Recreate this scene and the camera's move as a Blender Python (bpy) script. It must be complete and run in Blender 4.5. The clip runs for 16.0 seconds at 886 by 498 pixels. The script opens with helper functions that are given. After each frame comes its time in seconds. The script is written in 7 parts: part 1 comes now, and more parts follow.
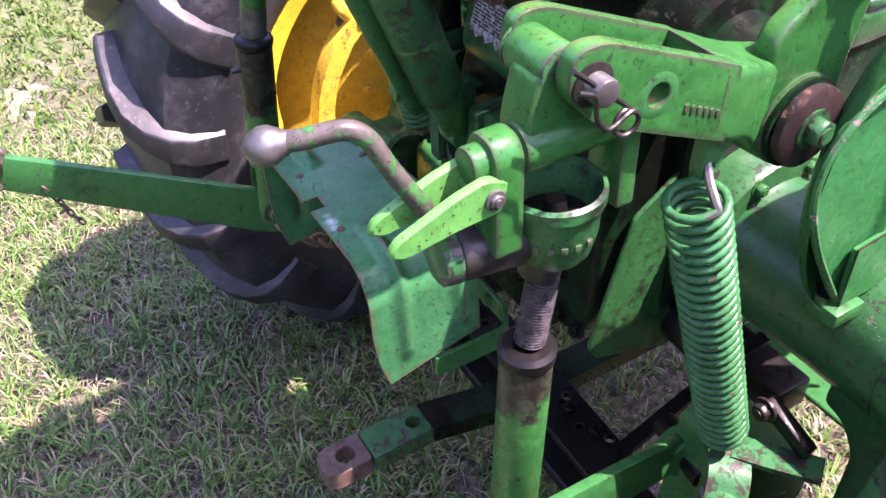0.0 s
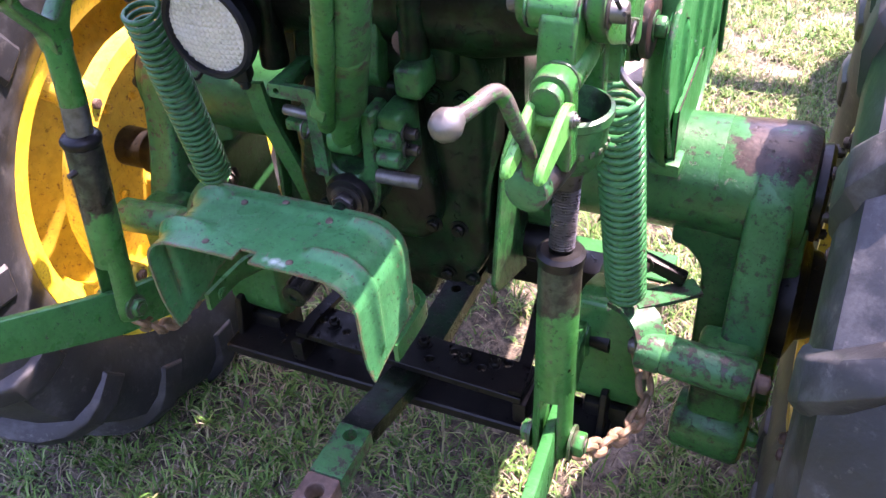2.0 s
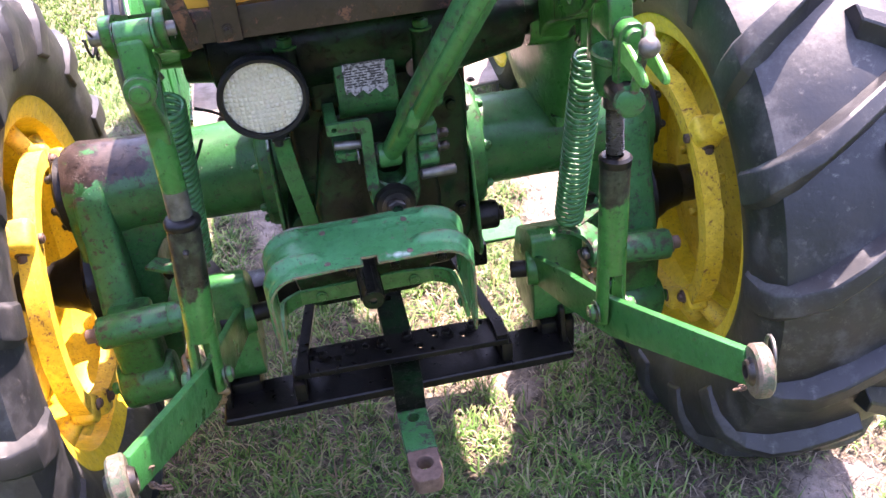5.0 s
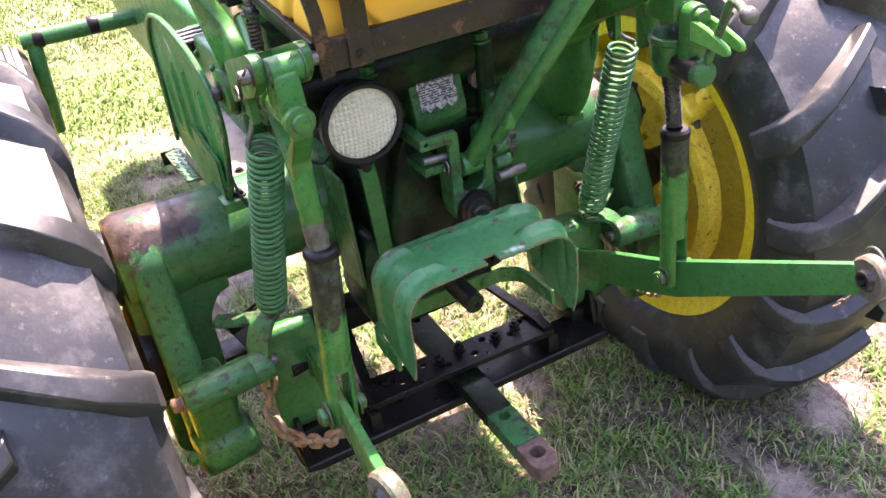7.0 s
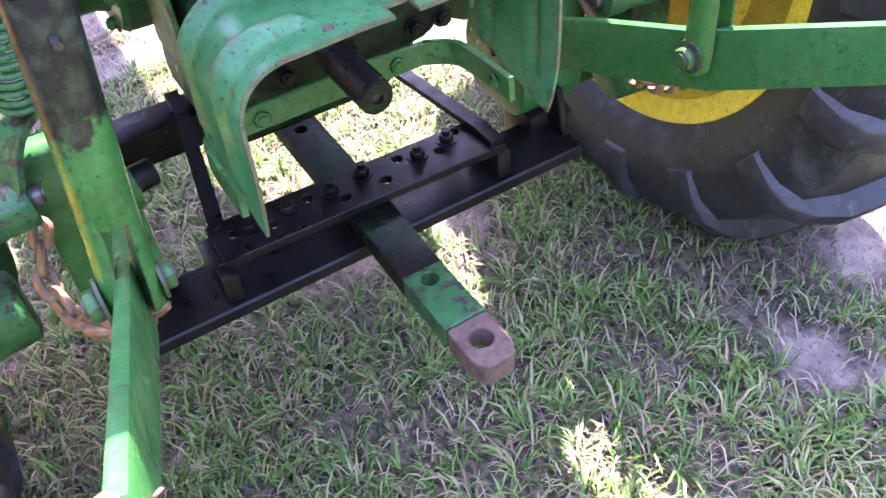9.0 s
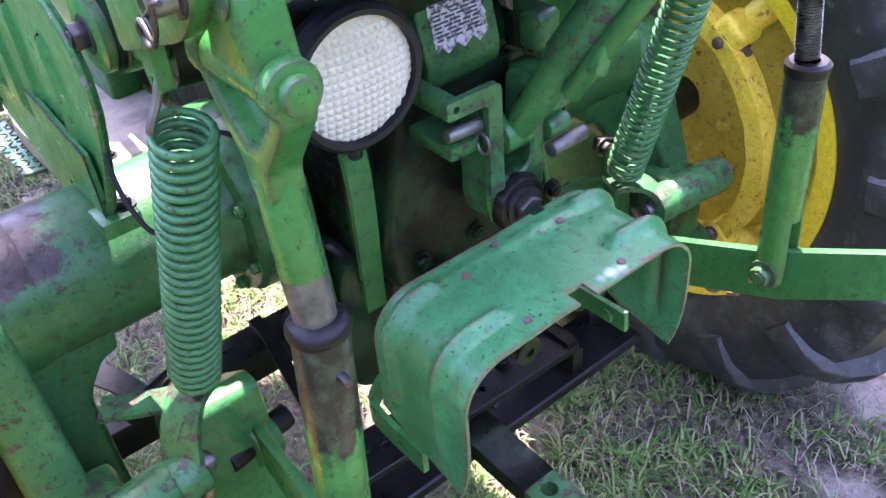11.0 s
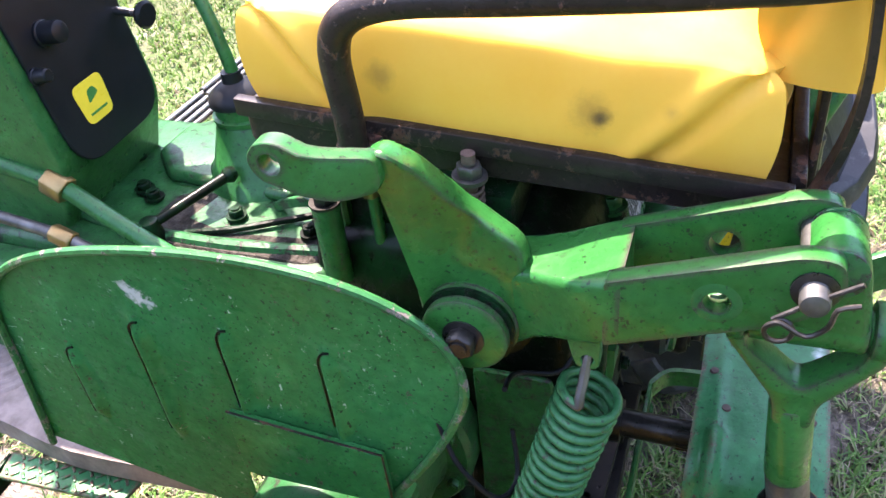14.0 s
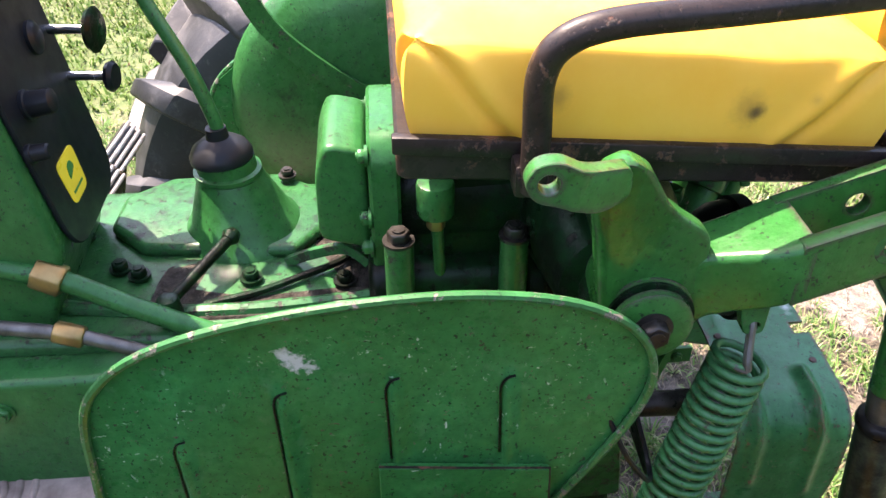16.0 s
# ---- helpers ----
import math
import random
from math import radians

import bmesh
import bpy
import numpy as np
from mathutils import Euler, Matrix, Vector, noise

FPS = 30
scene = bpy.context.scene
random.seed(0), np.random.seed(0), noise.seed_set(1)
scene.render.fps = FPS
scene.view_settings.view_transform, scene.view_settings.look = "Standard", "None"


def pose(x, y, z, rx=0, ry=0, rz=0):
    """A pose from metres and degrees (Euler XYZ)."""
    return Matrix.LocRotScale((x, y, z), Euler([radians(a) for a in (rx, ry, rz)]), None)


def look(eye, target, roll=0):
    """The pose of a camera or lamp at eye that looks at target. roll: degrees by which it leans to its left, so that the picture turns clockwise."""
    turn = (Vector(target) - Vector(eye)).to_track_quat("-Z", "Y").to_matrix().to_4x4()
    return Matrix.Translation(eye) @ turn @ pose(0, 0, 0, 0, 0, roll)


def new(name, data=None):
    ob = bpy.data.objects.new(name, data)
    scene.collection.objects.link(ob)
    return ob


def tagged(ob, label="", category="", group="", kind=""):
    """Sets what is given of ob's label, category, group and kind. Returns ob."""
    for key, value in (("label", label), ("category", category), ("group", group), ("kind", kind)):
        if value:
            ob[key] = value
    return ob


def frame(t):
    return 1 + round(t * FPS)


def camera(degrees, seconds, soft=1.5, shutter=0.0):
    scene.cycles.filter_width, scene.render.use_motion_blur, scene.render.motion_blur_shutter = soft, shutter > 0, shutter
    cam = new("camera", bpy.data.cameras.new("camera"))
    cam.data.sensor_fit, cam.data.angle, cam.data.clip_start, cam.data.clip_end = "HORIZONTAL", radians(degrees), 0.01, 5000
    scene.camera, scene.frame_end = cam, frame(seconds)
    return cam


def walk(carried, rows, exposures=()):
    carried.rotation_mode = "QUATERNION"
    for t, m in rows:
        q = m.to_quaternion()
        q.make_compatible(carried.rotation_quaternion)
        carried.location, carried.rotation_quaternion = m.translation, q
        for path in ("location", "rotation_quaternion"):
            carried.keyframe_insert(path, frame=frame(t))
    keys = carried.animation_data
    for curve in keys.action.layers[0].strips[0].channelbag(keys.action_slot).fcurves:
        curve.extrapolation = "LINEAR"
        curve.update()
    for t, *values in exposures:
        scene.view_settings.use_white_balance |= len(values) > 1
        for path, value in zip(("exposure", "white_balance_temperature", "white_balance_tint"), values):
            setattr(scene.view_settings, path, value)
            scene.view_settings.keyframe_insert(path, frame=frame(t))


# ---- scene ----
cam = camera(53.6, 16.0)
PATH = [
    (0, (0.787, -1.05, 1.503), (-0.555, -0.311, 0.217), -2.9),
    (0.5, (0.729, -1.148, 1.514), (-0.399, -0.1, 0.238), -3.6),
    (1, (0.712, -1.334, 1.523), (-0.196, -0.077, 0.26), -4.3),
    (1.5, (0.63, -1.365, 1.528), (-0.169, -0.026, 0.276), -5.1),
    (2, (0.569, -1.434, 1.54), (-0.128, -0.037, 0.289), -4.9),
    (2.5, (0.458, -1.62, 1.562), (-0.067, -0.127, 0.338), -4.2),
    (3, (0.341, -1.716, 1.568), (-0.05, -0.157, 0.378), -5.8),
    (3.5, (0.207, -1.702, 1.578), (-0.032, -0.109, 0.393), -7.2),
    (4, (0.088, -1.806, 1.602), (0.063, -0.187, 0.427), -5.9),
    (4.2, (0.036, -1.866, 1.616), (0.076, -0.242, 0.449), -5.6),
    (6.3, (-0.392, -1.864, 1.628), (0.184, -0.289, 0.54), -6.3),
    (6.5, (-0.475, -1.873, 1.631), (0.15, -0.312, 0.548), -6.6),
    (7, (-0.593, -1.799, 1.635), (0.108, -0.265, 0.561), -7.5),
    (7.5, (-0.653, -1.71, 1.624), (0.16, -0.277, 0.49), -8.0),
    (8, (-0.606, -1.668, 1.512), (0.27, -0.455, 0.184), -6.8),
    (8.5, (-0.395, -1.484, 1.365), (0.368, -0.286, -0.043), -6.5),
    (9, (-0.338, -1.353, 1.231), (0.334, -0.108, -0.183), -5.2),
    (9.5, (-0.335, -1.342, 1.203), (0.301, -0.065, -0.199), -4.7),
    (10, (-0.38, -1.299, 1.32), (0.298, 0.055, 0.014), -5.3),
    (10.2, (-0.414, -1.268, 1.355), (0.327, 0.097, 0.095), -5.3),
    (12.3, (-0.629, -1.096, 1.498), (0.45, -0.004, 0.217), -6.8),
    (12.5, (-0.653, -1.048, 1.514), (0.462, -0.016, 0.214), -6.7),
    (13, (-0.765, -0.911, 1.56), (0.487, -0.037, 0.268), -5.9),
    (13.5, (-0.819, -0.783, 1.596), (0.536, -0.015, 0.342), -5.9),
    (14, (-0.813, -0.65, 1.633), (0.645, -0.039, 0.407), -6.7),
    (14.5, (-0.886, -0.51, 1.696), (0.678, -0.163, 0.499), -7.5),
    (15, (-0.941, -0.433, 1.677), (0.668, -0.307, 0.496), -6.0),
    (15.5, (-0.909, -0.337, 1.657), (0.705, -0.342, 0.476), -2.9),
    (16, (-0.898, -0.229, 1.65), (0.714, -0.342, 0.471), -0.5),
]
EXPOSURES = [(0.0, 2.9, 6700, 52), (1.5, 3.4, 6900, 49), (4.0, 3.65, 6700, 45), (6.5, 3.65, 8000, 37), (7.5, 3.65, 8000, 37), (8.0, 3.62, 7200, 40), (8.5, 3.88, 7000, 41), (9.0, 4.35, 6700, 50), (9.5, 4.5, 6700, 52), (10.0, 4.5, 6500, 54), (11.2, 4.15, 6700, 44), (12.5, 4.2, 7000, 38), (13.5, 3.75, 7300, 28), (14.0, 3.3, 7100, 28), (14.5, 2.65, 7100, 25), (16.0, 2.9, 7700, 26)]
walk(cam, [(t, look(eye, target, roll)) for t, eye, target, roll in PATH], EXPOSURES)

# ---- world and light ----
world = bpy.data.worlds.new("sky")
scene.world = world
world.use_nodes = True
wn = world.node_tree.nodes
sky = wn.new("ShaderNodeTexSky")
sky.sky_type, sky.sun_disc = "NISHITA", False
SUN_EL, SUN_AZ = 62.0, 41.0
sky.sun_elevation, sky.sun_rotation = radians(SUN_EL), radians(SUN_AZ)
wn["Background"].inputs["Strength"].default_value = 0.15
world.node_tree.links.new(sky.outputs["Color"], wn["Background"].inputs["Color"])
sun = new("sun", bpy.data.lights.new("sun", "SUN"))
sun.data.energy, sun.data.angle, sun.data.color = 3.3, radians(0.6), (1.0, 0.95, 0.86)
SUN_WAY = Vector((math.sin(radians(SUN_AZ)) * math.cos(radians(SUN_EL)), math.cos(radians(SUN_AZ)) * math.cos(radians(SUN_EL)), math.sin(radians(SUN_EL))))
sun.matrix_world = look(SUN_WAY * 20, (0, 0, 0))


# ---- materials ----
def nodes_of(name):
    m = bpy.data.materials.new(name)
    m.use_nodes = True
    nt = m.node_tree
    return m, nt, nt.nodes["Principled BSDF"]


def tex(nt, scale, detail=6.0, rough=0.6, kind="noise", coord="Object", stretch=None):
    tc = nt.nodes.new("ShaderNodeTexCoord")
    out = tc.outputs[coord]
    if stretch:
        mp = nt.nodes.new("ShaderNodeMapping")
        mp.inputs["Scale"].default_value = stretch
        nt.links.new(out, mp.inputs["Vector"])
        out = mp.outputs["Vector"]
    if kind == "noise":
        n = nt.nodes.new("ShaderNodeTexNoise")
        n.inputs["Detail"].default_value, n.inputs["Roughness"].default_value = detail, rough
    else:
        n = nt.nodes.new("ShaderNodeTexVoronoi")
    n.inputs["Scale"].default_value = scale
    nt.links.new(out, n.inputs["Vector"])
    return n.outputs["Fac"] if kind == "noise" else n.outputs["Distance"]


def ramp(nt, fac, lo, hi, c0=(0, 0, 0), c1=(1, 1, 1)):
    r = nt.nodes.new("ShaderNodeValToRGB")
    r.color_ramp.elements[0].position, r.color_ramp.elements[1].position = lo, hi
    r.color_ramp.elements[0].color, r.color_ramp.elements[1].color = (*c0, 1), (*c1, 1)
    nt.links.new(fac, r.inputs["Fac"])
    return r.outputs["Color"]


def mix(nt, fac, a, b):
    m = nt.nodes.new("ShaderNodeMix")
    m.data_type = "RGBA"
    for v, s in ((fac, m.inputs[0]), (a, m.inputs[6]), (b, m.inputs[7])):
        if isinstance(v, tuple):
            s.default_value = (*v, 1)
        elif isinstance(v, float):
            s.default_value = v
        else:
            nt.links.new(v, s)
    return m.outputs[2]


def bump(nt, bsdf, height, strength, dist=0.002):
    b = nt.nodes.new("ShaderNodeBump")
    b.inputs["Strength"].default_value, b.inputs["Distance"].default_value = strength, dist
    nt.links.new(height, b.inputs["Height"])
    nt.links.new(b.outputs["Normal"], bsdf.inputs["Normal"])


def paint(name, base, fade, chip, chips=0.66, rough=0.42, grime=0.60, scale=1.0, dirt=(0.009, 0.015, 0.008), edge=0.5, scratch=0.0, wear=2.0, spec=0.32, oil=0.0, bare=None):
    """Old brushed paint: faded patches, chips down to primer or steel, worn edges, scratches and oily dirt."""
    m, nt, bsdf = nodes_of(name)
    c = mix(nt, ramp(nt, tex(nt, 7 * scale), 0.35, 0.7), base, fade)
    c = mix(nt, ramp(nt, tex(nt, 75 * scale, 5, 0.7), 0.40, 0.75, (0, 0, 0), (0.55, 0.55, 0.55)), c, tuple(0.45 * v for v in base))
    c = mix(nt, ramp(nt, tex(nt, 24 * scale, 6, 0.6), 0.56, 0.72, (0, 0, 0), (0.5, 0.5, 0.5)), c, tuple(min(1.0, 1.4 * v) for v in fade))
    c = mix(nt, ramp(nt, tex(nt, 10 * scale, 9, 0.72), grime, grime + 0.10, (0, 0, 0), (0.9, 0.9, 0.9)), c, dirt)
    if scratch:
        for stretch, size in (((1, 0.55, 1.2), 120), ((1, 1.2, 0.7), 75)):
            lines = ramp(nt, tex(nt, size, 4, 0.7, stretch=stretch), 0.70 - scratch, 0.73 - scratch)
            keep = mix(nt, ramp(nt, tex(nt, 9, 4), 0.46, 0.62), (0.0, 0.0, 0.0), lines)
            c = mix(nt, keep, c, (0.34, 0.44, 0.35))
        c = mix(nt, ramp(nt, tex(nt, 15, 7, 0.7), 0.58, 0.76, (0, 0, 0), (0.4, 0.4, 0.4)), c, (0.11, 0.22, 0.13))
    spots = tex(nt, 32 * scale * wear, 9, 0.75)
    g = nt.nodes.new("ShaderNodeNewGeometry")
    rim = nt.nodes.new("ShaderNodeMath")
    rim.operation = "MULTIPLY_ADD"
    if edge > 1.0:
        soft = nt.nodes.new("ShaderNodeBevel")
        soft.samples = 4
        soft.inputs["Radius"].default_value = 0.009
        dot = nt.nodes.new("ShaderNodeVectorMath")
        dot.operation = "DOT_PRODUCT"
        nt.links.new(soft.outputs["Normal"], dot.inputs[0])
        nt.links.new(g.outputs["Normal"], dot.inputs[1])
        nt.links.new(ramp(nt, dot.outputs["Value"], 0.90, 0.992, (1, 1, 1), (0, 0, 0)), rim.inputs[0])
    else:
        nt.links.new(ramp(nt, g.outputs["Pointiness"], 0.515, 0.60), rim.inputs[0])
    rim.inputs[1].default_value = 0.10 * edge
    nt.links.new(spots, rim.inputs[2])
    worn = ramp(nt, rim.outputs[0], chips, chips + 0.03)
    c = mix(nt, worn, c, mix(nt, ramp(nt, tex(nt, 55 * scale, 4), 0.42, 0.6), chip, tuple(1.5 * v for v in chip)))
    pits = ramp(nt, tex(nt, 210 * scale, 3, 0.65), 0.615, 0.66, (0, 0, 0), (0.9, 0.9, 0.9))
    c = mix(nt, pits, c, dirt)
    flecks = ramp(nt, tex(nt, 88 * scale, 7, 0.72), 0.625, 0.645, (0, 0, 0), (0.9, 0.9, 0.9))
    flecks = mix(nt, ramp(nt, tex(nt, 8 * scale, 5), 0.44, 0.56), (0.0, 0.0, 0.0), flecks)
    c = mix(nt, flecks, c, tuple(0.5 * v for v in chip))
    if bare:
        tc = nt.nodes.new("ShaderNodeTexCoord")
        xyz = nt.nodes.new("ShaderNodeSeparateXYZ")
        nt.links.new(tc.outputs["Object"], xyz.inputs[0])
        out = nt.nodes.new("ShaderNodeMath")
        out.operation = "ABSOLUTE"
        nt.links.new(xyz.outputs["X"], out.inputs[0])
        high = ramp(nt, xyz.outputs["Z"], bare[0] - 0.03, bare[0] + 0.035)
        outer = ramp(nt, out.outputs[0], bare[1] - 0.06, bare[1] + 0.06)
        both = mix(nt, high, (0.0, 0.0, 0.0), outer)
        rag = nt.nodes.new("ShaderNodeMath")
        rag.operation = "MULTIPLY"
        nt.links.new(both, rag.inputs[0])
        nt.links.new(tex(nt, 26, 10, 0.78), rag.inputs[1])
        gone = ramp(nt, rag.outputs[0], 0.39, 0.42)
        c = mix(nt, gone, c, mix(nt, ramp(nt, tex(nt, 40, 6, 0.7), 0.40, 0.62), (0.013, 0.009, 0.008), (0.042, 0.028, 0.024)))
    if oil:
        tc = nt.nodes.new("ShaderNodeTexCoord")
        xyz = nt.nodes.new("ShaderNodeSeparateXYZ")
        nt.links.new(tc.outputs["Object"], xyz.inputs[0])
        rag = nt.nodes.new("ShaderNodeMath")
        rag.operation = "MULTIPLY_ADD"
        nt.links.new(tex(nt, 28, 6, 0.65), rag.inputs[0])
        rag.inputs[1].default_value = 0.16
        nt.links.new(xyz.outputs["Z"], rag.inputs[2])
        soaked = ramp(nt, rag.outputs[0], oil + 0.080, oil + 0.092)
        c = mix(nt, soaked, c, mix(nt, ramp(nt, tex(nt, 60, 7, 0.7), 0.45, 0.65), (0.010, 0.009, 0.007), (0.030, 0.040, 0.022)))
    scuff = ramp(nt, tex(nt, 150 * scale, 6, 0.8), 0.70, 0.74)
    scuff = mix(nt, ramp(nt, tex(nt, 13 * scale, 4), 0.50, 0.60), (0.0, 0.0, 0.0), scuff)
    c = mix(nt, scuff, c, tuple(min(0.7, 2.0 * v + 0.09) for v in fade))
    nt.links.new(c, bsdf.inputs["Base Color"])
    nt.links.new(ramp(nt, tex(nt, 20 * scale), 0.3, 0.75, (rough - 0.12,) * 3, (rough + 0.16,) * 3), bsdf.inputs["Roughness"])
    bsdf.inputs["Specular IOR Level"].default_value = 0.6 * spec
    bsdf.inputs["Coat Weight"].default_value = 0.50 * spec
    nt.links.new(ramp(nt, tex(nt, 26 * scale, 5), 0.35, 0.75, (0.20,) * 3, (0.42,) * 3), bsdf.inputs["Coat Roughness"])
    inv = nt.nodes.new("ShaderNodeMath")
    inv.operation = "SUBTRACT"
    nt.links.new(mix(nt, 0.45, tex(nt, 110 * scale, 4), tex(nt, 38 * scale, 5, 0.6)), inv.inputs[0])
    nt.links.new(worn, inv.inputs[1])
    bump(nt, bsdf, inv.outputs[0], 0.55, 0.0022)
    return m


def plain(name, a, b, rough=0.5, metal=0.0, scale=25.0, bumps=0.3, spread=(0.35, 0.7), dist=0.001):
    m, nt, bsdf = nodes_of(name)
    nt.links.new(mix(nt, ramp(nt, tex(nt, scale, 8, 0.65), *spread), a, b), bsdf.inputs["Base Color"])
    nt.links.new(ramp(nt, tex(nt, scale * 2.3), 0.3, 0.7, (max(rough - 0.12, 0.03),) * 3, (min(rough + 0.15, 1),) * 3), bsdf.inputs["Roughness"])
    bsdf.inputs["Metallic"].default_value = metal
    bsdf.inputs["Specular IOR Level"].default_value = 0.18
    bump(nt, bsdf, tex(nt, scale * 5, 4), bumps, dist)
    return m


GREEN = paint("green_paint", (0.0116, 0.101, 0.0247), (0.0201, 0.124, 0.0352), (0.028, 0.023, 0.017), 0.635, 0.34, 0.585, edge=0.5)
GREEN_SHEET = paint("green_paint_scratched", (0.0102, 0.126, 0.0308), (0.0171, 0.161, 0.0463), (0.07, 0.045, 0.032), 0.635, 0.34, 0.95, edge=0.3, scratch=0.045, spec=0.10)
# Oily green whose colour is also lowered to deepen the shade under the seat.
GREEN_DARK = paint("green_paint_oily_shaded", (0.00232, 0.0155, 0.00571), (0.00464, 0.033, 0.0105), (0.007, 0.006, 0.005), 0.57, 0.34, 0.44, 1.0, (0.003, 0.003, 0.0025), edge=0.2, spec=0.16)
GREEN_BRIGHT = paint("green_paint_hitch", (0.01, 0.105, 0.019), (0.0155, 0.12, 0.0266), (0.040, 0.028, 0.026), 0.668, 0.32, 0.62, edge=3.0)
GREEN_TEAL = paint("green_paint_faded", (0.0162, 0.128, 0.0416), (0.0309, 0.179, 0.0718), (0.10, 0.042, 0.033), 0.612, 0.34, 0.68, 0.9, edge=1.8)
GREEN_WORN = paint("green_paint_worn", (0.0124, 0.097, 0.0285), (0.0232, 0.128, 0.0457), (0.030, 0.024, 0.020), 0.568, 0.38, 0.58, edge=0.6)
TOP_WORN = paint("green_paint_worn_to_primer", (0.018, 0.112, 0.028), (0.034, 0.150, 0.044), (0.034, 0.024, 0.019), 0.515, 0.38, 0.53, edge=0.3, wear=2.2)
HANDLE = paint("handle_paint_worn_off", (0.0155, 0.112, 0.0238), (0.0232, 0.136, 0.0333), (0.046, 0.040, 0.034), 0.475, 0.36, 0.70, edge=0.3, wear=1.6)
GREEN_GRIMY = paint("green_paint_grimy", (0.01, 0.0776, 0.0209), (0.017, 0.112, 0.0324), (0.018, 0.014, 0.011), 0.60, 0.36, 0.515, 1.3, (0.006, 0.006, 0.005), edge=0.8)
SPRING = paint("green_paint_spring", (0.0155, 0.112, 0.0343), (0.0263, 0.145, 0.0533), (0.035, 0.026, 0.018), 0.63, 0.32, 0.60, 1.2, (0.010, 0.010, 0.008), edge=0.4)
LINK_END = paint("link_paint_worn_to_steel", (0.035, 0.065, 0.032), (0.075, 0.078, 0.060), (0.085, 0.066, 0.052), 0.50, 0.42, 0.56, 1.2, (0.05, 0.035, 0.025), edge=0.5)
TUBE_LEFT = paint("lift_tube_paint_oily_above", (0.0131, 0.109, 0.0209), (0.0216, 0.134, 0.0324), (0.050, 0.040, 0.031), 0.67, 0.32, 0.63, edge=1.5, oil=0.845)
TUBE_RIGHT = paint("levelling_tube_paint_oily_above", (0.0131, 0.109, 0.0209), (0.0216, 0.134, 0.0324), (0.050, 0.040, 0.031), 0.67, 0.32, 0.63, edge=1.5, oil=0.868)
LIP = paint("worn_sheet_edge", (0.0124, 0.102, 0.0247), (0.0232, 0.136, 0.0419), (0.15, 0.125, 0.105), 0.575, 0.38, 0.75, edge=0.3, wear=2.2)
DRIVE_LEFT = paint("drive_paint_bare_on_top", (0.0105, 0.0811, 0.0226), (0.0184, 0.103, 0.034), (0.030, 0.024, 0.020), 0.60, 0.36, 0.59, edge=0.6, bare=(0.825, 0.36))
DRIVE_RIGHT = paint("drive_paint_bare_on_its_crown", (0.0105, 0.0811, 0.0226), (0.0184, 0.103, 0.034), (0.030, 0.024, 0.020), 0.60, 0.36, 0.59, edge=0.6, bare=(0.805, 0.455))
GREEN_FRESH = paint("green_paint_new", (0.045, 0.22, 0.040), (0.075, 0.28, 0.065), (0.10, 0.09, 0.06), 0.66, 0.34, 0.75, edge=0.3)
YELLOW = paint("yellow_paint", (0.70, 0.50, 0.022), (0.78, 0.58, 0.045), (0.20, 0.09, 0.02), 0.64, 0.40, 0.66, 1.0, (0.32, 0.19, 0.05), edge=0.3)
YELLOW_RUST = paint("yellow_paint_rusty", (0.64, 0.42, 0.03), (0.70, 0.50, 0.08), (0.20, 0.095, 0.035), 0.625, 0.50, 0.60, 1.0, (0.26, 0.14, 0.045), edge=0.5)
DISC_RUST = paint("yellow_paint_very_rusty", (0.60, 0.42, 0.040), (0.52, 0.34, 0.05), (0.13, 0.065, 0.028), 0.645, 0.48, 0.585, 0.55, (0.22, 0.125, 0.040), edge=0.4)
VINYL = plain("yellow_vinyl", (0.84, 0.42, 0.05), (0.87, 0.47, 0.07), 0.45, 0.0, 12.0, 0.12)


def smudge(m, spots, tone=(0.055, 0.040, 0.028), grain=70, ragged=1.0, soft=0.85, cover=0.5):
    """Soft worn stains: (place, radius, strength)."""
    nt = m.node_tree
    bsdf = nt.nodes["Principled BSDF"]
    for place, radius, strength in spots:
        c = bsdf.inputs["Base Color"].links[0].from_socket
        tc = nt.nodes.new("ShaderNodeTexCoord")
        gap = nt.nodes.new("ShaderNodeVectorMath")
        gap.operation = "DISTANCE"
        nt.links.new(tc.outputs["Object"], gap.inputs[0])
        gap.inputs[1].default_value = place
        rag = nt.nodes.new("ShaderNodeMath")
        rag.operation = "MULTIPLY_ADD"
        nt.links.new(tex(nt, grain, 5, 0.7), rag.inputs[0])
        rag.inputs[1].default_value = ragged * radius
        nt.links.new(gap.outputs["Value"], rag.inputs[2])
        worn = ramp(nt, rag.outputs[0], (0.25 + cover * ragged) * radius, (0.25 + soft + cover * ragged) * radius, (strength,) * 3, (0, 0, 0))
        nt.links.new(mix(nt, worn, c, tone), bsdf.inputs["Base Color"])


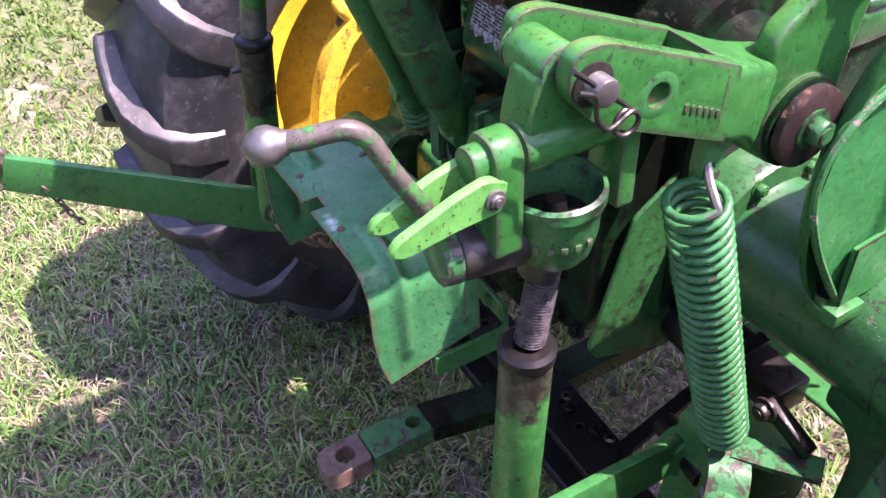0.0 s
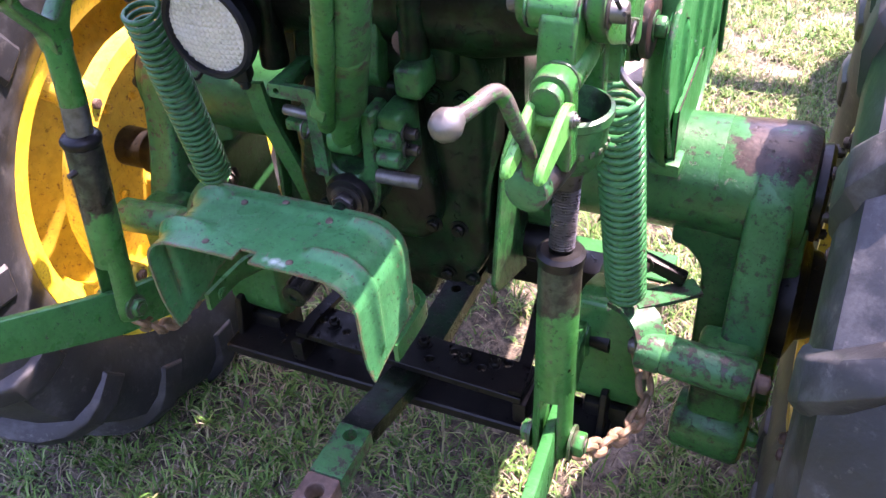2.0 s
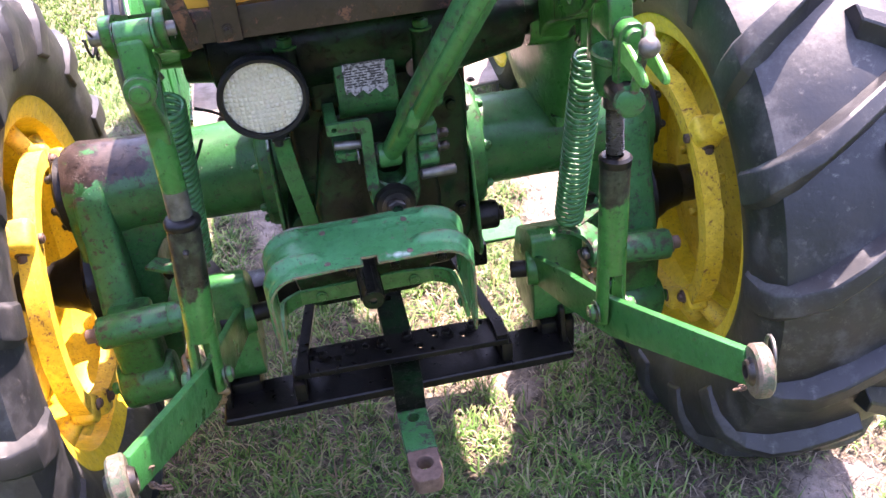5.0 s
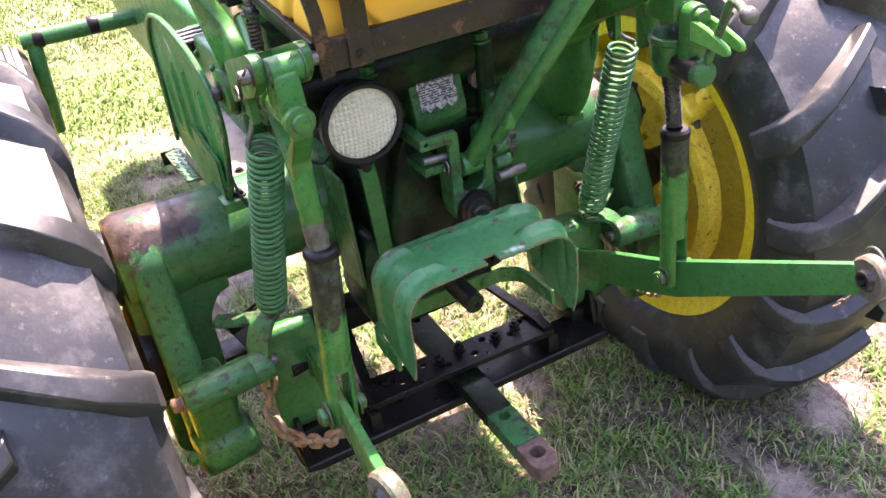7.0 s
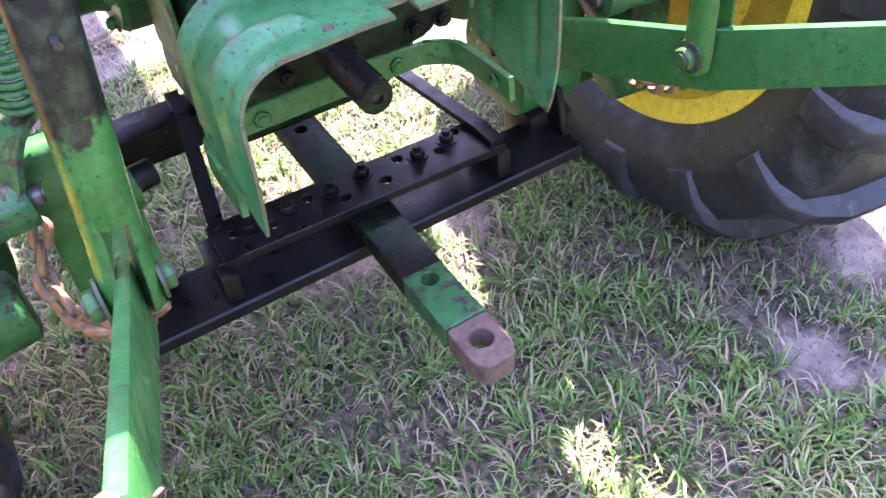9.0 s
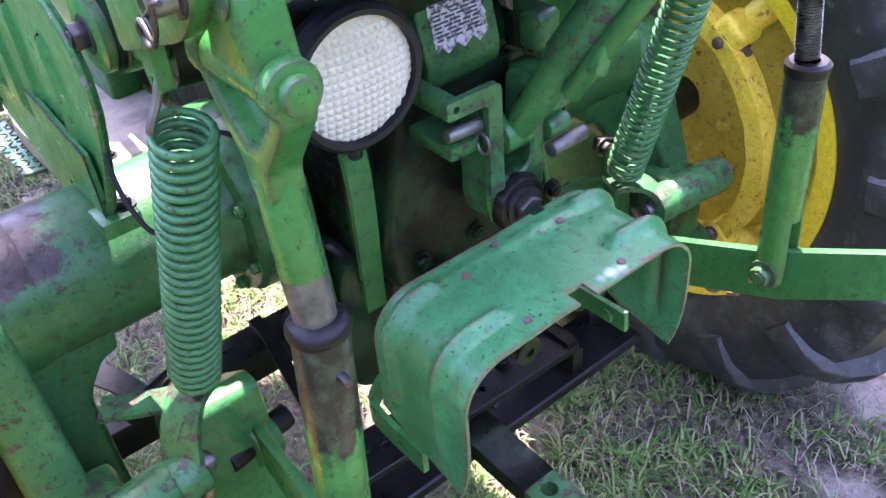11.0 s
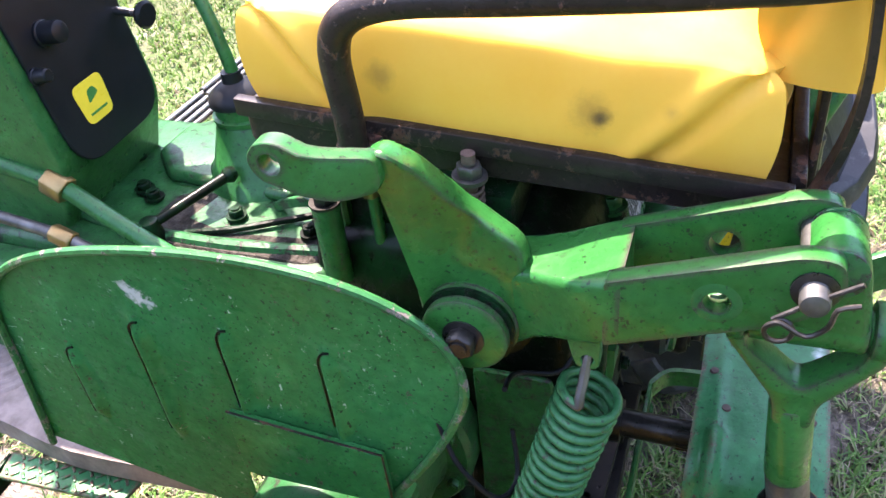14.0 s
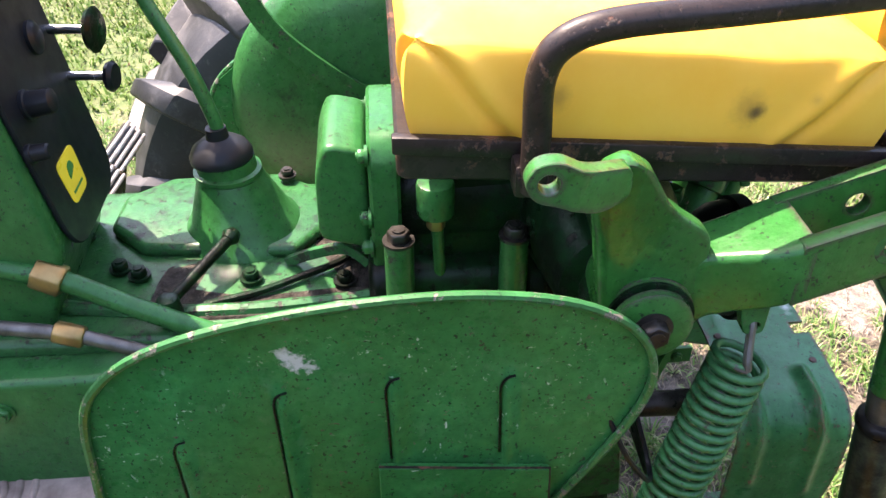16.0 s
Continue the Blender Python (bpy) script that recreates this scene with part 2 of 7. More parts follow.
smudge(VINYL, (((-0.238, -0.548, 1.296), 0.0085, 0.9), ((-0.238, -0.541, 1.300), 0.020, 0.35), ((-0.238, -0.600, 1.306), 0.006, 0.25), ((-0.238, -0.372, 1.318), 0.014, 0.4)))
smudge(GREEN_SHEET, (((-0.341, -0.139, 1.129), 0.017, 0.95), ((-0.341, -0.130, 1.138), 0.011, 0.9), ((-0.341, -0.150, 1.122), 0.012, 0.8)), (0.40, 0.42, 0.37), 95, 2.6, 0.25, 0.56)
smudge(GREEN_SHEET, (((-0.341, -0.29, 1.115), 0.045, 0.6), ((-0.341, -0.395, 1.125), 0.055, 0.7), ((-0.341, -0.22, 1.155), 0.05, 0.4), ((-0.341, -0.08, 1.10), 0.04, 0.4)), (0.26, 0.34, 0.26), 260, 9.0, 0.25, 0.33)
smudge(GREEN_TEAL, (((0.002, -0.768, 0.868), 0.009, 1.0), ((0.014, -0.770, 0.868), 0.008, 1.0), ((-0.012, -0.766, 0.868), 0.006, 0.8)), (0.55, 0.58, 0.55), 150)
GREASE = plain("greasy_black_steel", (0.003, 0.003, 0.003), (0.010, 0.009, 0.008), 0.36, 0.0, 22.0, 0.6)
RUST = plain("rusty_steel", (0.065, 0.042, 0.034), (0.15, 0.10, 0.08), 0.65, 0.1, 45.0, 0.6)
BROWN = paint("rusted_dark_frame", (0.014, 0.010, 0.009), (0.028, 0.018, 0.015), (0.075, 0.034, 0.022), 0.60, 0.40, 0.60, 1.0, (0.006, 0.005, 0.005), edge=0.5, wear=1.0)
STEEL = plain("worn_bare_steel", (0.150, 0.148, 0.138), (0.060, 0.056, 0.050), 0.42, 0.7, 35.0, 0.35)
DARKSTEEL = plain("dark_oily_steel", (0.06, 0.055, 0.05), (0.025, 0.022, 0.02), 0.35, 0.7, 45.0, 0.4)
BLACK = plain("black_enamel", (0.006, 0.007, 0.009), (0.011, 0.012, 0.014), 0.42, 0.0, 15.0, 0.12)
PEDAL = plain("worn_pedal_steel", (0.46, 0.44, 0.41), (0.28, 0.25, 0.22), 0.35, 0.6, 60.0, 0.3)
SCREW = plain("oily_screw_steel", (0.16, 0.15, 0.16), (0.05, 0.045, 0.045), 0.3, 0.8, 60.0, 0.2)
BRASS = plain("dull_brass", (0.36, 0.24, 0.10), (0.24, 0.15, 0.06), 0.4, 0.8, 40.0, 0.3)
CHROME = plain("chrome", (0.62, 0.62, 0.62), (0.55, 0.55, 0.54), 0.18, 1.0, 30.0, 0.05)
CHAIN = plain("rusty_chain_steel", (0.16, 0.10, 0.06), (0.26, 0.19, 0.13), 0.6, 0.4, 60.0, 0.5)
PLATFORM = plain("worn_footplate", (0.085, 0.062, 0.052), (0.27, 0.222, 0.195), 0.55, 0.0, 16.0, 0.4, (0.30, 0.58))
DIRT = plain("caked_oily_dirt", (0.012, 0.010, 0.008), (0.072, 0.062, 0.050), 0.8, 0.0, 45.0, 1.0, (0.40, 0.66), 0.005)
REFLECTOR = plain("lamp_reflector", (0.85, 0.83, 0.76), (0.78, 0.75, 0.66), 0.22, 1.0, 20.0, 0.05)
STICKER = plain("worn_white_sticker", (0.36, 0.34, 0.33), (0.06, 0.055, 0.055), 0.55, 0.0, 170.0, 0.1, (0.44, 0.60))
INK = plain("black_ink", (0.018, 0.018, 0.018), (0.06, 0.06, 0.06), 0.6, 0.0, 200.0, 0.0)
LOGO_YELLOW = plain("yellow_decal", (0.78, 0.62, 0.05), (0.7, 0.54, 0.04), 0.35, 0.0, 30.0, 0.0)
LOGO_GREEN = plain("green_decal", (0.03, 0.17, 0.04), (0.04, 0.2, 0.05), 0.35, 0.0, 30.0, 0.0)


def rubber():
    """Sun-bleached tyre rubber: bluish black with grey bloom, dust in patches and fine scuffs."""
    m, nt, bsdf = nodes_of("tyre_rubber")
    c = mix(nt, ramp(nt, tex(nt, 4, 8, 0.65), 0.38, 0.68), (0.0065, 0.0072, 0.0088), (0.022, 0.0238, 0.0272))
    c = mix(nt, ramp(nt, tex(nt, 9, 9, 0.75), 0.50, 0.64, (0, 0, 0), (0.75, 0.75, 0.75)), c, (0.060, 0.062, 0.066))
    c = mix(nt, ramp(nt, tex(nt, 42, 8, 0.75), 0.58, 0.70, (0, 0, 0), (0.42, 0.42, 0.42)), c, (0.17, 0.16, 0.145))
    c = mix(nt, ramp(nt, tex(nt, 6, 6, 0.7), 0.60, 0.72, (0, 0, 0), (0.3, 0.3, 0.3)), c, (0.040, 0.029, 0.022))
    nt.links.new(c, bsdf.inputs["Base Color"])
    nt.links.new(ramp(nt, tex(nt, 9), 0.3, 0.7, (0.38,) * 3, (0.62,) * 3), bsdf.inputs["Roughness"])
    bsdf.inputs["Specular IOR Level"].default_value = 0.48
    bump(nt, bsdf, tex(nt, 70, 6), 0.35, 0.002)
    return m


RUBBER = rubber()


def lens_glass():
    m, nt, bsdf = nodes_of("lens_glass")
    bsdf.inputs["Base Color"].default_value = (0.84, 0.80, 0.66, 1)
    bsdf.inputs["Transmission Weight"].default_value = 0.60
    bsdf.inputs["Roughness"].default_value = 0.14
    bsdf.inputs["IOR"].default_value = 1.45
    return m


LENS = lens_glass()


def ground_material():
    m, nt, bsdf = nodes_of("sandy_soil")
    at = nt.nodes.new("ShaderNodeAttribute")
    at.attribute_name = "turf"
    sand = mix(nt, ramp(nt, tex(nt, 14, 8, 0.7), 0.40, 0.64), (0.25, 0.207, 0.178), (0.090, 0.074, 0.063))
    sand = mix(nt, ramp(nt, tex(nt, 120, 4, 0.6), 0.60, 0.68), sand, (0.045, 0.036, 0.03))
    # Brown thatch, coloured darker to add the shade missing between the blades.
    shaded_thatch = mix(nt, ramp(nt, tex(nt, 45, 8, 0.75), 0.42, 0.62), (0.020, 0.017, 0.011), (0.150, 0.122, 0.084))
    edge = nt.nodes.new("ShaderNodeMath")
    edge.operation = "MULTIPLY_ADD"
    nt.links.new(tex(nt, 22, 6, 0.7), edge.inputs[0])
    edge.inputs[1].default_value = 0.35
    nt.links.new(at.outputs["Fac"], edge.inputs[2])
    c = mix(nt, ramp(nt, edge.outputs[0], 0.56, 0.66), sand, shaded_thatch)
    far = nt.nodes.new("ShaderNodeAttribute")
    far.attribute_name = "lawn"
    green = mix(nt, ramp(nt, tex(nt, 9, 8, 0.7), 0.40, 0.62), (0.050, 0.098, 0.020), (0.105, 0.140, 0.045))
    c = mix(nt, far.outputs["Fac"], c, green)
    nt.links.new(c, bsdf.inputs["Base Color"])
    bsdf.inputs["Roughness"].default_value = 0.95
    bump(nt, bsdf, tex(nt, 60, 8, 0.7), 0.9, 0.014)
    return m


def blade_material(name, cols, tone, gloss=0.24):
    m, nt, bsdf = nodes_of(name)
    g = nt.nodes.new("ShaderNodeNewGeometry")
    r = nt.nodes.new("ShaderNodeValToRGB")
    while len(r.color_ramp.elements) < len(cols):
        r.color_ramp.elements.new(0.5)
    for e, (p, c) in zip(r.color_ramp.elements, cols):
        e.position, e.color = p, (*c, 1)
    nt.links.new(g.outputs["Random Per Island"], r.inputs["Fac"])
    c = mix(nt, ramp(nt, tex(nt, 2.2, 5), 0.42, 0.62), r.outputs["Color"], tone)
    c = mix(nt, 0.65, c, r.outputs["Color"])
    nt.links.new(c, bsdf.inputs["Base Color"])
    bsdf.inputs["Roughness"].default_value = 0.42
    bsdf.inputs["Specular IOR Level"].default_value = gloss
    tr = nt.nodes.new("ShaderNodeBsdfTranslucent")
    nt.links.new(c, tr.inputs["Color"])
    ms = nt.nodes.new("ShaderNodeMixShader")
    ms.inputs[0].default_value = 0.3
    nt.links.new(bsdf.outputs[0], ms.inputs[1])
    nt.links.new(tr.outputs[0], ms.inputs[2])
    nt.links.new(ms.outputs[0], nt.nodes["Material Output"].inputs["Surface"])
    return m


SOIL = ground_material()
BLADES = blade_material("grass_blades", [(0.0, (0.018, 0.054, 0.012)), (0.30, (0.048, 0.128, 0.026)), (0.60, (0.108, 0.240, 0.050)), (0.76, (0.185, 0.275, 0.088)), (0.88, (0.32, 0.28, 0.165)), (1.0, (0.17, 0.105, 0.07))], (0.11, 0.23, 0.05))
FAR_BLADES = blade_material("sunlit_lawn_blades", [(0.0, (0.020, 0.056, 0.008)), (0.35, (0.038, 0.094, 0.013)), (0.65, (0.064, 0.130, 0.021)), (0.88, (0.096, 0.150, 0.034)), (0.96, (0.15, 0.145, 0.07)), (1.0, (0.11, 0.08, 0.045))], (0.070, 0.145, 0.023), 0.14)


def litter_material():
    m, nt, bsdf = nodes_of("dry_clippings")
    g = nt.nodes.new("ShaderNodeNewGeometry")
    r = ramp(nt, g.outputs["Random Per Island"], 0.0, 1.0, (0.030, 0.023, 0.018), (0.30, 0.245, 0.175))
    nt.links.new(r, bsdf.inputs["Base Color"])
    bsdf.inputs["Roughness"].default_value = 0.8
    return m


LITTER = litter_material()


# ---- mesh tools ----
def part(name, bm, material, parent, label="", smooth=38.0):
    me = bpy.data.meshes.new(name)
    bmesh.ops.recalc_face_normals(bm, faces=bm.faces)
    bm.to_mesh(me)
    bm.free()
    me.polygons.foreach_set("use_smooth", [True] * len(me.polygons))
    me.set_sharp_from_angle(angle=radians(smooth))
    me.materials.append(material)
    ob = new(name, me)
    ob.parent = parent
    if label:
        ob["label"] = label
    return ob


def bevel(bm, w, seg=2, verts=None, angle=32.0):
    keep = set(verts) if verts is not None else None
    edges = [e for e in bm.edges if len(e.link_faces) == 2 and e.calc_face_angle(0) > radians(angle) and (keep is None or (e.verts[0] in keep and e.verts[1] in keep))]
    if edges and w > 0:
        bmesh.ops.bevel(bm, geom=edges, offset=w, segments=seg, profile=0.5, affect="EDGES", clamp_overlap=True)
    return bm


def box(c, s, rot=(0, 0, 0), w=0.004, bm=None, seg=2):
    bm = bm or bmesh.new()
    got = bmesh.ops.create_cube(bm, size=1.0, matrix=pose(*c, *rot) @ Matrix.Diagonal((*s, 1)))["verts"]
    return bevel(bm, w, seg, got)


def span(lo, hi, w=0.004, bm=None, seg=2):
    return box([(a + b) / 2 for a, b in zip(lo, hi)], [b - a for a, b in zip(lo, hi)], (0, 0, 0), w, bm, seg)


def frame_of(way):
    way = Vector(way).normalized()
    return way.to_track_quat("Z", "Y").to_matrix().to_4x4()


def rod(p0, p1, r0, r1=None, n=20, bm=None, w=0.0):
    bm = bm or bmesh.new()
    p0, p1 = Vector(p0), Vector(p1)
    got = bmesh.ops.create_cone(bm, cap_ends=True, segments=n, radius1=r0, radius2=r0 if r1 is None else r1, depth=(p1 - p0).length, matrix=Matrix.Translation((p0 + p1) / 2) @ frame_of(p1 - p0))["verts"]
    return bevel(bm, w, 2, got, 50.0) if w else bm


def lathe(profile, origin, axis, n=40, bm=None, closed=False):
    """Turns (along, radius) pairs round an axis."""
    bm = bm or bmesh.new()
    m = Matrix.Translation(origin) @ frame_of(axis)
    rings = []
    for a, r in profile:
        if r < 1e-5:
            rings.append([bm.verts.new(m @ Vector((0, 0, a)))])
        else:
            rings.append([bm.verts.new(m @ Vector((r * math.cos(2 * math.pi * k / n), r * math.sin(2 * math.pi * k / n), a))) for k in range(n)])
    pairs = list(zip(rings, rings[1:])) + ([(rings[-1], rings[0])] if closed else [])
    for a, b in pairs:
        for k in range(n):
            j = (k + 1) % n
            f = [a[k % len(a)], a[j % len(a)], b[j % len(b)], b[k % len(b)]]
            f = list(dict.fromkeys(f))
            if len(f) > 2:
                bm.faces.new(f)
    return bm


def spline(pts, steps=6):
    pts = [Vector(p) for p in pts]
    if len(pts) < 3:
        return pts
    out = []
    for i in range(len(pts) - 1):
        a, b, c, d = pts[max(i - 1, 0)], pts[i], pts[i + 1], pts[min(i + 2, len(pts) - 1)]
        for k in range(steps):
            t = k / steps
            out.append(0.5 * ((2 * b) + (c - a) * t + (2 * a - 5 * b + 4 * c - d) * t * t + (3 * b - a - 3 * c + d) * t ** 3))
    return out + [pts[-1]]


def tube(pts, r, n=12, steps=6, bm=None, flat=None, closed=False):
    """A round (or, with flat=(half width, half thickness), rectangular) bar along a smooth line."""
    bm = bm or bmesh.new()
    line = spline(pts, steps) if steps else [Vector(p) for p in pts]
    up = None
    rings = []
    for i, p in enumerate(line):
        if closed:
            d = (line[(i + 1) % len(line)] - line[i - 1]).normalized()
        else:
            d = (line[min(i + 1, len(line) - 1)] - line[max(i - 1, 0)]).normalized()
        if up is None:
            up = Vector((0, 0, 1)) if abs(d.z) < 0.9 else Vector((0, 1, 0))
        up = (up - d * up.dot(d)).normalized()
        side = d.cross(up)
        rad = r[i * (len(r) - 1) // max(len(line) - 1, 1)] if isinstance(r, (list, tuple)) else r
        if flat:
            ring = [p + side * sx * flat[0] + up * sy * flat[1] for sx, sy in ((1, 1), (-1, 1), (-1, -1), (1, -1))]
        else:
            ring = [p + rad * (side * math.cos(2 * math.pi * k / n) + up * math.sin(2 * math.pi * k / n)) for k in range(n)]
        rings.append([bm.verts.new(v) for v in ring])
    m = len(rings[0])
    for a, b in list(zip(rings, rings[1:])) + ([(rings[-1], rings[0])] if closed else []):
        for k in range(m):
            bm.faces.new((a[k], a[(k + 1) % m], b[(k + 1) % m], b[k]))
    if not closed:
        bm.faces.new(rings[0][::-1])
        bm.faces.new(rings[-1])
    return bm


def rounded(pts, r, n=4):
    """An outline with its corners rounded; r is one radius or one for each corner."""
    out = []
    for i, p in enumerate(pts):
        p = Vector(p)
        a, b = Vector(pts[i - 1]) - p, Vector(pts[(i + 1) % len(pts)]) - p
        rr = r[i] if isinstance(r, (list, tuple)) else r
        rr = min(rr, 0.45 * a.length, 0.45 * b.length)
        if rr <= 1e-5:
            out.append(tuple(p))
            continue
        p0, p1 = p + a.normalized() * rr, p + b.normalized() * rr
        for k in range(n + 1):
            t = k / n
            q = (1 - t) ** 2 * p0 + 2 * t * (1 - t) * p + t * t * p1
            out.append(tuple(q))
    return out


def slab(outline, axis, a0, a1, holes=(), w=0.002, bm=None, hole_n=18, seg=1):
    """A plate with its outline across the axis, from a0 to a1, with round holes (u, v, radius)."""
    bm = bm or bmesh.new()
    put = {"x": lambda u, v, a: (a, u, v), "y": lambda u, v, a: (u, a, v), "z": lambda u, v, a: (u, v, a)}[axis]
    old = set(bm.verts)
    loops = [list(outline)] + [[(u + r * math.cos(2 * math.pi * k / hole_n), v + r * math.sin(2 * math.pi * k / hole_n)) for k in range(hole_n)] for u, v, r in holes]
    if holes:
        edges = []
        for lp in loops:
            vs = [bm.verts.new(put(u, v, a0)) for u, v in lp]
            edges += [bm.edges.new((vs[k], vs[(k + 1) % len(vs)])) for k in range(len(vs))]
        faces = [g for g in bmesh.ops.triangle_fill(bm, use_beauty=True, use_dissolve=False, edges=edges)["geom"] if isinstance(g, bmesh.types.BMFace)]
    else:
        faces = [bm.faces.new([bm.verts.new(put(u, v, a0)) for u, v in loops[0]])]
    got = bmesh.ops.extrude_face_region(bm, geom=faces)["geom"]
    shift = Vector(put(0, 0, a1 - a0))
    bmesh.ops.translate(bm, vec=shift, verts=[g for g in got if isinstance(g, bmesh.types.BMVert)])
    return bevel(bm, w, seg, [v for v in bm.verts if v not in old], 50.0)


def warp(bm, amount, scale):
    """Small dents and unevenness of hammered or cast surfaces."""
    bm.normal_update()
    for v in bm.verts:
        v.co += v.normal * amount * noise.noise(v.co * scale)
    return bm


def bolt(parent, p, way, r=0.009, h=0.008, material=None, washer=True, name="bolt"):
    way = Vector(way).normalized()
    p = Vector(p)
    bm = rod(p, p + way * h, r, n=6)
    bevel(bm, r * 0.12, 1)
    if washer:
        rod(p - way * 0.002, p + way * 0.0015, r * 1.35, n=18, bm=bm)
    rod(p + way * h, p + way * (h + 0.002), r * 0.55, n=12, bm=bm)
    return part(name, bm, material or GREEN, parent)


def ring_link(center, way, turn, long=0.042, wide=0.026, r=0.0045, n=7):
    """One chain link: a racetrack loop whose length lies along way."""
    m = Matrix.Translation(center) @ frame_of(way) @ Matrix.Rotation(turn, 4, "Z")
    hw, hl = wide / 2 - r, long / 2 - r
    pts = []
    for k in range(7):
        a = math.pi * k / 6
        pts.append((hw * math.cos(a), 0, hl - hw + hw * math.sin(a)))
    for k in range(7):
        a = math.pi + math.pi * k / 6
        pts.append((hw * math.cos(a), 0, -(hl - hw) + hw * math.sin(a)))
    return tube([m @ Vector(p) for p in pts], r, n, 0, closed=True)


def chain(name, label, pts, parent, pitch=0.028, material=None, **size):
    line = spline(pts, 12)
    holder = part(name, ring_link(line[0], line[1] - line[0], 0.4, **size), material or CHAIN, parent, label)
    gone, k = 0.0, 1
    for a, b in zip(line, line[1:]):
        gone += (b - a).length
        if gone >= pitch:
            gone -= pitch
            part("chain_link", ring_link(b, b - a, 0.4 + (k % 2) * math.pi / 2 + random.uniform(-0.25, 0.25), **size), material or CHAIN, holder)
            k += 1
    return holder


# ---- ground ----
def lattice(x, y, cell, seed):
    """Smooth value noise between 0 and 1."""
    table = np.random.RandomState(seed).rand(128, 128)
    u, v = x / cell + 64.3, y / cell + 64.7
    i, j = np.floor(u).astype(int), np.floor(v).astype(int)
    fu, fv = u - i, v - j
    fu, fv = fu * fu * (3 - 2 * fu), fv * fv * (3 - 2 * fv)
    i, j, i1, j1 = i % 128, j % 128, (i + 1) % 128, (j + 1) % 128
    return (table[i, j] * (1 - fu) + table[i1, j] * fu) * (1 - fv) + (table[i, j1] * (1 - fu) + table[i1, j1] * fu) * fv


def relief(x, y):
    near = np.exp(-(np.hypot(x, y) / 9.0) ** 2)
    return near * (0.035 * (lattice(x, y, 0.55, 3) - 0.5) + 0.014 * (lattice(x, y, 0.16, 4) - 0.5)) - 0.004


def grid_mesh(name, xs, ys, height):
    gx, gy = np.meshgrid(xs, ys, indexing="ij")
    co = np.stack([gx, gy, height(gx, gy)], -1).reshape(-1, 3)
    nx, ny = len(xs), len(ys)
    k = (np.arange(nx - 1)[:, None] * ny + np.arange(ny - 1)).reshape(-1)
    quads = np.stack([k, k + ny, k + ny + 1, k + 1], 1)
    me = bpy.data.meshes.new(name)
    me.from_pydata(co.tolist(), [], quads.tolist())
    me.polygons.foreach_set("use_smooth", [True] * len(me.polygons))
    return me


axis_line = np.concatenate([-np.geomspace(400, 3.2, 22), np.arange(-3.1, 3.11, 0.05), np.geomspace(3.2, 400, 22)])
ground = new("ground", grid_mesh("ground", axis_line, axis_line, relief))
ground.data.materials.append(SOIL)
gx, gy = np.meshgrid(axis_line, axis_line, indexing="ij")


def turf(x, y):
    """How thickly the lawn grows: thin and patchy behind the tractor, closed further off."""
    thin = 0.0
    for cx, cy, r in ((0.14, -0.53, 0.07), (0.27, -0.37, 0.09), (-0.07, -0.14, 0.16), (0.68, -0.90, 0.10), (0.05, -0.66, 0.10), (0.28, -0.15, 0.12)):
        thin = thin + 0.24 * np.exp(-((x - cx) ** 2 + (y - cy) ** 2) / r ** 2)
    return 0.55 * lattice(x, y, 0.42, 11) + 0.45 * lattice(x, y, 0.13, 12) + 0.04 - thin + 0.15 * np.exp(-((x - 1.1) ** 2 + (y + 0.95) ** 2) / 0.25) + 0.42 * np.exp(-((x + 1.05) ** 2 + (y + 0.78) ** 2) / 0.42) + 0.16 * np.exp(-((x + 0.3) ** 2 + (y + 1.1) ** 2) / 0.3) + 0.18 * np.exp(-((x - 1.2) ** 2 + (y - 0.4) ** 2) / 0.7) + 0.20 * np.exp(-((x - 0.70) ** 2 + (y + 1.35) ** 2) / 0.09)


def closed(x, y):
    return np.clip((np.hypot(x, y + 0.3) - 1.55) / 1.2, 0, 1)


for key, values in (("turf", turf(gx, gy)), ("lawn", 0.85 * closed(gx, gy) * np.clip(1.6 * lattice(gx, gy, 0.9, 17) + 0.15, 0, 1))):
    ground.data.attributes.new(key, "FLOAT", "POINT").data.foreach_set("value", values.reshape(-1).astype(np.float32))
tagged(ground, "sandy grey-brown soil under thin mown lawn grass", "ground", kind="structure")


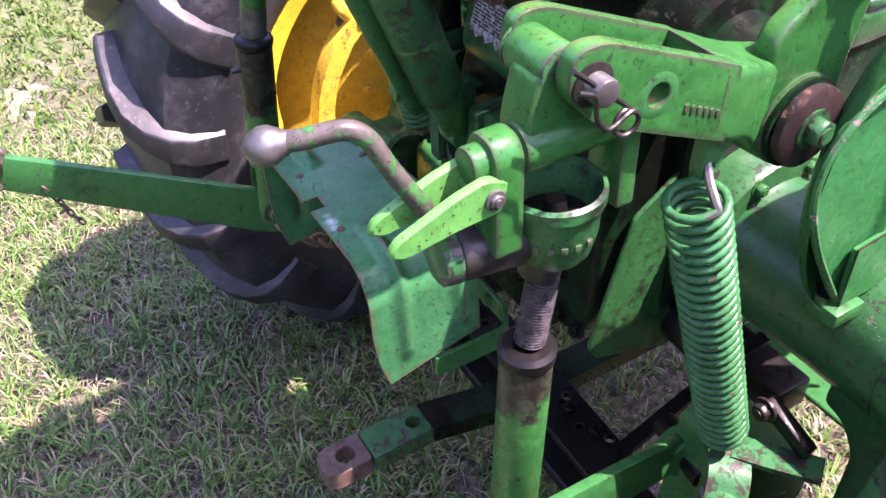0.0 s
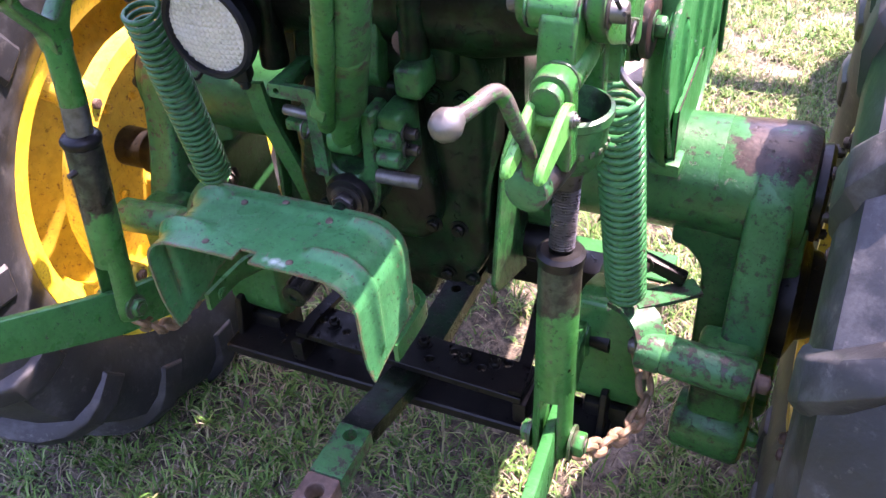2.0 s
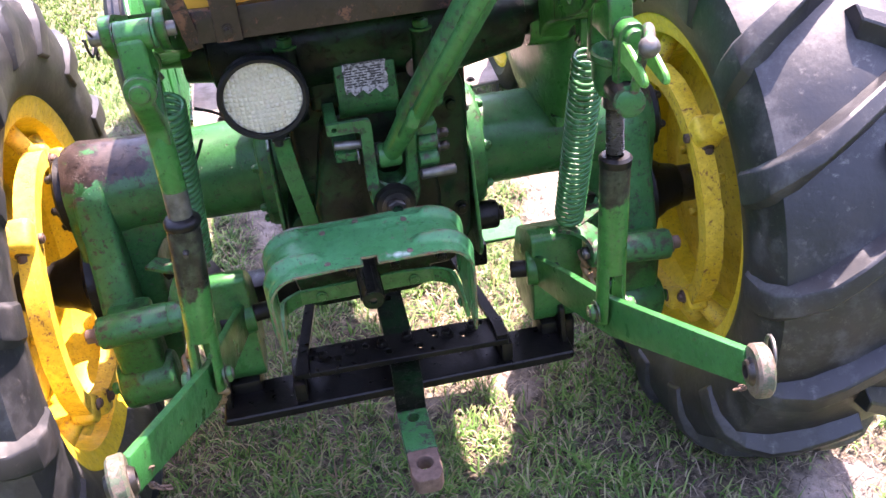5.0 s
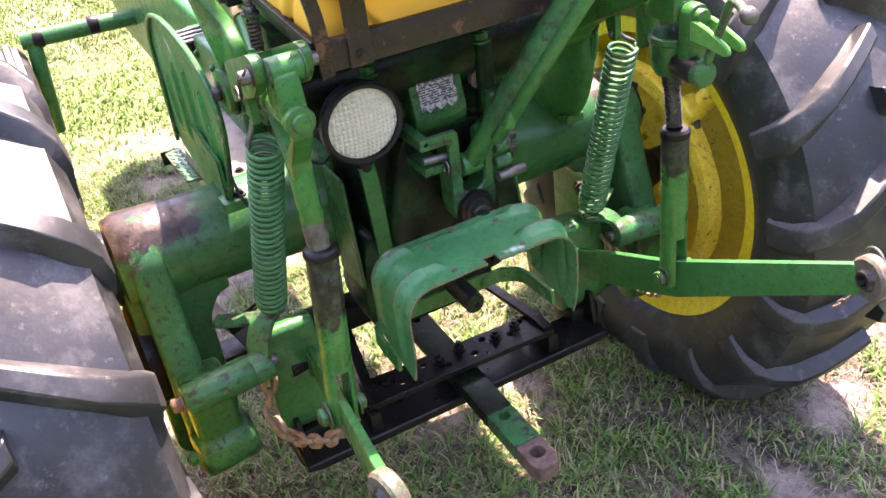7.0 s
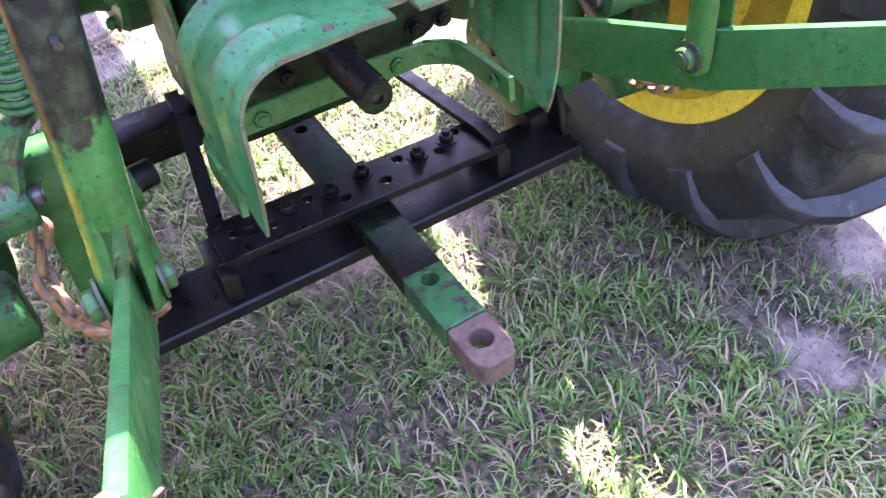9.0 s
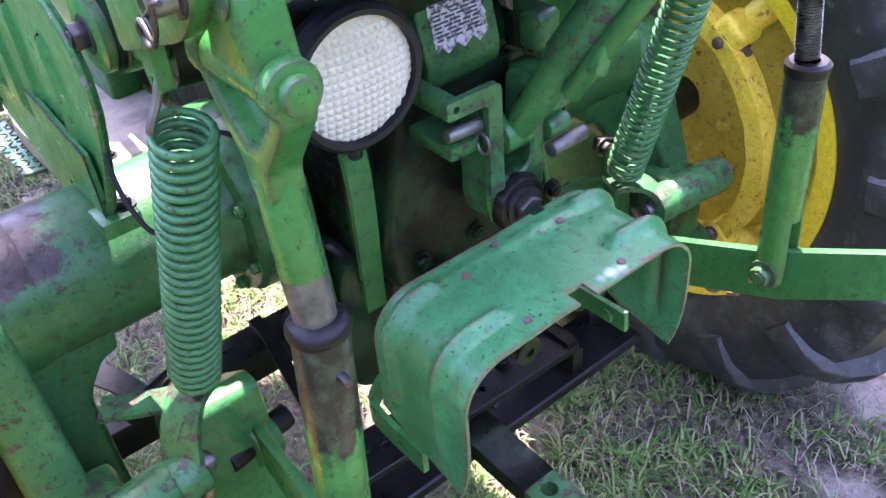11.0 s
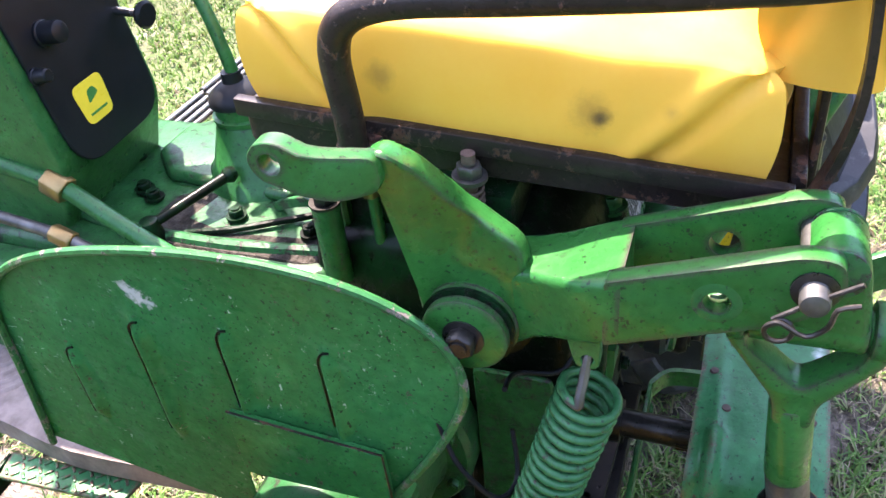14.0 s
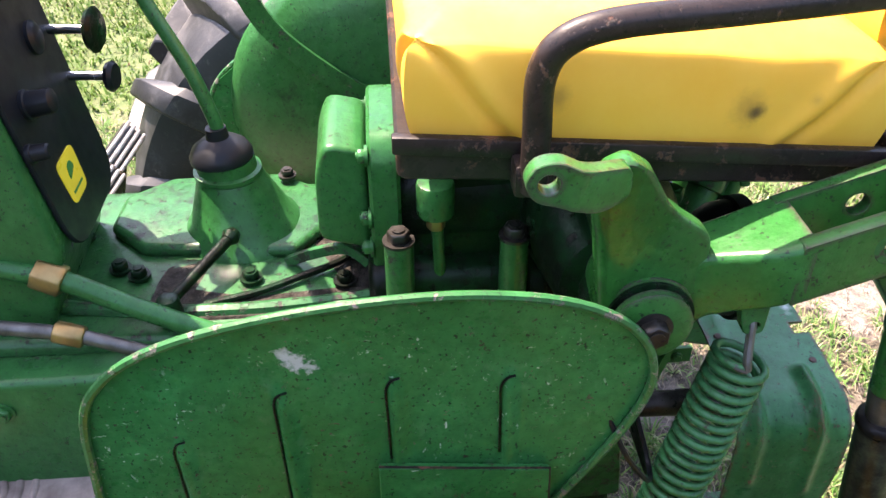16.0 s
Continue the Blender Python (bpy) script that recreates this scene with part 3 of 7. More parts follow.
def grass(name, label, count, reach, hole, long, wide, seed, bare, low=0.75, high=1.5, material=None, spread=1.0, rosette=0):
    """Bent blades scattered where the lawn is thick, as one mesh; with rosette, that many blades fan out from each tuft."""
    rs = np.random.RandomState(seed)
    x, y = rs.uniform(-reach, reach, count), rs.uniform(-reach, reach, count)
    thick = turf(x, y) + 0.25 * closed(x, y)
    far_off = np.hypot(x, y) + 0.5 * (lattice(x, y, 0.5, 19) - 0.5) + rs.uniform(-0.2, 0.2, count)
    keep = (thick + rs.uniform(-0.12, 0.12, count) > bare) & (np.abs(far_off - (reach + hole) / 2) < (reach - hole) / 2)
    x, y = x[keep], y[keep]
    big = np.ones(len(x))
    if rosette:
        each = rs.randint(rosette // 2, rosette * 2, len(x))
        x, y, big = (np.repeat(v, each) for v in (x, y, rs.uniform(0.55, 1.25, len(x))))
    n = len(x)
    fan = rs.uniform(0, 2 * np.pi, n)
    if rosette:
        push = rs.uniform(0.0, 0.016, n)
        x, y = x + push * np.cos(fan), y + push * np.sin(fan)
    z = relief(x, y)
    tuft = lattice(x, y, 0.09, 14) * 14.0
    head = fan + rs.normal(0, 0.25, n) if rosette else tuft + rs.normal(0, 1.0, n) * spread
    size = long * rs.uniform(0.45, 1.35, n) * big
    lean = rs.uniform(low, high, n)
    dx, dy = np.cos(head), np.sin(head)
    half = wide * rs.uniform(0.6, 1.2, n) / 2
    sx, sy = -dy * half, dx * half
    h1, d1 = size * 0.55 * np.cos(lean * 0.55), size * 0.55 * np.sin(lean * 0.55)
    tip = np.minimum(lean * 1.3, 1.75)
    h2, d2 = h1 + size * 0.45 * np.cos(tip), d1 + size * 0.45 * np.sin(tip)
    co = np.empty((n, 5, 3), np.float32)
    co[:, 0] = np.stack([x + sx, y + sy, z - 0.004], 1)
    co[:, 1] = np.stack([x - sx, y - sy, z - 0.004], 1)
    co[:, 2] = np.stack([x + dx * d1 - sx * 0.9, y + dy * d1 - sy * 0.9, z + h1], 1)
    co[:, 3] = np.stack([x + dx * d1 + sx * 0.9, y + dy * d1 + sy * 0.9, z + h1], 1)
    co[:, 4] = np.stack([x + dx * d2, y + dy * d2, z + np.maximum(h2, 0.004)], 1)
    base = 5 * np.arange(n)[:, None]
    loops = np.concatenate([base + [0, 1, 2, 3], base + [3, 2, 4]], 1).astype(np.int32).reshape(-1)
    starts = (7 * np.arange(n)[:, None] + [0, 4]).astype(np.int32).reshape(-1)
    me = bpy.data.meshes.new(name)
    me.vertices.add(5 * n)
    me.vertices.foreach_set("co", co.reshape(-1))
    me.loops.add(7 * n)
    me.loops.foreach_set("vertex_index", loops)
    me.polygons.add(2 * n)
    me.polygons.foreach_set("loop_start", starts)
    me.update(calc_edges=True)
    me.materials.append(material or BLADES)
    return tagged(new(name, me), label, "grass", kind="stuff")


grass("lawn_grass", "short patchy green and straw-coloured lawn grass in tufts", 15000, 2.4, 0.0, 0.060, 0.0047, 21, 0.525, 0.95, 1.55, None, 1.6, 9)
grass("lawn_undergrowth", "fine thin grass between the tufts", 90000, 2.4, 0.0, 0.050, 0.0036, 25, 0.53, 0.95, 1.55, None, 1.5)
grass("far_lawn_grass", "sunlit short lawn grass further off", 420000, 7.0, 2.4, 0.050, 0.009, 22, 0.455, 0.9, 1.55, material=FAR_BLADES)
grass("dry_clippings", "dry grey-brown grass clippings lying on the soil", 62000, 2.4, 0.0, 0.055, 0.0030, 23, 0.25, 1.35, 1.6, LITTER, 3.0)

# unseen ring added round the lawn to cut low sky light and darken reflections
surround_bm = bmesh.new()
ring = []
for k in range(120):
    a = 2 * math.pi * k / 120
    r = 13.0 + 1.2 * noise.noise(Vector((math.cos(a) * 3, math.sin(a) * 3, 0.0)))
    top = 5.2 + 1.6 * noise.noise(Vector((math.cos(a) * 5, math.sin(a) * 5, 7.0)))
    ring.append([surround_bm.verts.new((r * math.cos(a) * (1 + 0.02 * math.sin(j * 2.1 + k)), r * math.sin(a) * (1 + 0.02 * math.cos(j * 1.7 + k)), -0.2 + (top + 0.2) * j / 8)) for j in range(9)])
for a, b in zip(ring, ring[1:] + ring[:1]):
    for j in range(8):
        surround_bm.faces.new((a[j], b[j], b[j + 1], a[j + 1]))
backdrop = part("backdrop", surround_bm, plain("unseen_surround", (0.020, 0.045, 0.014), (0.075, 0.12, 0.04), 0.8, 0.0, 2.2, 1.0, (0.35, 0.65), 0.3), None, "unseen dark green ring round the lawn that cuts low sky light")
tagged(backdrop, "", "backdrop", kind="structure")

# ---- tractor ----
tractor = tagged(new("tractor"), "old green utility tractor with yellow wheels, seen from behind", "tractor")
AXLE_Y, AXLE_Z = -0.275, 0.588


def loose(ob, category, group=""):
    """Makes a piece that hangs from, sits on or is pinned to the tractor a thing of its own."""
    ob.parent = None
    return tagged(ob, "", category, group)



# ---- rear wheels ----
def tyre_mesh(cx, cz):
    prof = [(-0.135, 0.372), (-0.150, 0.392), (-0.168, 0.43), (-0.176, 0.475), (-0.174, 0.52), (-0.160, 0.562), (-0.125, 0.585), (-0.06, 0.597), (0.0, 0.600)]
    prof = prof + [(-a, r) for a, r in prof[-2::-1]]
    bm = lathe([(1.14 * a if abs(a) > 0.14 else 1.05 * a, r) for a, r in prof], (cx, AXLE_Y, cz), (1, 0, 0), 96)
    return bm


def lug_mesh(side):
    """One slanting tread bar about the wheel's middle, from the tread's centre over the shoulder to a blunt end on the sidewall."""
    bm = bmesh.new()
    stations = []
    rows = ((-0.016, 0.598, -0.020, 0.034, 0.016), (0.03, 0.597, 0.030, 0.037, 0.017), (0.075, 0.594, 0.080, 0.038, 0.018), (0.118, 0.585, 0.128, 0.038, 0.019), (0.146, 0.570, 0.162, 0.036, 0.021), (0.164, 0.548, 0.186, 0.028, 0.024), (0.173, 0.515, 0.202, 0.018, 0.026), (0.172, 0.456, 0.212, 0.011, 0.026))
    for s, (off, rad, turn, hgt, hw) in enumerate(rows):
        ring = []
        for da, lift in ((-hw - 0.014, -0.008), (-hw, hgt * 0.94), (-hw + 0.005, hgt), (hw - 0.005, hgt), (hw, hgt * 0.94), (hw + 0.020, -0.008)):
            aa = turn + da / rad
            down = 0.0 if s < 4 else (0.35, 0.7, 0.95, 1.0)[s - 4]
            rr = rad + lift * (1.0 - 0.8 * down)
            xo = side * (1.14 * off + lift * 0.85 * down)
            ring.append(bm.verts.new((xo, rr * math.cos(aa), rr * math.sin(aa))))
        stations.append(ring)
    for p, q in zip(stations, stations[1:]):
        for j in range(5):
            bm.faces.new((p[j], p[j + 1], q[j + 1], q[j]))
    bm.faces.new(stations[0])
    bm.faces.new(stations[-1])
    bmesh.ops.recalc_face_normals(bm, faces=bm.faces)
    bevel(bm, 0.0025, 1, angle=45)
    me = bpy.data.meshes.new("lug")
    bm.to_mesh(me)
    bm.free()
    me.polygons.foreach_set("use_smooth", [True] * len(me.polygons))
    me.set_sharp_from_angle(angle=radians(24))
    me.materials.append(RUBBER)
    return me


LUGS = {-1: lug_mesh(-1), 1: lug_mesh(1)}


def rear_wheel(cx, inner, AXLE_Z):
    """inner: +1 where the tractor lies towards +x of the wheel."""
    side = "left" if inner > 0 else "right"
    wheel = part("rear_wheel", rod((cx - inner * 0.02, AXLE_Y, AXLE_Z), (cx + inner * 0.20, AXLE_Y, AXLE_Z), 0.042, 0.042, 28, w=0.004), DARKSTEEL, tractor, "rear wheel with a ribbed black tractor tyre and rusty yellow rim")
    tyre = part("tyre", tyre_mesh(cx, AXLE_Z), RUBBER, wheel, "dusty black tractor tyre with deep slanting lugs", 30)
    for sgn in (-1, 1):
        for k in range(16):
            lug = new("lug", LUGS[sgn])
            lug.parent = tyre
            lug.matrix_basis = Matrix.Translation((cx, AXLE_Y, AXLE_Z)) @ Matrix.Rotation(2 * math.pi * (k + 0.25 * sgn + (0.397 if inner < 0 else 0.0)) / 16, 4, "X")
    prof = [(-0.158, 0.366), (-0.163, 0.384), (-0.156, 0.392), (-0.146, 0.384), (-0.140, 0.36), (-0.09, 0.348), (-0.055, 0.318), (0.055, 0.318), (0.09, 0.348), (0.140, 0.36), (0.146, 0.384), (0.156, 0.392), (0.163, 0.384), (0.158, 0.366), (0.148, 0.344), (0.095, 0.334), (0.06, 0.304), (-0.06, 0.304), (-0.095, 0.334), (-0.148, 0.344)]
    part("rim", lathe(prof, (cx, AXLE_Y, AXLE_Z), (1, 0, 0), 72, closed=True), YELLOW, wheel, "glossy yellow painted steel rim")
    # dished centre with four windows
    m = {1: 1, -1: -1}[inner]
    disc = lathe([(0.026, 0.042), (0.026, 0.13), (0.006, 0.17), (-0.02, 0.25), (-0.02, 0.306), (-0.008, 0.306), (-0.008, 0.255), (0.018, 0.175), (0.038, 0.135), (0.038, 0.042)], (cx + m * 0.02, AXLE_Y, AXLE_Z), (m, 0, 0), 48, closed=True)
    part("wheel_disc", disc, DISC_RUST, wheel, "dished yellow wheel centre with rust streaks")
    # slanting rails along the inside of the rim, each with clamps
    for start in (64, 244):
        pts = []
        for k in range(13):
            a = radians(start + 13.6 * k)
            r = 0.262 - 0.012 * math.sin(math.pi * k / 12)
            pts.append((cx + m * (0.152 + 0.014 * math.sin(math.pi * k / 12)), AXLE_Y + r * math.cos(a), AXLE_Z + r * math.sin(a)))
        part("rail", warp(bevel(tube(pts, 0.01, steps=3, flat=(0.019, 0.017)), 0.006, 3), 0.002, 30), YELLOW_RUST, wheel, "curved rusty yellow wheel rail")
        for deg, big in ((3, 0.9), (63, 1.2), (159, 1.05)):
            a = radians(start + deg)
            out = Vector((0, math.cos(a), math.sin(a)))
            c = Vector((cx + m * 0.156, AXLE_Y, AXLE_Z)) + out * 0.262
            bm = box(c, (0.044 * big, 0.056 * big, 0.050 * big), (math.degrees(a), 0, 0), 0.012, seg=3)
            rod(c - Vector((m * 0.01, 0, 0)), c + out * 0.058 - Vector((m * 0.05, 0, 0)), 0.017 * big, 0.022 * big, 16, bm)
            clamp = part("clamp", warp(bm, 0.004, 30), YELLOW_RUST, wheel, "rusty yellow rim clamp")
            bolt(clamp, c + Vector((m * 0.021 * big, 0, 0)) - out * 0.008, (m, 0, 0), 0.011, 0.010, RUST)
            side = Vector((0, -math.sin(a), math.cos(a)))
            bolt(clamp, c + side * 0.027 * big, side, 0.010, 0.012, RUST)
    for k in range(8):
        a = 2 * math.pi * (k + 0.3) / 8
        bolt(wheel, (cx + m * 0.058, AXLE_Y + 0.105 * math.cos(a), AXLE_Z + 0.105 * math.sin(a)), (m, 0, 0), 0.011, 0.012, YELLOW_RUST, name="wheel_bolt")
    return wheel


for cx, inner, cz in ((0.822, -1, 0.574), (-0.785, 1, 0.598)):
    loose(rear_wheel(cx, inner, cz), "wheel", "rear wheels")

# ---- axle housings and final drives ----
TUBE_Y = -0.27


def axle_side(s, xc, TUBE_Z, AXLE_Z):
    """s: +1 right. xc: the middle line of the axle."""
    X = lambda v: xc + s * v
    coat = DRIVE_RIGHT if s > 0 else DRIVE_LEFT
    prof = [(0.10, 0.118), (0.168, 0.120), (0.172, 0.128), (0.210, 0.128), (0.218, 0.122), (0.221, 0.098), (0.235, 0.0935), (0.34, 0.0915), (0.455, 0.0925), (0.456, 0.05)]
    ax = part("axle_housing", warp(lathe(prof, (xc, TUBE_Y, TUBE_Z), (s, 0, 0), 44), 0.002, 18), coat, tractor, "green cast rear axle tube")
    for k in range(8):
        a = 2 * math.pi * (k + 0.5) / 8
        bolt(ax, (X(0.219), TUBE_Y + 0.112 * math.cos(a), TUBE_Z + 0.112 * math.sin(a)), (s, 0, 0), 0.009, 0.010, GREEN)
    # final drive: hollow casting, round over the tube, with a rib down its back
    T = TUBE_Z
    up = 0.035 if s < 0 else 0.0
    front = rounded([(X(0.40), T - 0.02), (X(0.590), T - 0.02), (X(0.590), 0.345 + up), (X(0.545), 0.315 + up), (X(0.47), 0.325 + up), (X(0.452), 0.39 + up), (X(0.452), T - 0.125), (X(0.425), T - 0.090), (X(0.40), T - 0.085)], [0.01, 0.01, 0.03, 0.03, 0.03, 0.03, 0.06, 0.05, 0.01], 5)
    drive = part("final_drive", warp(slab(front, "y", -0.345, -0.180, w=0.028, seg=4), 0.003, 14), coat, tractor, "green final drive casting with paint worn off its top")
    rib = rounded([(-0.366, T + 0.030), (-0.345, T + 0.062), (-0.315, T + 0.084), (-0.26, T + 0.093), (-0.25, T - 0.05), (-0.33, 0.36 + up), (-0.405, 0.325 + up), (-0.445, 0.37 + up), (-0.44, 0.585), (-0.395, 0.70)], [0.02, 0.03, 0.03, 0.02, 0.02, 0.02, 0.014, 0.014, 0.03, 0.03], 4)
    part("rib", slab(rib, "x", X(0.500), X(0.566), w=0.012, seg=3), GREEN_WORN, drive)
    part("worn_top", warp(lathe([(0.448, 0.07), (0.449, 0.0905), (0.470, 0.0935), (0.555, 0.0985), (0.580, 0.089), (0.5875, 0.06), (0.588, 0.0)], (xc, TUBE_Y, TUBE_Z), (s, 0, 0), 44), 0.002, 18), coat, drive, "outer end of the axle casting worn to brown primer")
    part("end_cover", lathe([(0.0, 0.0), (0.0, 0.072), (0.012, 0.074), (0.018, 0.066), (0.020, 0.0)], (X(0.585), TUBE_Y, TUBE_Z), (s, 0, 0), 32), GREASE, drive, "greasy round bearing cover")
    for k in range(6):
        a = 2 * math.pi * k / 6
        bolt(drive, (X(0.602), TUBE_Y + 0.060 * math.cos(a), TUBE_Z + 0.060 * math.sin(a)), (s, 0, 0), 0.009, 0.010, DARKSTEEL)
    part("axle_hub", lathe([(-0.01, 0.0), (-0.01, 0.105), (0.015, 0.11), (0.03, 0.075), (0.045, 0.07), (0.07, 0.055), (0.10, 0.048), (0.10, 0.0)], (X(0.575), AXLE_Y, AXLE_Z), (s, 0, 0), 36), GREASE, drive, "oily black axle hub")
    # cross tubes behind the casting: pin boss and lower boss
    boss = part("pin_boss", warp(rod((X(0.425), -0.496, 0.592 + up), (X(0.560), -0.505, 0.588 + up), 0.031, 0.031, 24, w=0.008), 0.002, 40), GREEN_WORN, drive, "worn green pin boss")
    bolt(boss, (X(0.562), -0.505, 0.588 + up), (s, 0, 0), 0.015, 0.018, RUST)
    bolt(boss, (X(0.395), -0.495, 0.594 + up), (-s, 0, 0), 0.014, 0.016, STEEL)
    low = part("lower_boss", warp(rod((X(0.452), -0.452, 0.425 + up), (X(0.566), -0.462, 0.420 + up), 0.050, 0.048, 26, w=0.012), 0.003, 25), GREEN_GRIMY, drive, "green lower boss with oily dirt")
    part("boss_web", warp(span((min(X(0.470), X(0.556)), -0.482, 0.405 + up), (max(X(0.470), X(0.556)), -0.40, 0.590 + up), 0.014, seg=3), 0.002, 30), GREEN_GRIMY, drive)
    bolt(low, (X(0.568), -0.462, 0.420 + up), (s, 0, 0), 0.014, 0.014, GREEN)
    # block that carries the lower link, with the strap that holds the spring
    block = rounded([(-0.452, 0.618 + up), (-0.42, 0.622 + up), (-0.33, 0.58), (-0.30, 0.48), (-0.32, 0.40), (-0.44, 0.395), (-0.466, 0.43)], 0.02, 3)
    carrier = part("link_carrier", warp(slab(block, "x", X(0.285), X(0.395), w=0.006, seg=2), 0.002, 20), GREEN, tractor, "green lower link carrier casting")
    part("foot", span((min(X(0.30), X(0.38)), -0.46, 0.30), (max(X(0.30), X(0.38)), -0.38, 0.40), 0.012), GREASE, carrier)
    # bent strap from the spring's foot down to the eye on the pin, with a short tab to the front
    strap = tube([(X(0.345), -0.448, 0.640 + 2 * up), (X(0.375), -0.462, 0.638 + 1.8 * up), (X(0.398), -0.482, 0.630 + 1.4 * up), (X(0.412), -0.500, 0.606 + up), (X(0.414), -0.503, 0.590 + up)], 0.01, steps=4, flat=(0.024, 0.0045))
    part("spring_strap", bevel(strap, 0.0015, 1), GREEN_WORN, carrier, "bent worn green strap")
    tab = tube([(X(0.372), -0.452, 0.640 + 1.6 * up), (X(0.410), -0.425, 0.640 + 1.4 * up), (X(0.455), -0.395, 0.645 + 1.2 * up)], 0.01, steps=3, flat=(0.018, 0.0035))
    part("strap_tab", bevel(tab, 0.001, 1), GREEN_WORN, carrier)
    part("pin_eye", rod((X(0.392), -0.497, 0.594 + up), (X(0.430), -0.499, 0.592 + up), 0.030, n=24, w=0.004), GREEN_WORN, carrier)
    # round black casting in front (brake)
    part("brake_lever", box((X(0.40), -0.40, 0.672), (0.075, 0.018, 0.022), (0, s * 20, 0), 0.004), GREASE, carrier, "greasy black brake lever")
    bolt(carrier, (X(0.372), -0.41, 0.680), (0, -1, 0), 0.012, 0.012, DARKSTEEL)
    return ax


axle_side(1, 0.018, 0.766, 0.574)
axle_side(-1, 0.018, 0.797, 0.598)

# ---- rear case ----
case = part("transmission_case", warp(slab(rounded([(-0.105, 0.635), (0.14, 0.635), (0.175, 0.70), (0.18, 1.0), (0.16, 1.05), (-0.11, 1.05), (-0.13, 1.0), (-0.13, 0.70)], 0.03, 4), "y", -0.50, -0.20, w=0.012, seg=3), 0.003, 10), GREEN_DARK, tractor, "oily green transmission case, coloured darker for the shade under the seat")
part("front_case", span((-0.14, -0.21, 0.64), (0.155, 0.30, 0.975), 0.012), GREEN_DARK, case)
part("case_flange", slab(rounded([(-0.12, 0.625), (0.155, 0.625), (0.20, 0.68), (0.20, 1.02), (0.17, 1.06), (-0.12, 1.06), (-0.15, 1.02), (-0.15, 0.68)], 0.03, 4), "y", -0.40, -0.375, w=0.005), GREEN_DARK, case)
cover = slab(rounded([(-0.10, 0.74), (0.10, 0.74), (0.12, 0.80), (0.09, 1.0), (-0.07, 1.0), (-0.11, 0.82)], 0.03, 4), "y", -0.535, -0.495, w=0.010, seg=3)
part("rear_cover", warp(cover, 0.003, 18), GREEN_DARK, case, "greasy green rear cover, coloured darker for shade")
low = slab(rounded([(-0.10, 0.60), (0.12, 0.60), (0.15, 0.66), (0.15, 0.78), (-0.13, 0.78), (-0.13, 0.66)], 0.03, 4), "y", -0.38, 0.30, w=0.012, seg=2)
part("case_belly", low, GREASE, case, "black oily lower case")
for x in (-0.085, 0.0, 0.09, 0.13):
    for z in (0.66, 0.78, 0.97):
        bolt(case, (x + 0.02, -0.501 if z != 0.78 else -0.536, z), (0, -1, 0), 0.010, 0.010, GREEN_DARK)
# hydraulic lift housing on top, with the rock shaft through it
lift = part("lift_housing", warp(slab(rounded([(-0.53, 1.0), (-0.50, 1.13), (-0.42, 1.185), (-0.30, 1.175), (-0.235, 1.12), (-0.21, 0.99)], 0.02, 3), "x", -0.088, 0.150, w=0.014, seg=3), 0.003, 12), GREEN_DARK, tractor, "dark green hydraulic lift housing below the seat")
bm = slab(rounded([(-0.465, 1.115), (-0.529, 1.115), (-0.5565, 1.012), (-0.530, 0.985), (-0.465, 0.96)], [0.004, 0.010, 0.022, 0.012, 0.01], 4), "x", -0.042, 0.058, w=0.014, seg=3)
part("rear_boss", warp(bm, 0.0015, 30), GREEN_GRIMY, lift, "green cast boss that carries a sticker")
for x in (-0.11, 0.105):
    part("bolt_pillar", rod((x, -0.535, 1.00), (x, -0.535, 1.125), 0.020, 0.018, 18, w=0.004), GREEN_DARK, lift)
    bolt(lift, (x, -0.535, 1.126), (0, 0, 1), 0.014, 0.014, GREEN)
part("plug", lathe([(0, 0), (0, 0.018), (0.012, 0.018), (0.012, 0.008), (0.004, 0.007), (0.004, 0)], (0.094, -0.528, 1.06), (0, -1, 0), 16), RUST, lift, "rusty open plug")
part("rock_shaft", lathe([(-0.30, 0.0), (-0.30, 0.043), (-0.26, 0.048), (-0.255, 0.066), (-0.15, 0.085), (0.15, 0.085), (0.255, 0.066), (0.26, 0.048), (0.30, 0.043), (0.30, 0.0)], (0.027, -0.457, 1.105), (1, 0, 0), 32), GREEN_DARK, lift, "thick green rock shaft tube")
# front lift cylinder cover with bolted flanges
cyl = part("cylinder_cover", warp(slab(rounded([(-0.205, 1.055), (-0.205, 1.185), (-0.160, 1.195), (-0.147, 1.160), (-0.145, 1.07)], 0.014, 3), "x", -0.080, 0.05, w=0.016, seg=4), 0.002, 20), GREEN, tractor, "green cylinder cover with bolted flange")
part("flange", slab(rounded([(-0.100, 1.02), (0.065, 1.02), (0.075, 1.170), (0.05, 1.205), (-0.085, 1.208), (-0.105, 1.180)], 0.02, 3), "y", -0.240, -0.206, w=0.004), GREEN, cyl)
for x, z in ((-0.094, 1.07), (-0.095, 1.110), (-0.09, 1.185), (0.055, 1.170)):
    bolt(cyl, (x, -0.205, z), (0, 1, 0), 0.009, 0.009, GREEN)
part("barrel", rod((-0.02, -0.23, 1.11), (-0.02, -0.46, 1.11), 0.075, n=32, w=0.006), GREEN_DARK, cyl)
for x, y in ((-0.135, -0.235), (-0.135, -0.36)):
    part("stud", rod((x, y, 1.0), (x, y, 1.105), 0.016, 0.016, 16), GREEN, cyl)
    bolt(cyl, (x, y, 1.106), (0, 0, 1), 0.013, 0.013, DARKSTEEL)
part("oil_pipe", tube([(-0.105, -0.277, 1.135), (-0.105, -0.279, 1.08), (-0.108, -0.28, 1.02), (-0.112, -0.27, 0.97)], 0.007, 12), GREEN, cyl, "thin green oil pipe")
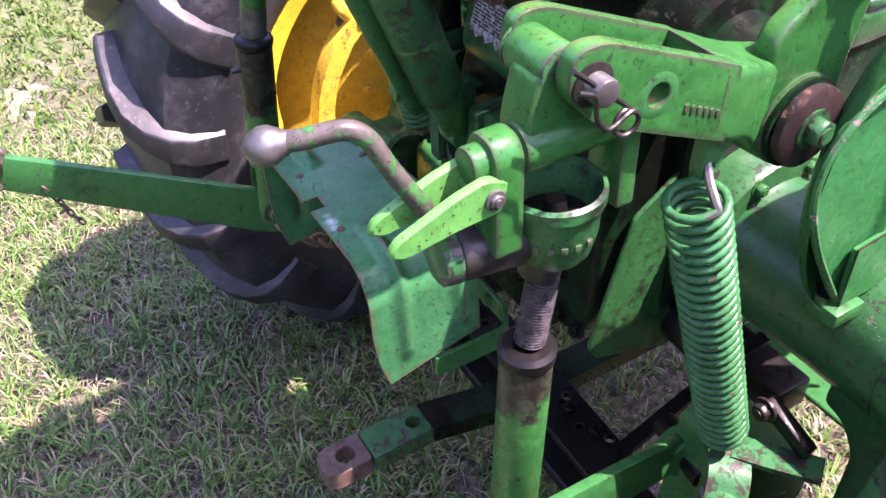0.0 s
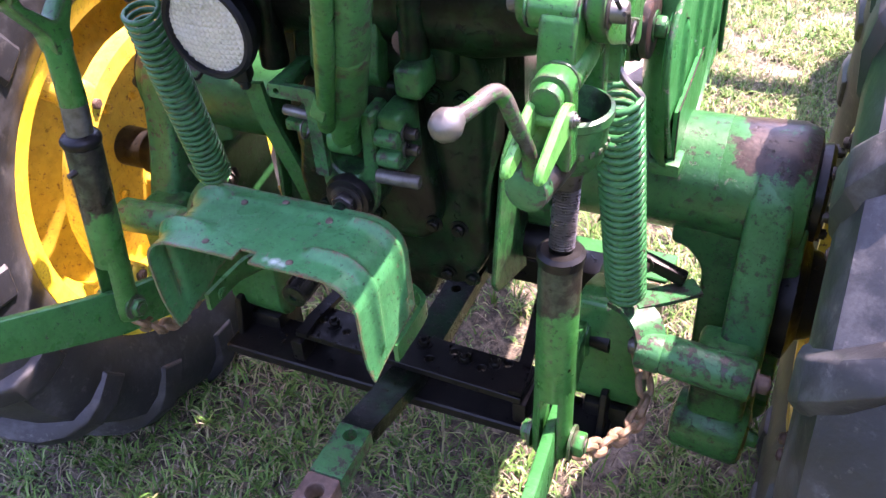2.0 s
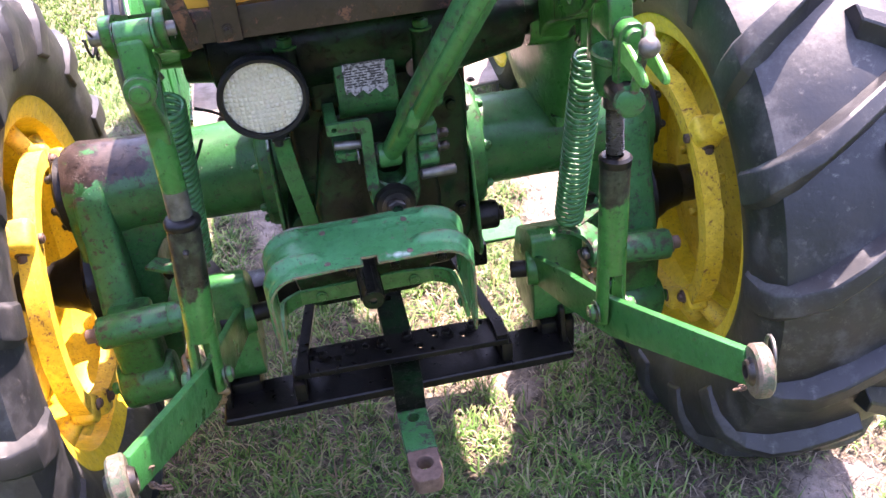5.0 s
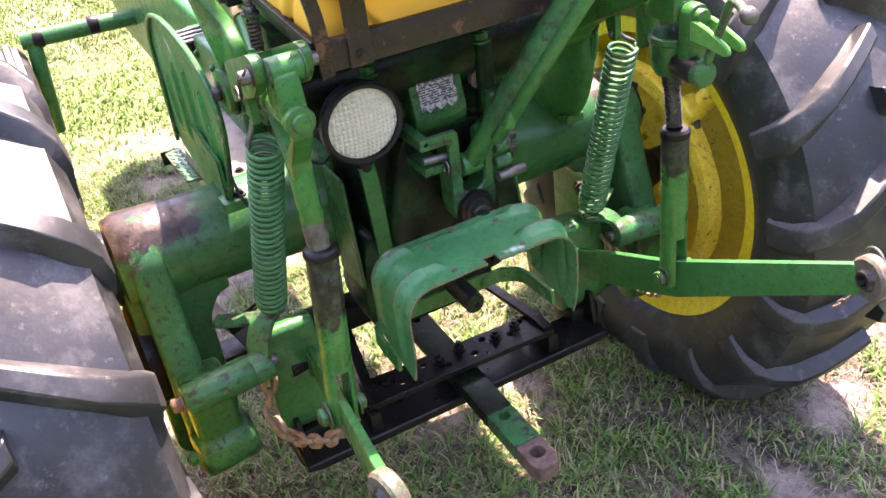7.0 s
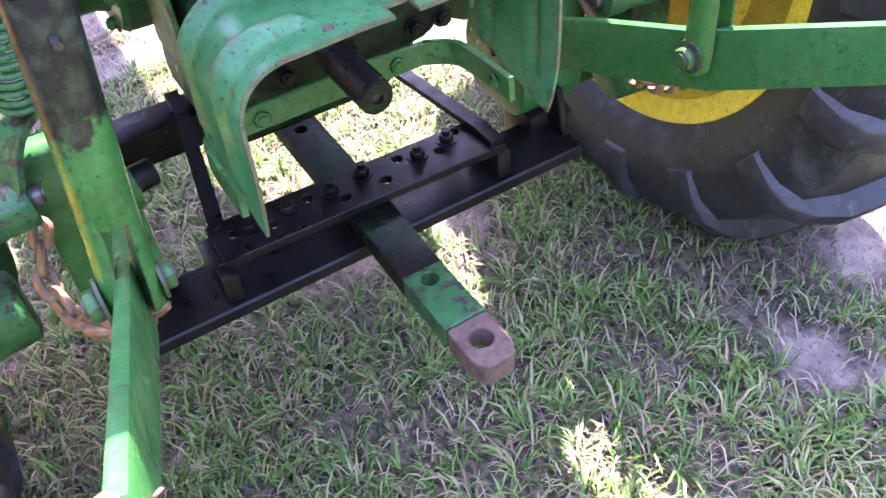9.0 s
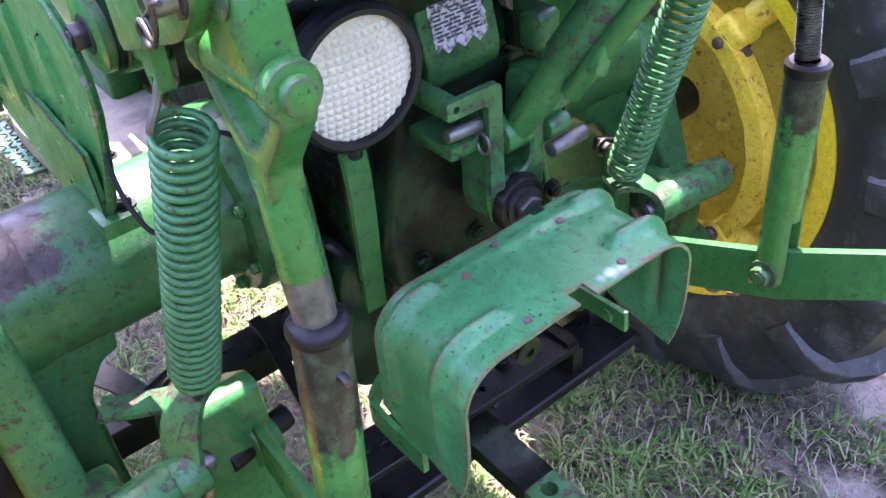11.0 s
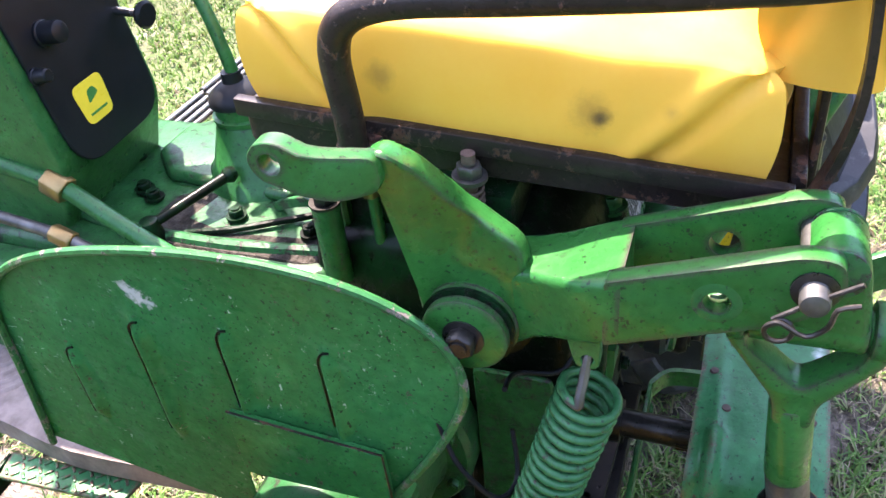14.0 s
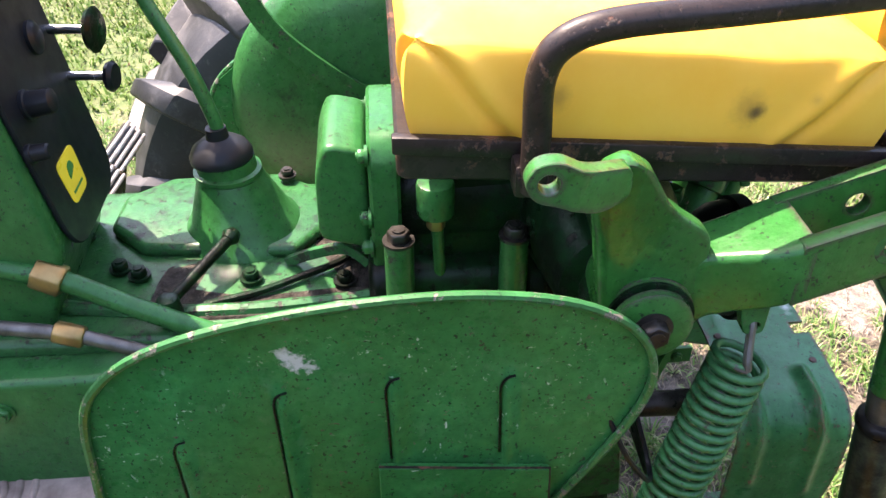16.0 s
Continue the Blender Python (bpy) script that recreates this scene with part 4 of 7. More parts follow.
bolt(cyl, (-0.105, -0.277, 1.10), (0, 0, 1), 0.011, 0.020, BRASS, False, "pipe_nut")
part("pipe_socket", rod((-0.105, -0.277, 1.118), (-0.105, -0.277, 1.16), 0.021, n=20, w=0.004), GREEN, cyl)

# warning sticker on the boss, tilted with its face
tilt = Matrix.Translation((0.008, -0.5425, 1.068)) @ Matrix.Rotation(radians(90 - 15), 4, "X")
edge = [(-0.035 + 0.007 * k, 0.029 + 0.0022 * (k % 2)) for k in range(11)] + [(0.036 - 0.002 * (k % 3), 0.020 - 0.010 * k) for k in range(5)] + [(0.035 - 0.007 * k, -0.028 - 0.004 * ((k * 7) % 3)) for k in range(11)] + [(-0.036 + 0.002 * (k % 2), -0.018 + 0.012 * k) for k in range(4)]
bm = slab(edge, "z", -0.001, 0.0005, w=0)
bmesh.ops.transform(bm, matrix=tilt, verts=bm.verts)
sticker = part("warning_sticker", bm, STICKER, tractor, "worn white warning sticker with black lettering")
text = bpy.data.curves.new("lettering", "FONT")
text.body, text.size, text.extrude, text.offset, text.align_x = "E CAREFUL", 0.0135, 0.0003, 0.0004, "CENTER"
words = bpy.data.objects.new("lettering_curve", text)
scene.collection.objects.link(words)
bpy.context.view_layer.update()
letters = bpy.data.meshes.new_from_object(words.evaluated_get(bpy.context.evaluated_depsgraph_get()))
bpy.data.objects.remove(words)
letters.transform(tilt @ Matrix.Translation((0.0, 0.0135, 0.0010)))
letters.materials.clear()
letters.materials.append(INK)
new("lettering", letters).parent = sticker
for k in range(8):
    n = 3 + (k * 5) % 3
    x = -0.032
    for j in range(n):
        wlen = 0.058 / n * (0.65 + 0.3 * ((k * 3 + j * 7) % 5) / 4)
        bm = span((x, 0.0068 - 0.0041 * k, 0.0004), (x + wlen, 0.0088 - 0.0041 * k, 0.0009), 0)
        bmesh.ops.transform(bm, matrix=tilt, verts=bm.verts)
        part("text_bar", bm, INK, sticker)
        x += 0.062 / n

# ---- top link and its bracket ----
horseshoe = [(-0.016, 0.985), (-0.016, 0.87), (-0.012, 0.848), (0.004, 0.828), (0.026, 0.820), (0.048, 0.828), (0.064, 0.848), (0.070, 0.87), (0.072, 0.992), (0.053, 0.992), (0.050, 0.905), (0.038, 0.892), (0.014, 0.892), (0.001, 0.905), (0.001, 0.985)]
bracket = part("top_link_bracket", warp(slab(rounded(horseshoe, 0.005, 2), "y", -0.606, -0.560, w=0.003), 0.0012, 40), GREEN_GRIMY, tractor, "worn green horseshoe bracket of the top link")
ell = [(-0.070, 1.020), (-0.070, 1.000), (-0.018, 1.000), (-0.019, 0.890), (0.001, 0.890), (0.001, 1.020)]
part("angle_plate", slab(rounded(ell, [0.003, 0.004, 0.006, 0.004, 0.004, 0.010], 3), "y", -0.616, -0.607, [(-0.058, 1.010, 0.0042)], w=0.002), GREEN_WORN, bracket, "worn green angle plate")
part("side_arm", span((-0.070, -0.607, 1.000), (-0.050, -0.530, 1.020), 0.003), GREEN_GRIMY, bracket)
part("lower_arm", span((-0.062, -0.606, 0.946), (-0.022, -0.530, 0.962), 0.003), GREEN_GRIMY, bracket)
part("cross_pin", rod((-0.062, -0.600, 0.975), (-0.004, -0.600, 0.970), 0.0075, n=18, w=0.002), STEEL, bracket, "bare steel cross pin")
part("pin_collar", rod((0.002, -0.590, 0.945), (0.016, -0.590, 0.945), 0.018, n=20, w=0.003), DARKSTEEL, bracket)
part("clip_ring", tube([(-0.026, -0.614 + 0.010 * math.cos(a), 0.958 + 0.012 * math.sin(a)) for a in [2 * math.pi * k / 14 for k in range(14)]], 0.0018, 6, 0, closed=True), STEEL, bracket)
part("valve_body", warp(span((0.072, -0.600, 0.905), (0.108, -0.540, 0.990), 0.008, seg=3), 0.002, 30), GREEN_GRIMY, bracket, "green cast valve block")
for z in (0.928, 0.958):
    part("rib", rod((0.073, -0.602, z), (0.106, -0.602, z), 0.012, n=16, w=0.004), GREEN_WORN, bracket)
part("cross_bolt", rod((0.072, -0.612, 0.905), (0.132, -0.606, 0.902), 0.0095, n=18, w=0.003), STEEL, bracket, "worn steel cross bolt")
for z in (0.962, 0.938):
    bolt(bracket, (0.109, -0.588, z), (1, 0, 0), 0.009, 0.016, DARKSTEEL)
part("valve_cap", warp(span((0.090, -0.575, 1.000), (0.128, -0.520, 1.045), 0.009, seg=3), 0.002, 30), GREEN_GRIMY, bracket, "square green valve cap")
nut = part("centre_nut", lathe([(0, 0), (0, 0.034), (0.012, 0.036), (0.020, 0.032), (0.022, 0)], (0.024, -0.598, 0.858), (0, -1, 0), 26), GREASE, tractor, "large greasy nut on a dark washer")
bolt(nut, (0.024, -0.620, 0.858), (0, -1, 0), 0.018, 0.014, DARKSTEEL)
part("stud_end", rod((0.024, -0.62, 0.858), (0.024, -0.645, 0.858), 0.0095, n=16, w=0.002), GREEN_DARK, nut)
p0, p1 = Vector((0.024, -0.600, 0.940)), Vector((0.178, -0.780, 1.298))
way = (p1 - p0).normalized()
link = part("top_link", warp(rod(p0 + way * 0.105, p1, 0.0265, n=28, w=0.004), 0.0012, 30), GREEN_WORN, tractor, "green tubular top link with worn paint")
part("link_end", warp(rod(p0 + way * 0.005, p0 + way * 0.125, 0.0165, 0.022, 20, w=0.004), 0.002, 30), GREEN, link)
part("link_eye", rod((0.006, -0.600, 0.945), (0.044, -0.600, 0.945), 0.020, n=24, w=0.004), GREEN, link)
off = Vector((-0.010, -0.030, -0.006))
part("handle_bar", warp(rod(p0 + way * 0.085 + off, p1 + off, 0.0115, n=16, w=0.003), 0.001, 40), GREEN, link, "slim green locking bar beside the link")
part("rust_patch", warp(rod(p0 + way * 0.205, p0 + way * 0.232, 0.0268, n=28, w=0.003), 0.0008, 60), TOP_WORN, link, "rusty chipped band")
part("catch", box(p0 + way * 0.135 + off + Vector((-0.004, -0.006, 0.0)), (0.020, 0.014, 0.030), (0, 24, 0), 0.004), GREEN, link)
part("slot", box(p0 + way * 0.30 + Vector((-0.004, -0.026, -0.002)), (0.012, 0.005, 0.030), (0, 24, 0), 0.002), RUST, link)


# ---- three-point hitch ----
def spring(top, bottom, hole, label, turns=30, r=0.0262, wire=0.0043):
    top, bottom, hole = Vector(top), Vector(bottom), Vector(hole)
    m = Matrix.Translation(bottom) @ frame_of(top - bottom)
    h = (top - bottom).length
    pts = []
    steps = 15
    for k in range(int(turns * steps) + 1):
        a = 2 * math.pi * k / steps
        grow = min(1.0, 0.5 + k / (1.2 * steps))
        pts.append(m @ Vector((r * grow * math.cos(a), r * grow * math.sin(a), h * k / (turns * steps))))
    sp = part("lift_spring", tube(pts, wire, 7, 0), SPRING, tractor, label, 60)
    end = pts[-1]
    away = Vector((hole[0] - end.x, hole[1] - end.y, 0.0)).normalized()
    hook = [pts[-2], end, end.lerp(hole, 0.15) + Vector((0, 0, 0.002)), end.lerp(hole, 0.55), end.lerp(hole, 0.9) + Vector((0, 0, 0.004)), hole + away * 0.004 + Vector((0, 0, 0.005)), hole + away * 0.010 + Vector((0, 0, -0.006))]
    part("hook", tube(hook, wire, 8, 4), STEEL, sp, "straight wire end hooked into the lug")
    part("lower_hook", tube([pts[0], bottom + Vector((0, 0, -0.012)), bottom + Vector((0, 0.01, -0.024))], wire, 8, 4), SPRING, sp)
    return sp


def lift_arm(s, dz):
    X = lambda v: 0.027 + s * v
    Y = lambda pts: [(y, z + dz) for y, z in pts]
    hub = lathe([(0.265, 0.0), (0.265, 0.042), (0.29, 0.044), (0.335, 0.042), (0.338, 0.034), (0.346, 0.033), (0.347, 0.0)], (0.027, -0.455, 1.133 + dz), (s, 0, 0), 36)
    arm = part("lift_arm", hub, GREEN_BRIGHT, tractor, "forked green cast lift arm")
    part("seal", lathe([(0, 0.040), (0.005, 0.041), (0.005, 0.033), (0, 0.032)], (X(0.337), -0.455, 1.133 + dz), (s, 0, 0), 32, closed=True), GREEN_DARK, arm, "dark grease ring")
    part("washer", lathe([(0.0, 0.0), (0.0, 0.037), (0.008, 0.037), (0.010, 0.034), (0.010, 0.0)], (X(0.344), -0.455, 1.133 + dz), (s, 0, 0), 30), BROWN if s > 0 else GREEN_BRIGHT, arm)
    bolt(arm, (X(0.354), -0.455, 1.133 + dz), (s, 0, 0), 0.0135, 0.014, DARKSTEEL if s < 0 else GREEN_GRIMY)
    # body that runs from the hub into the fork, hollowed on top
    bm = bmesh.new()
    rings = []
    for y, xi, xo, zb, zt in ((-0.418, 0.283, 0.327, 1.112, 1.162), (-0.455, 0.283, 0.3285, 1.091, 1.187), (-0.485, 0.281, 0.3310, 1.104, 1.191), (-0.510, 0.2795, 0.3375, 1.127, 1.196), (-0.532, 0.2788, 0.3480, 1.140, 1.204), (-0.550, 0.2787, 0.3570, 1.148, 1.2110), (-0.566, 0.2787, 0.3617, 1.1545, 1.2170), (-0.582, 0.2788, 0.3617, 1.161, 1.2225)):
        rings.append([bm.verts.new((X(u), y, v + dz)) for u, v in rounded([(xi, zb), (xo, zb), (xo, zt), (xi, zt)], 0.009, 4)])
    for p, q in zip(rings, rings[1:]):
        for k in range(len(p)):
            bm.faces.new((p[k], p[(k + 1) % len(p)], q[(k + 1) % len(p)], q[k]))
    bm.faces.new(rings[0]), bm.faces.new(rings[-1])
    part("fork_root", warp(bm, 0.0012, 40), GREEN_BRIGHT, arm, "", 55)
    outer = rounded(Y([(-0.570, 1.219), (-0.700, 1.264), (-0.724, 1.262), (-0.728, 1.234), (-0.70, 1.205), (-0.60, 1.168), (-0.570, 1.157)]), [0.003, 0.02, 0.022, 0.022, 0.02, 0.02, 0.003], 4)
    part("outer_tine", slab(outer, "x", X(0.346), X(0.3615), [(-0.648, 1.215 + dz, 0.0095), (-0.708, 1.238 + dz, 0.0105)], w=0.0045, seg=3, hole_n=28), GREEN_BRIGHT, arm)
    part("hole_boss", lathe([(0, 0.0105), (0.0005, 0.0105), (0.0006, 0.0150), (0, 0.0175)], (X(0.3615), -0.648, 1.215 + dz), (s, 0, 0), 26, closed=True), GREEN, arm)
    part("inner_tine", slab(outer, "x", X(0.280), X(0.2935), [(-0.648, 1.215 + dz, 0.0115), (-0.708, 1.238 + dz, 0.0105)], w=0.0045, seg=3, hole_n=28), GREEN_BRIGHT, arm)
    # upper lever, bent outwards to an eye
    lever = rounded(Y([(-0.412, 1.12), (-0.404, 1.20), (-0.390, 1.275), (-0.392, 1.305), (-0.41, 1.316), (-0.430, 1.302), (-0.462, 1.245), (-0.505, 1.215), (-0.50, 1.15)]), [0.01, 0.03, 0.01, 0.01, 0.016, 0.02, 0.04, 0.02, 0.01], 5)
    bm = slab(lever, "x", X(0.309), X(0.333), w=0.008, seg=3)
    for v in bm.verts:
        v.co.x += s * 0.034 * max(0.0, min(1.0, (v.co.z - 1.24 - dz) / 0.07))
    part("upper_lever", warp(bm, 0.0015, 40), GREEN_BRIGHT, arm)
    bm = slab(rounded(Y([(-0.412, 1.284), (-0.412, 1.312), (-0.375, 1.322), (-0.350, 1.336), (-0.332, 1.333), (-0.3235, 1.318), (-0.332, 1.302), (-0.352, 1.297), (-0.385, 1.282)]), 0.010, 4), "x", X(0.384), X(0.400), [(-0.3425, 1.317 + dz, 0.0085)], w=0.003)
    for v in bm.verts:
        v.co.x -= s * 0.030 * max(0.0, min(1.0, (-v.co.y - 0.365) / 0.05))
    part("eye", bm, GREEN_BRIGHT, arm, "worn lever eye")
    part("spring_lug", slab(rounded(Y([(-0.535, 1.155), (-0.566, 1.155), (-0.565, 1.108), (-0.545, 1.108)]), 0.008, 3), "x", X(0.328), X(0.342), [(-0.555, 1.118 + dz, 0.005)], w=0.002), GREEN, arm)
    if s > 0:
        for k in range(6):
            part("cast_mark", box((X(0.3618), -0.585 - 0.0068 * k, 1.185 + 0.0026 * k + dz), (0.0018, 0.0042, 0.007), (0, 0, 0), 0.0006), GREEN_BRIGHT, arm)
    # pin through the fork, with a bent spring clip
    pin = part("arm_pin", rod((X(0.268), -0.708, 1.238 + dz), (X(0.379), -0.708, 1.238 + dz), 0.0100, n=22, w=0.003), STEEL, arm, "bare steel pin")
    part("pin_bush", lathe([(0, 0.010), (0, 0.0155), (0.002, 0.0155), (0.003, 0.010)], (X(0.3612), -0.708, 1.238 + dz), (s, 0, 0), 24, closed=True), DARKSTEEL, arm, "worn bush round the pin")
    c = Vector((X(0.373), -0.708, 1.238 + dz))
    ring = [(s * (0.003 + 0.0004 * k), 0.019 + 0.009 * math.cos(radians(60 + 36 * k)), -0.025 + 0.009 * math.sin(radians(60 + 36 * k))) for k in range(12)]
    loop = [c + Vector(v) for v in [(0, -0.026, 0.019), (0, -0.012, 0.009), (0, 0, 0), (s * 0.002, 0.014, -0.010)] + ring + [(s * 0.008, 0.002, -0.024), (s * 0.009, -0.010, -0.012), (s * 0.009, -0.013, 0.003), (s * 0.008, -0.026, 0.008)]]
    part("clip", tube(loop, 0.0019, 8, 3), DARKSTEEL, pin, "bent wire safety clip")
    return arm


lift_arm(-1, 0.0)
right_arm = lift_arm(1, -0.051)
raise_fork = Matrix.Translation((0.004, -0.458, 1.082)) @ Matrix.Rotation(radians(-4.3), 4, "X") @ Matrix.Diagonal((1, 1.05, 1.05, 1)) @ Matrix.Translation((0, 0.455, -1.082))
for o in (right_arm, *right_arm.children_recursive):
    o.data.transform(raise_fork)
for a, b, eye in (((-0.303, -0.557, 1.072), (-0.339, -0.460, 0.722), (-0.308, -0.555, 1.118)), ((0.374, -0.576, 1.052), (0.379, -0.462, 0.662), (0.366, -0.564, 1.078))):
    loose(spring(a, b, eye, "green painted coil spring hanging from the lift arm", 29.4 if a[0] < 0 else 30), "spring", "lift springs")


def lower_clevis(parent, x, y0, z_top, z_bolt, r, material):
    """A tube that ends in a slotted fork over the lower link, with a bolt."""
    tilt = Vector((x[0] - x[1], y0[0] - y0[1], z_top - z_bolt)).normalized()
    top, low = Vector((x[0], y0[0], z_top)), Vector((x[1], y0[1], z_bolt))
    part("tube", rod(low + tilt * 0.082, top, r, r, 28, w=0.002), material, parent, "lower half of the lift link, green below and oily above")
    across = (Vector((1, 0, 0)) - tilt * tilt.x).normalized()
    along = tilt.cross(across)
    m = Matrix.Translation(low) @ Matrix((across, along, tilt)).transposed().to_4x4()
    for sgn in (-1, 1):
        bm = bmesh.new()
        rings = []
        edge = math.acos(0.0108 / r)
        for h, squeeze, flare in ((-0.026, 0.45, 1.05), (-0.022, 0.75, 1.07), (-0.014, 0.98, 1.08), (0.010, 1.06, 1.08), (0.045, 1.02, 1.03), (0.095, 1.0, 1.0)):
            ring = []
            for k in range(11):
                a = edge * (k / 5 - 1)
                ring.append(bm.verts.new(m @ Vector((sgn * (0.0108 + (r * math.cos(a) - 0.0108) * flare), r * math.sin(a) * squeeze, h))))
            rings.append(ring)
        for p, q in zip(rings, rings[1:]):
            for k in range(11):
                bm.faces.new((p[k], p[(k + 1) % 11], q[(k + 1) % 11], q[k]))
        bm.faces.new(rings[0]), bm.faces.new(rings[-1])
        bmesh.ops.recalc_face_normals(bm, faces=bm.faces)
        part("fork", bevel(bm, 0.0015, 1), material, parent)


# left lift link
L = part("lift_link", rod((-0.3165, -0.722, 1.240), (-0.270, -0.722, 1.240), 0.0200, n=26, w=0.003), GREEN_BRIGHT, tractor, "green lift link with a forged fork and an oily tube")
loose(L, "hitch link")
for x0, x1 in ((-0.3185, -0.3165), (-0.270, -0.266)):
    part("bush", rod((x0, -0.722, 1.240), (x1, -0.722, 1.240), 0.0200, n=24, w=0.003), GREEN_WORN, L, "worn bush")
part("yoke_head", warp(slab(rounded([(-0.698, 1.242), (-0.742, 1.245), (-0.752, 1.19), (-0.752, 1.17), (-0.684, 1.17), (-0.690, 1.20)], 0.010, 3), "x", -0.316, -0.280, w=0.008, seg=3), 0.0012, 40), GREEN_BRIGHT, L)
part("yoke_barrel", rod((-0.299, -0.672, 1.180), (-0.299, -0.752, 1.180), 0.0185, n=26, w=0.003), GREEN_BRIGHT, L)
part("yoke_pin", rod((-0.299, -0.655, 1.180), (-0.299, -0.777, 1.180), 0.0135, n=22, w=0.003), GREEN_BRIGHT, L)
for y0, y1 in ((-0.657, -0.670), (-0.754, -0.768)):
    part("fork_eye", rod((-0.299, y0, 1.180), (-0.299, y1, 1.180), 0.0215, n=26, w=0.003), GREEN_BRIGHT, L)
vee = rounded([(-0.670, 1.190), (-0.656, 1.190), (-0.656, 1.166), (-0.696, 1.108), (-0.699, 1.080), (-0.729, 1.080), (-0.731, 1.108), (-0.769, 1.160), (-0.769, 1.190), (-0.754, 1.190), (-0.752, 1.158), (-0.714, 1.122), (-0.672, 1.160)], 0.008, 3)
part("fork", slab(vee, "x", -0.315, -0.284, w=0.006, seg=2), GREEN_BRIGHT, L, "forged Y-shaped fork")
part("leg", warp(rod((-0.2995, -0.713, 1.098), (-0.2995, -0.721, 1.008), 0.0172, 0.0180, 24, w=0.003), 0.0008, 40), GREEN_BRIGHT, L)
part("shank", warp(rod((-0.2995, -0.721, 1.010), (-0.2998, -0.729, 0.960), 0.0178, 0.0175, 24), 0.0008, 40), STEEL, L, "bare worn shank")
part("collar", warp(lathe([(0, 0.020), (0, 0.0258), (0.005, 0.0275), (0.010, 0.0268), (0.014, 0.0235), (0.016, 0.0165)], (-0.300, -0.730, 0.955), (0.0, 0.06, 1), 28), 0.001, 90), GREASE, L, "oily black collar")
lower_clevis(L, (-0.300, -0.325), (-0.730, -0.746), 0.955, 0.676, 0.0246, TUBE_LEFT)
bolt(L, (-0.299, -0.746, 0.676), (1, 0, 0), 0.015, 0.012, GREEN_BRIGHT)
bolt(L, (-0.352, -0.746, 0.676), (-1, 0, 0), 0.017, 0.014, GREEN_BRIGHT)
part("grease_nipple", rod((-0.302, -0.755, 0.925), (-0.302, -0.768, 0.925), 0.005, 0.0035, 12), DARKSTEEL, L)

# right lift link with its levelling box and crank
PZ = 1.208
R = part("levelling_link", rod((0.324, -0.722, PZ + 0.004), (0.3705, -0.722, PZ + 0.004), 0.0195, n=26, w=0.003), GREEN_BRIGHT, tractor, "green levelling lift link with gear cup, crank handle and oily screw")
loose(R, "hitch link")
for x0, x1 in ((0.3705, 0.3725), (0.3205, 0.324)):
    part("bush", rod((x0, -0.722, PZ + 0.004), (x1, -0.722, PZ + 0.004), 0.0195, n=24, w=0.003), GREEN_WORN, R, "worn bush")
neck = rounded([(-0.700, PZ + 0.01), (-0.742, PZ + 0.01), (-0.752, 1.178), (-0.752, 1.142), (-0.675, 1.142), (-0.690, 1.178)], 0.010, 3)
part("neck", warp(slab(neck, "x", 0.337, 0.373, w=0.010, seg=3), 0.0012, 40), GREEN_BRIGHT, R)
part("yoke_barrel", rod((0.360, -0.672, 1.158), (0.360, -0.755, 1.158), 0.0200, n=26, w=0.003), GREEN_BRIGHT, R)
part("yoke_pin", rod((0.360, -0.795, 1.158), (0.360, -0.655, 1.158), 0.0145, n=24, w=0.003), GREEN_BRIGHT, R)
for y0, y1 in ((-0.782, -0.757), (-0.670, -0.652)):
    part("ear", slab(rounded([(0.340, 1.166), (0.350, 1.178), (0.370, 1.178), (0.380, 1.166), (0.380, 1.08), (0.340, 1.08)], [0.012, 0.010, 0.010, 0.012, 0.004, 0.004], 4), "y", y0, y1, w=0.004, seg=2), GREEN_BRIGHT, R)
cup = [(0.0, 0.018), (0.0, 0.025), (0.010, 0.031), (0.028, 0.035), (0.055, 0.0365), (0.058, 0.040), (0.067, 0.040), (0.069, 0.036), (0.062, 0.032), (0.03, 0.029), (0.018, 0.018), (0.018, 0.0)]
part("gear_cup", warp(lathe(cup, (0.362, -0.716, 1.048), (0.02, -0.03, 1), 36), 0.0012, 50), GREEN_GRIMY, R, "open cast gear cup with a worn bare rim")
part("gear", lathe([(0, 0), (0, 0.030), (0.010, 0.030), (0.014, 0.010), (0.026, 0.008), (0.026, 0)], (0.362, -0.716, 1.074), (0, 0, 1), 24), GREASE, R, "greasy bevel gear")
part("crank_bearing", rod((0.356, -0.745, 1.072), (0.350, -0.800, 1.074), 0.0225, 0.0215, 24, w=0.004), DARKSTEEL, R, "oily bearing of the crank")
part("crank_cap", lathe([(0, 0), (0, 0.022), (0.014, 0.0215), (0.018, 0.015), (0.018, 0)], (0.350, -0.800, 1.074), (-0.13, -1, 0.03), 24), GREEN_WORN, R)
for k in range(6):
    a = radians(-75 + 17 * k)
    part("cast_letter", box((0.362 + 0.0360 * math.cos(a), -0.716 + 0.0360 * math.sin(a), 1.075 + 0.0005 * k), (0.003, 0.0055, 0.007), (0, 0, math.degrees(a)), 0.001), GREEN_BRIGHT, R)
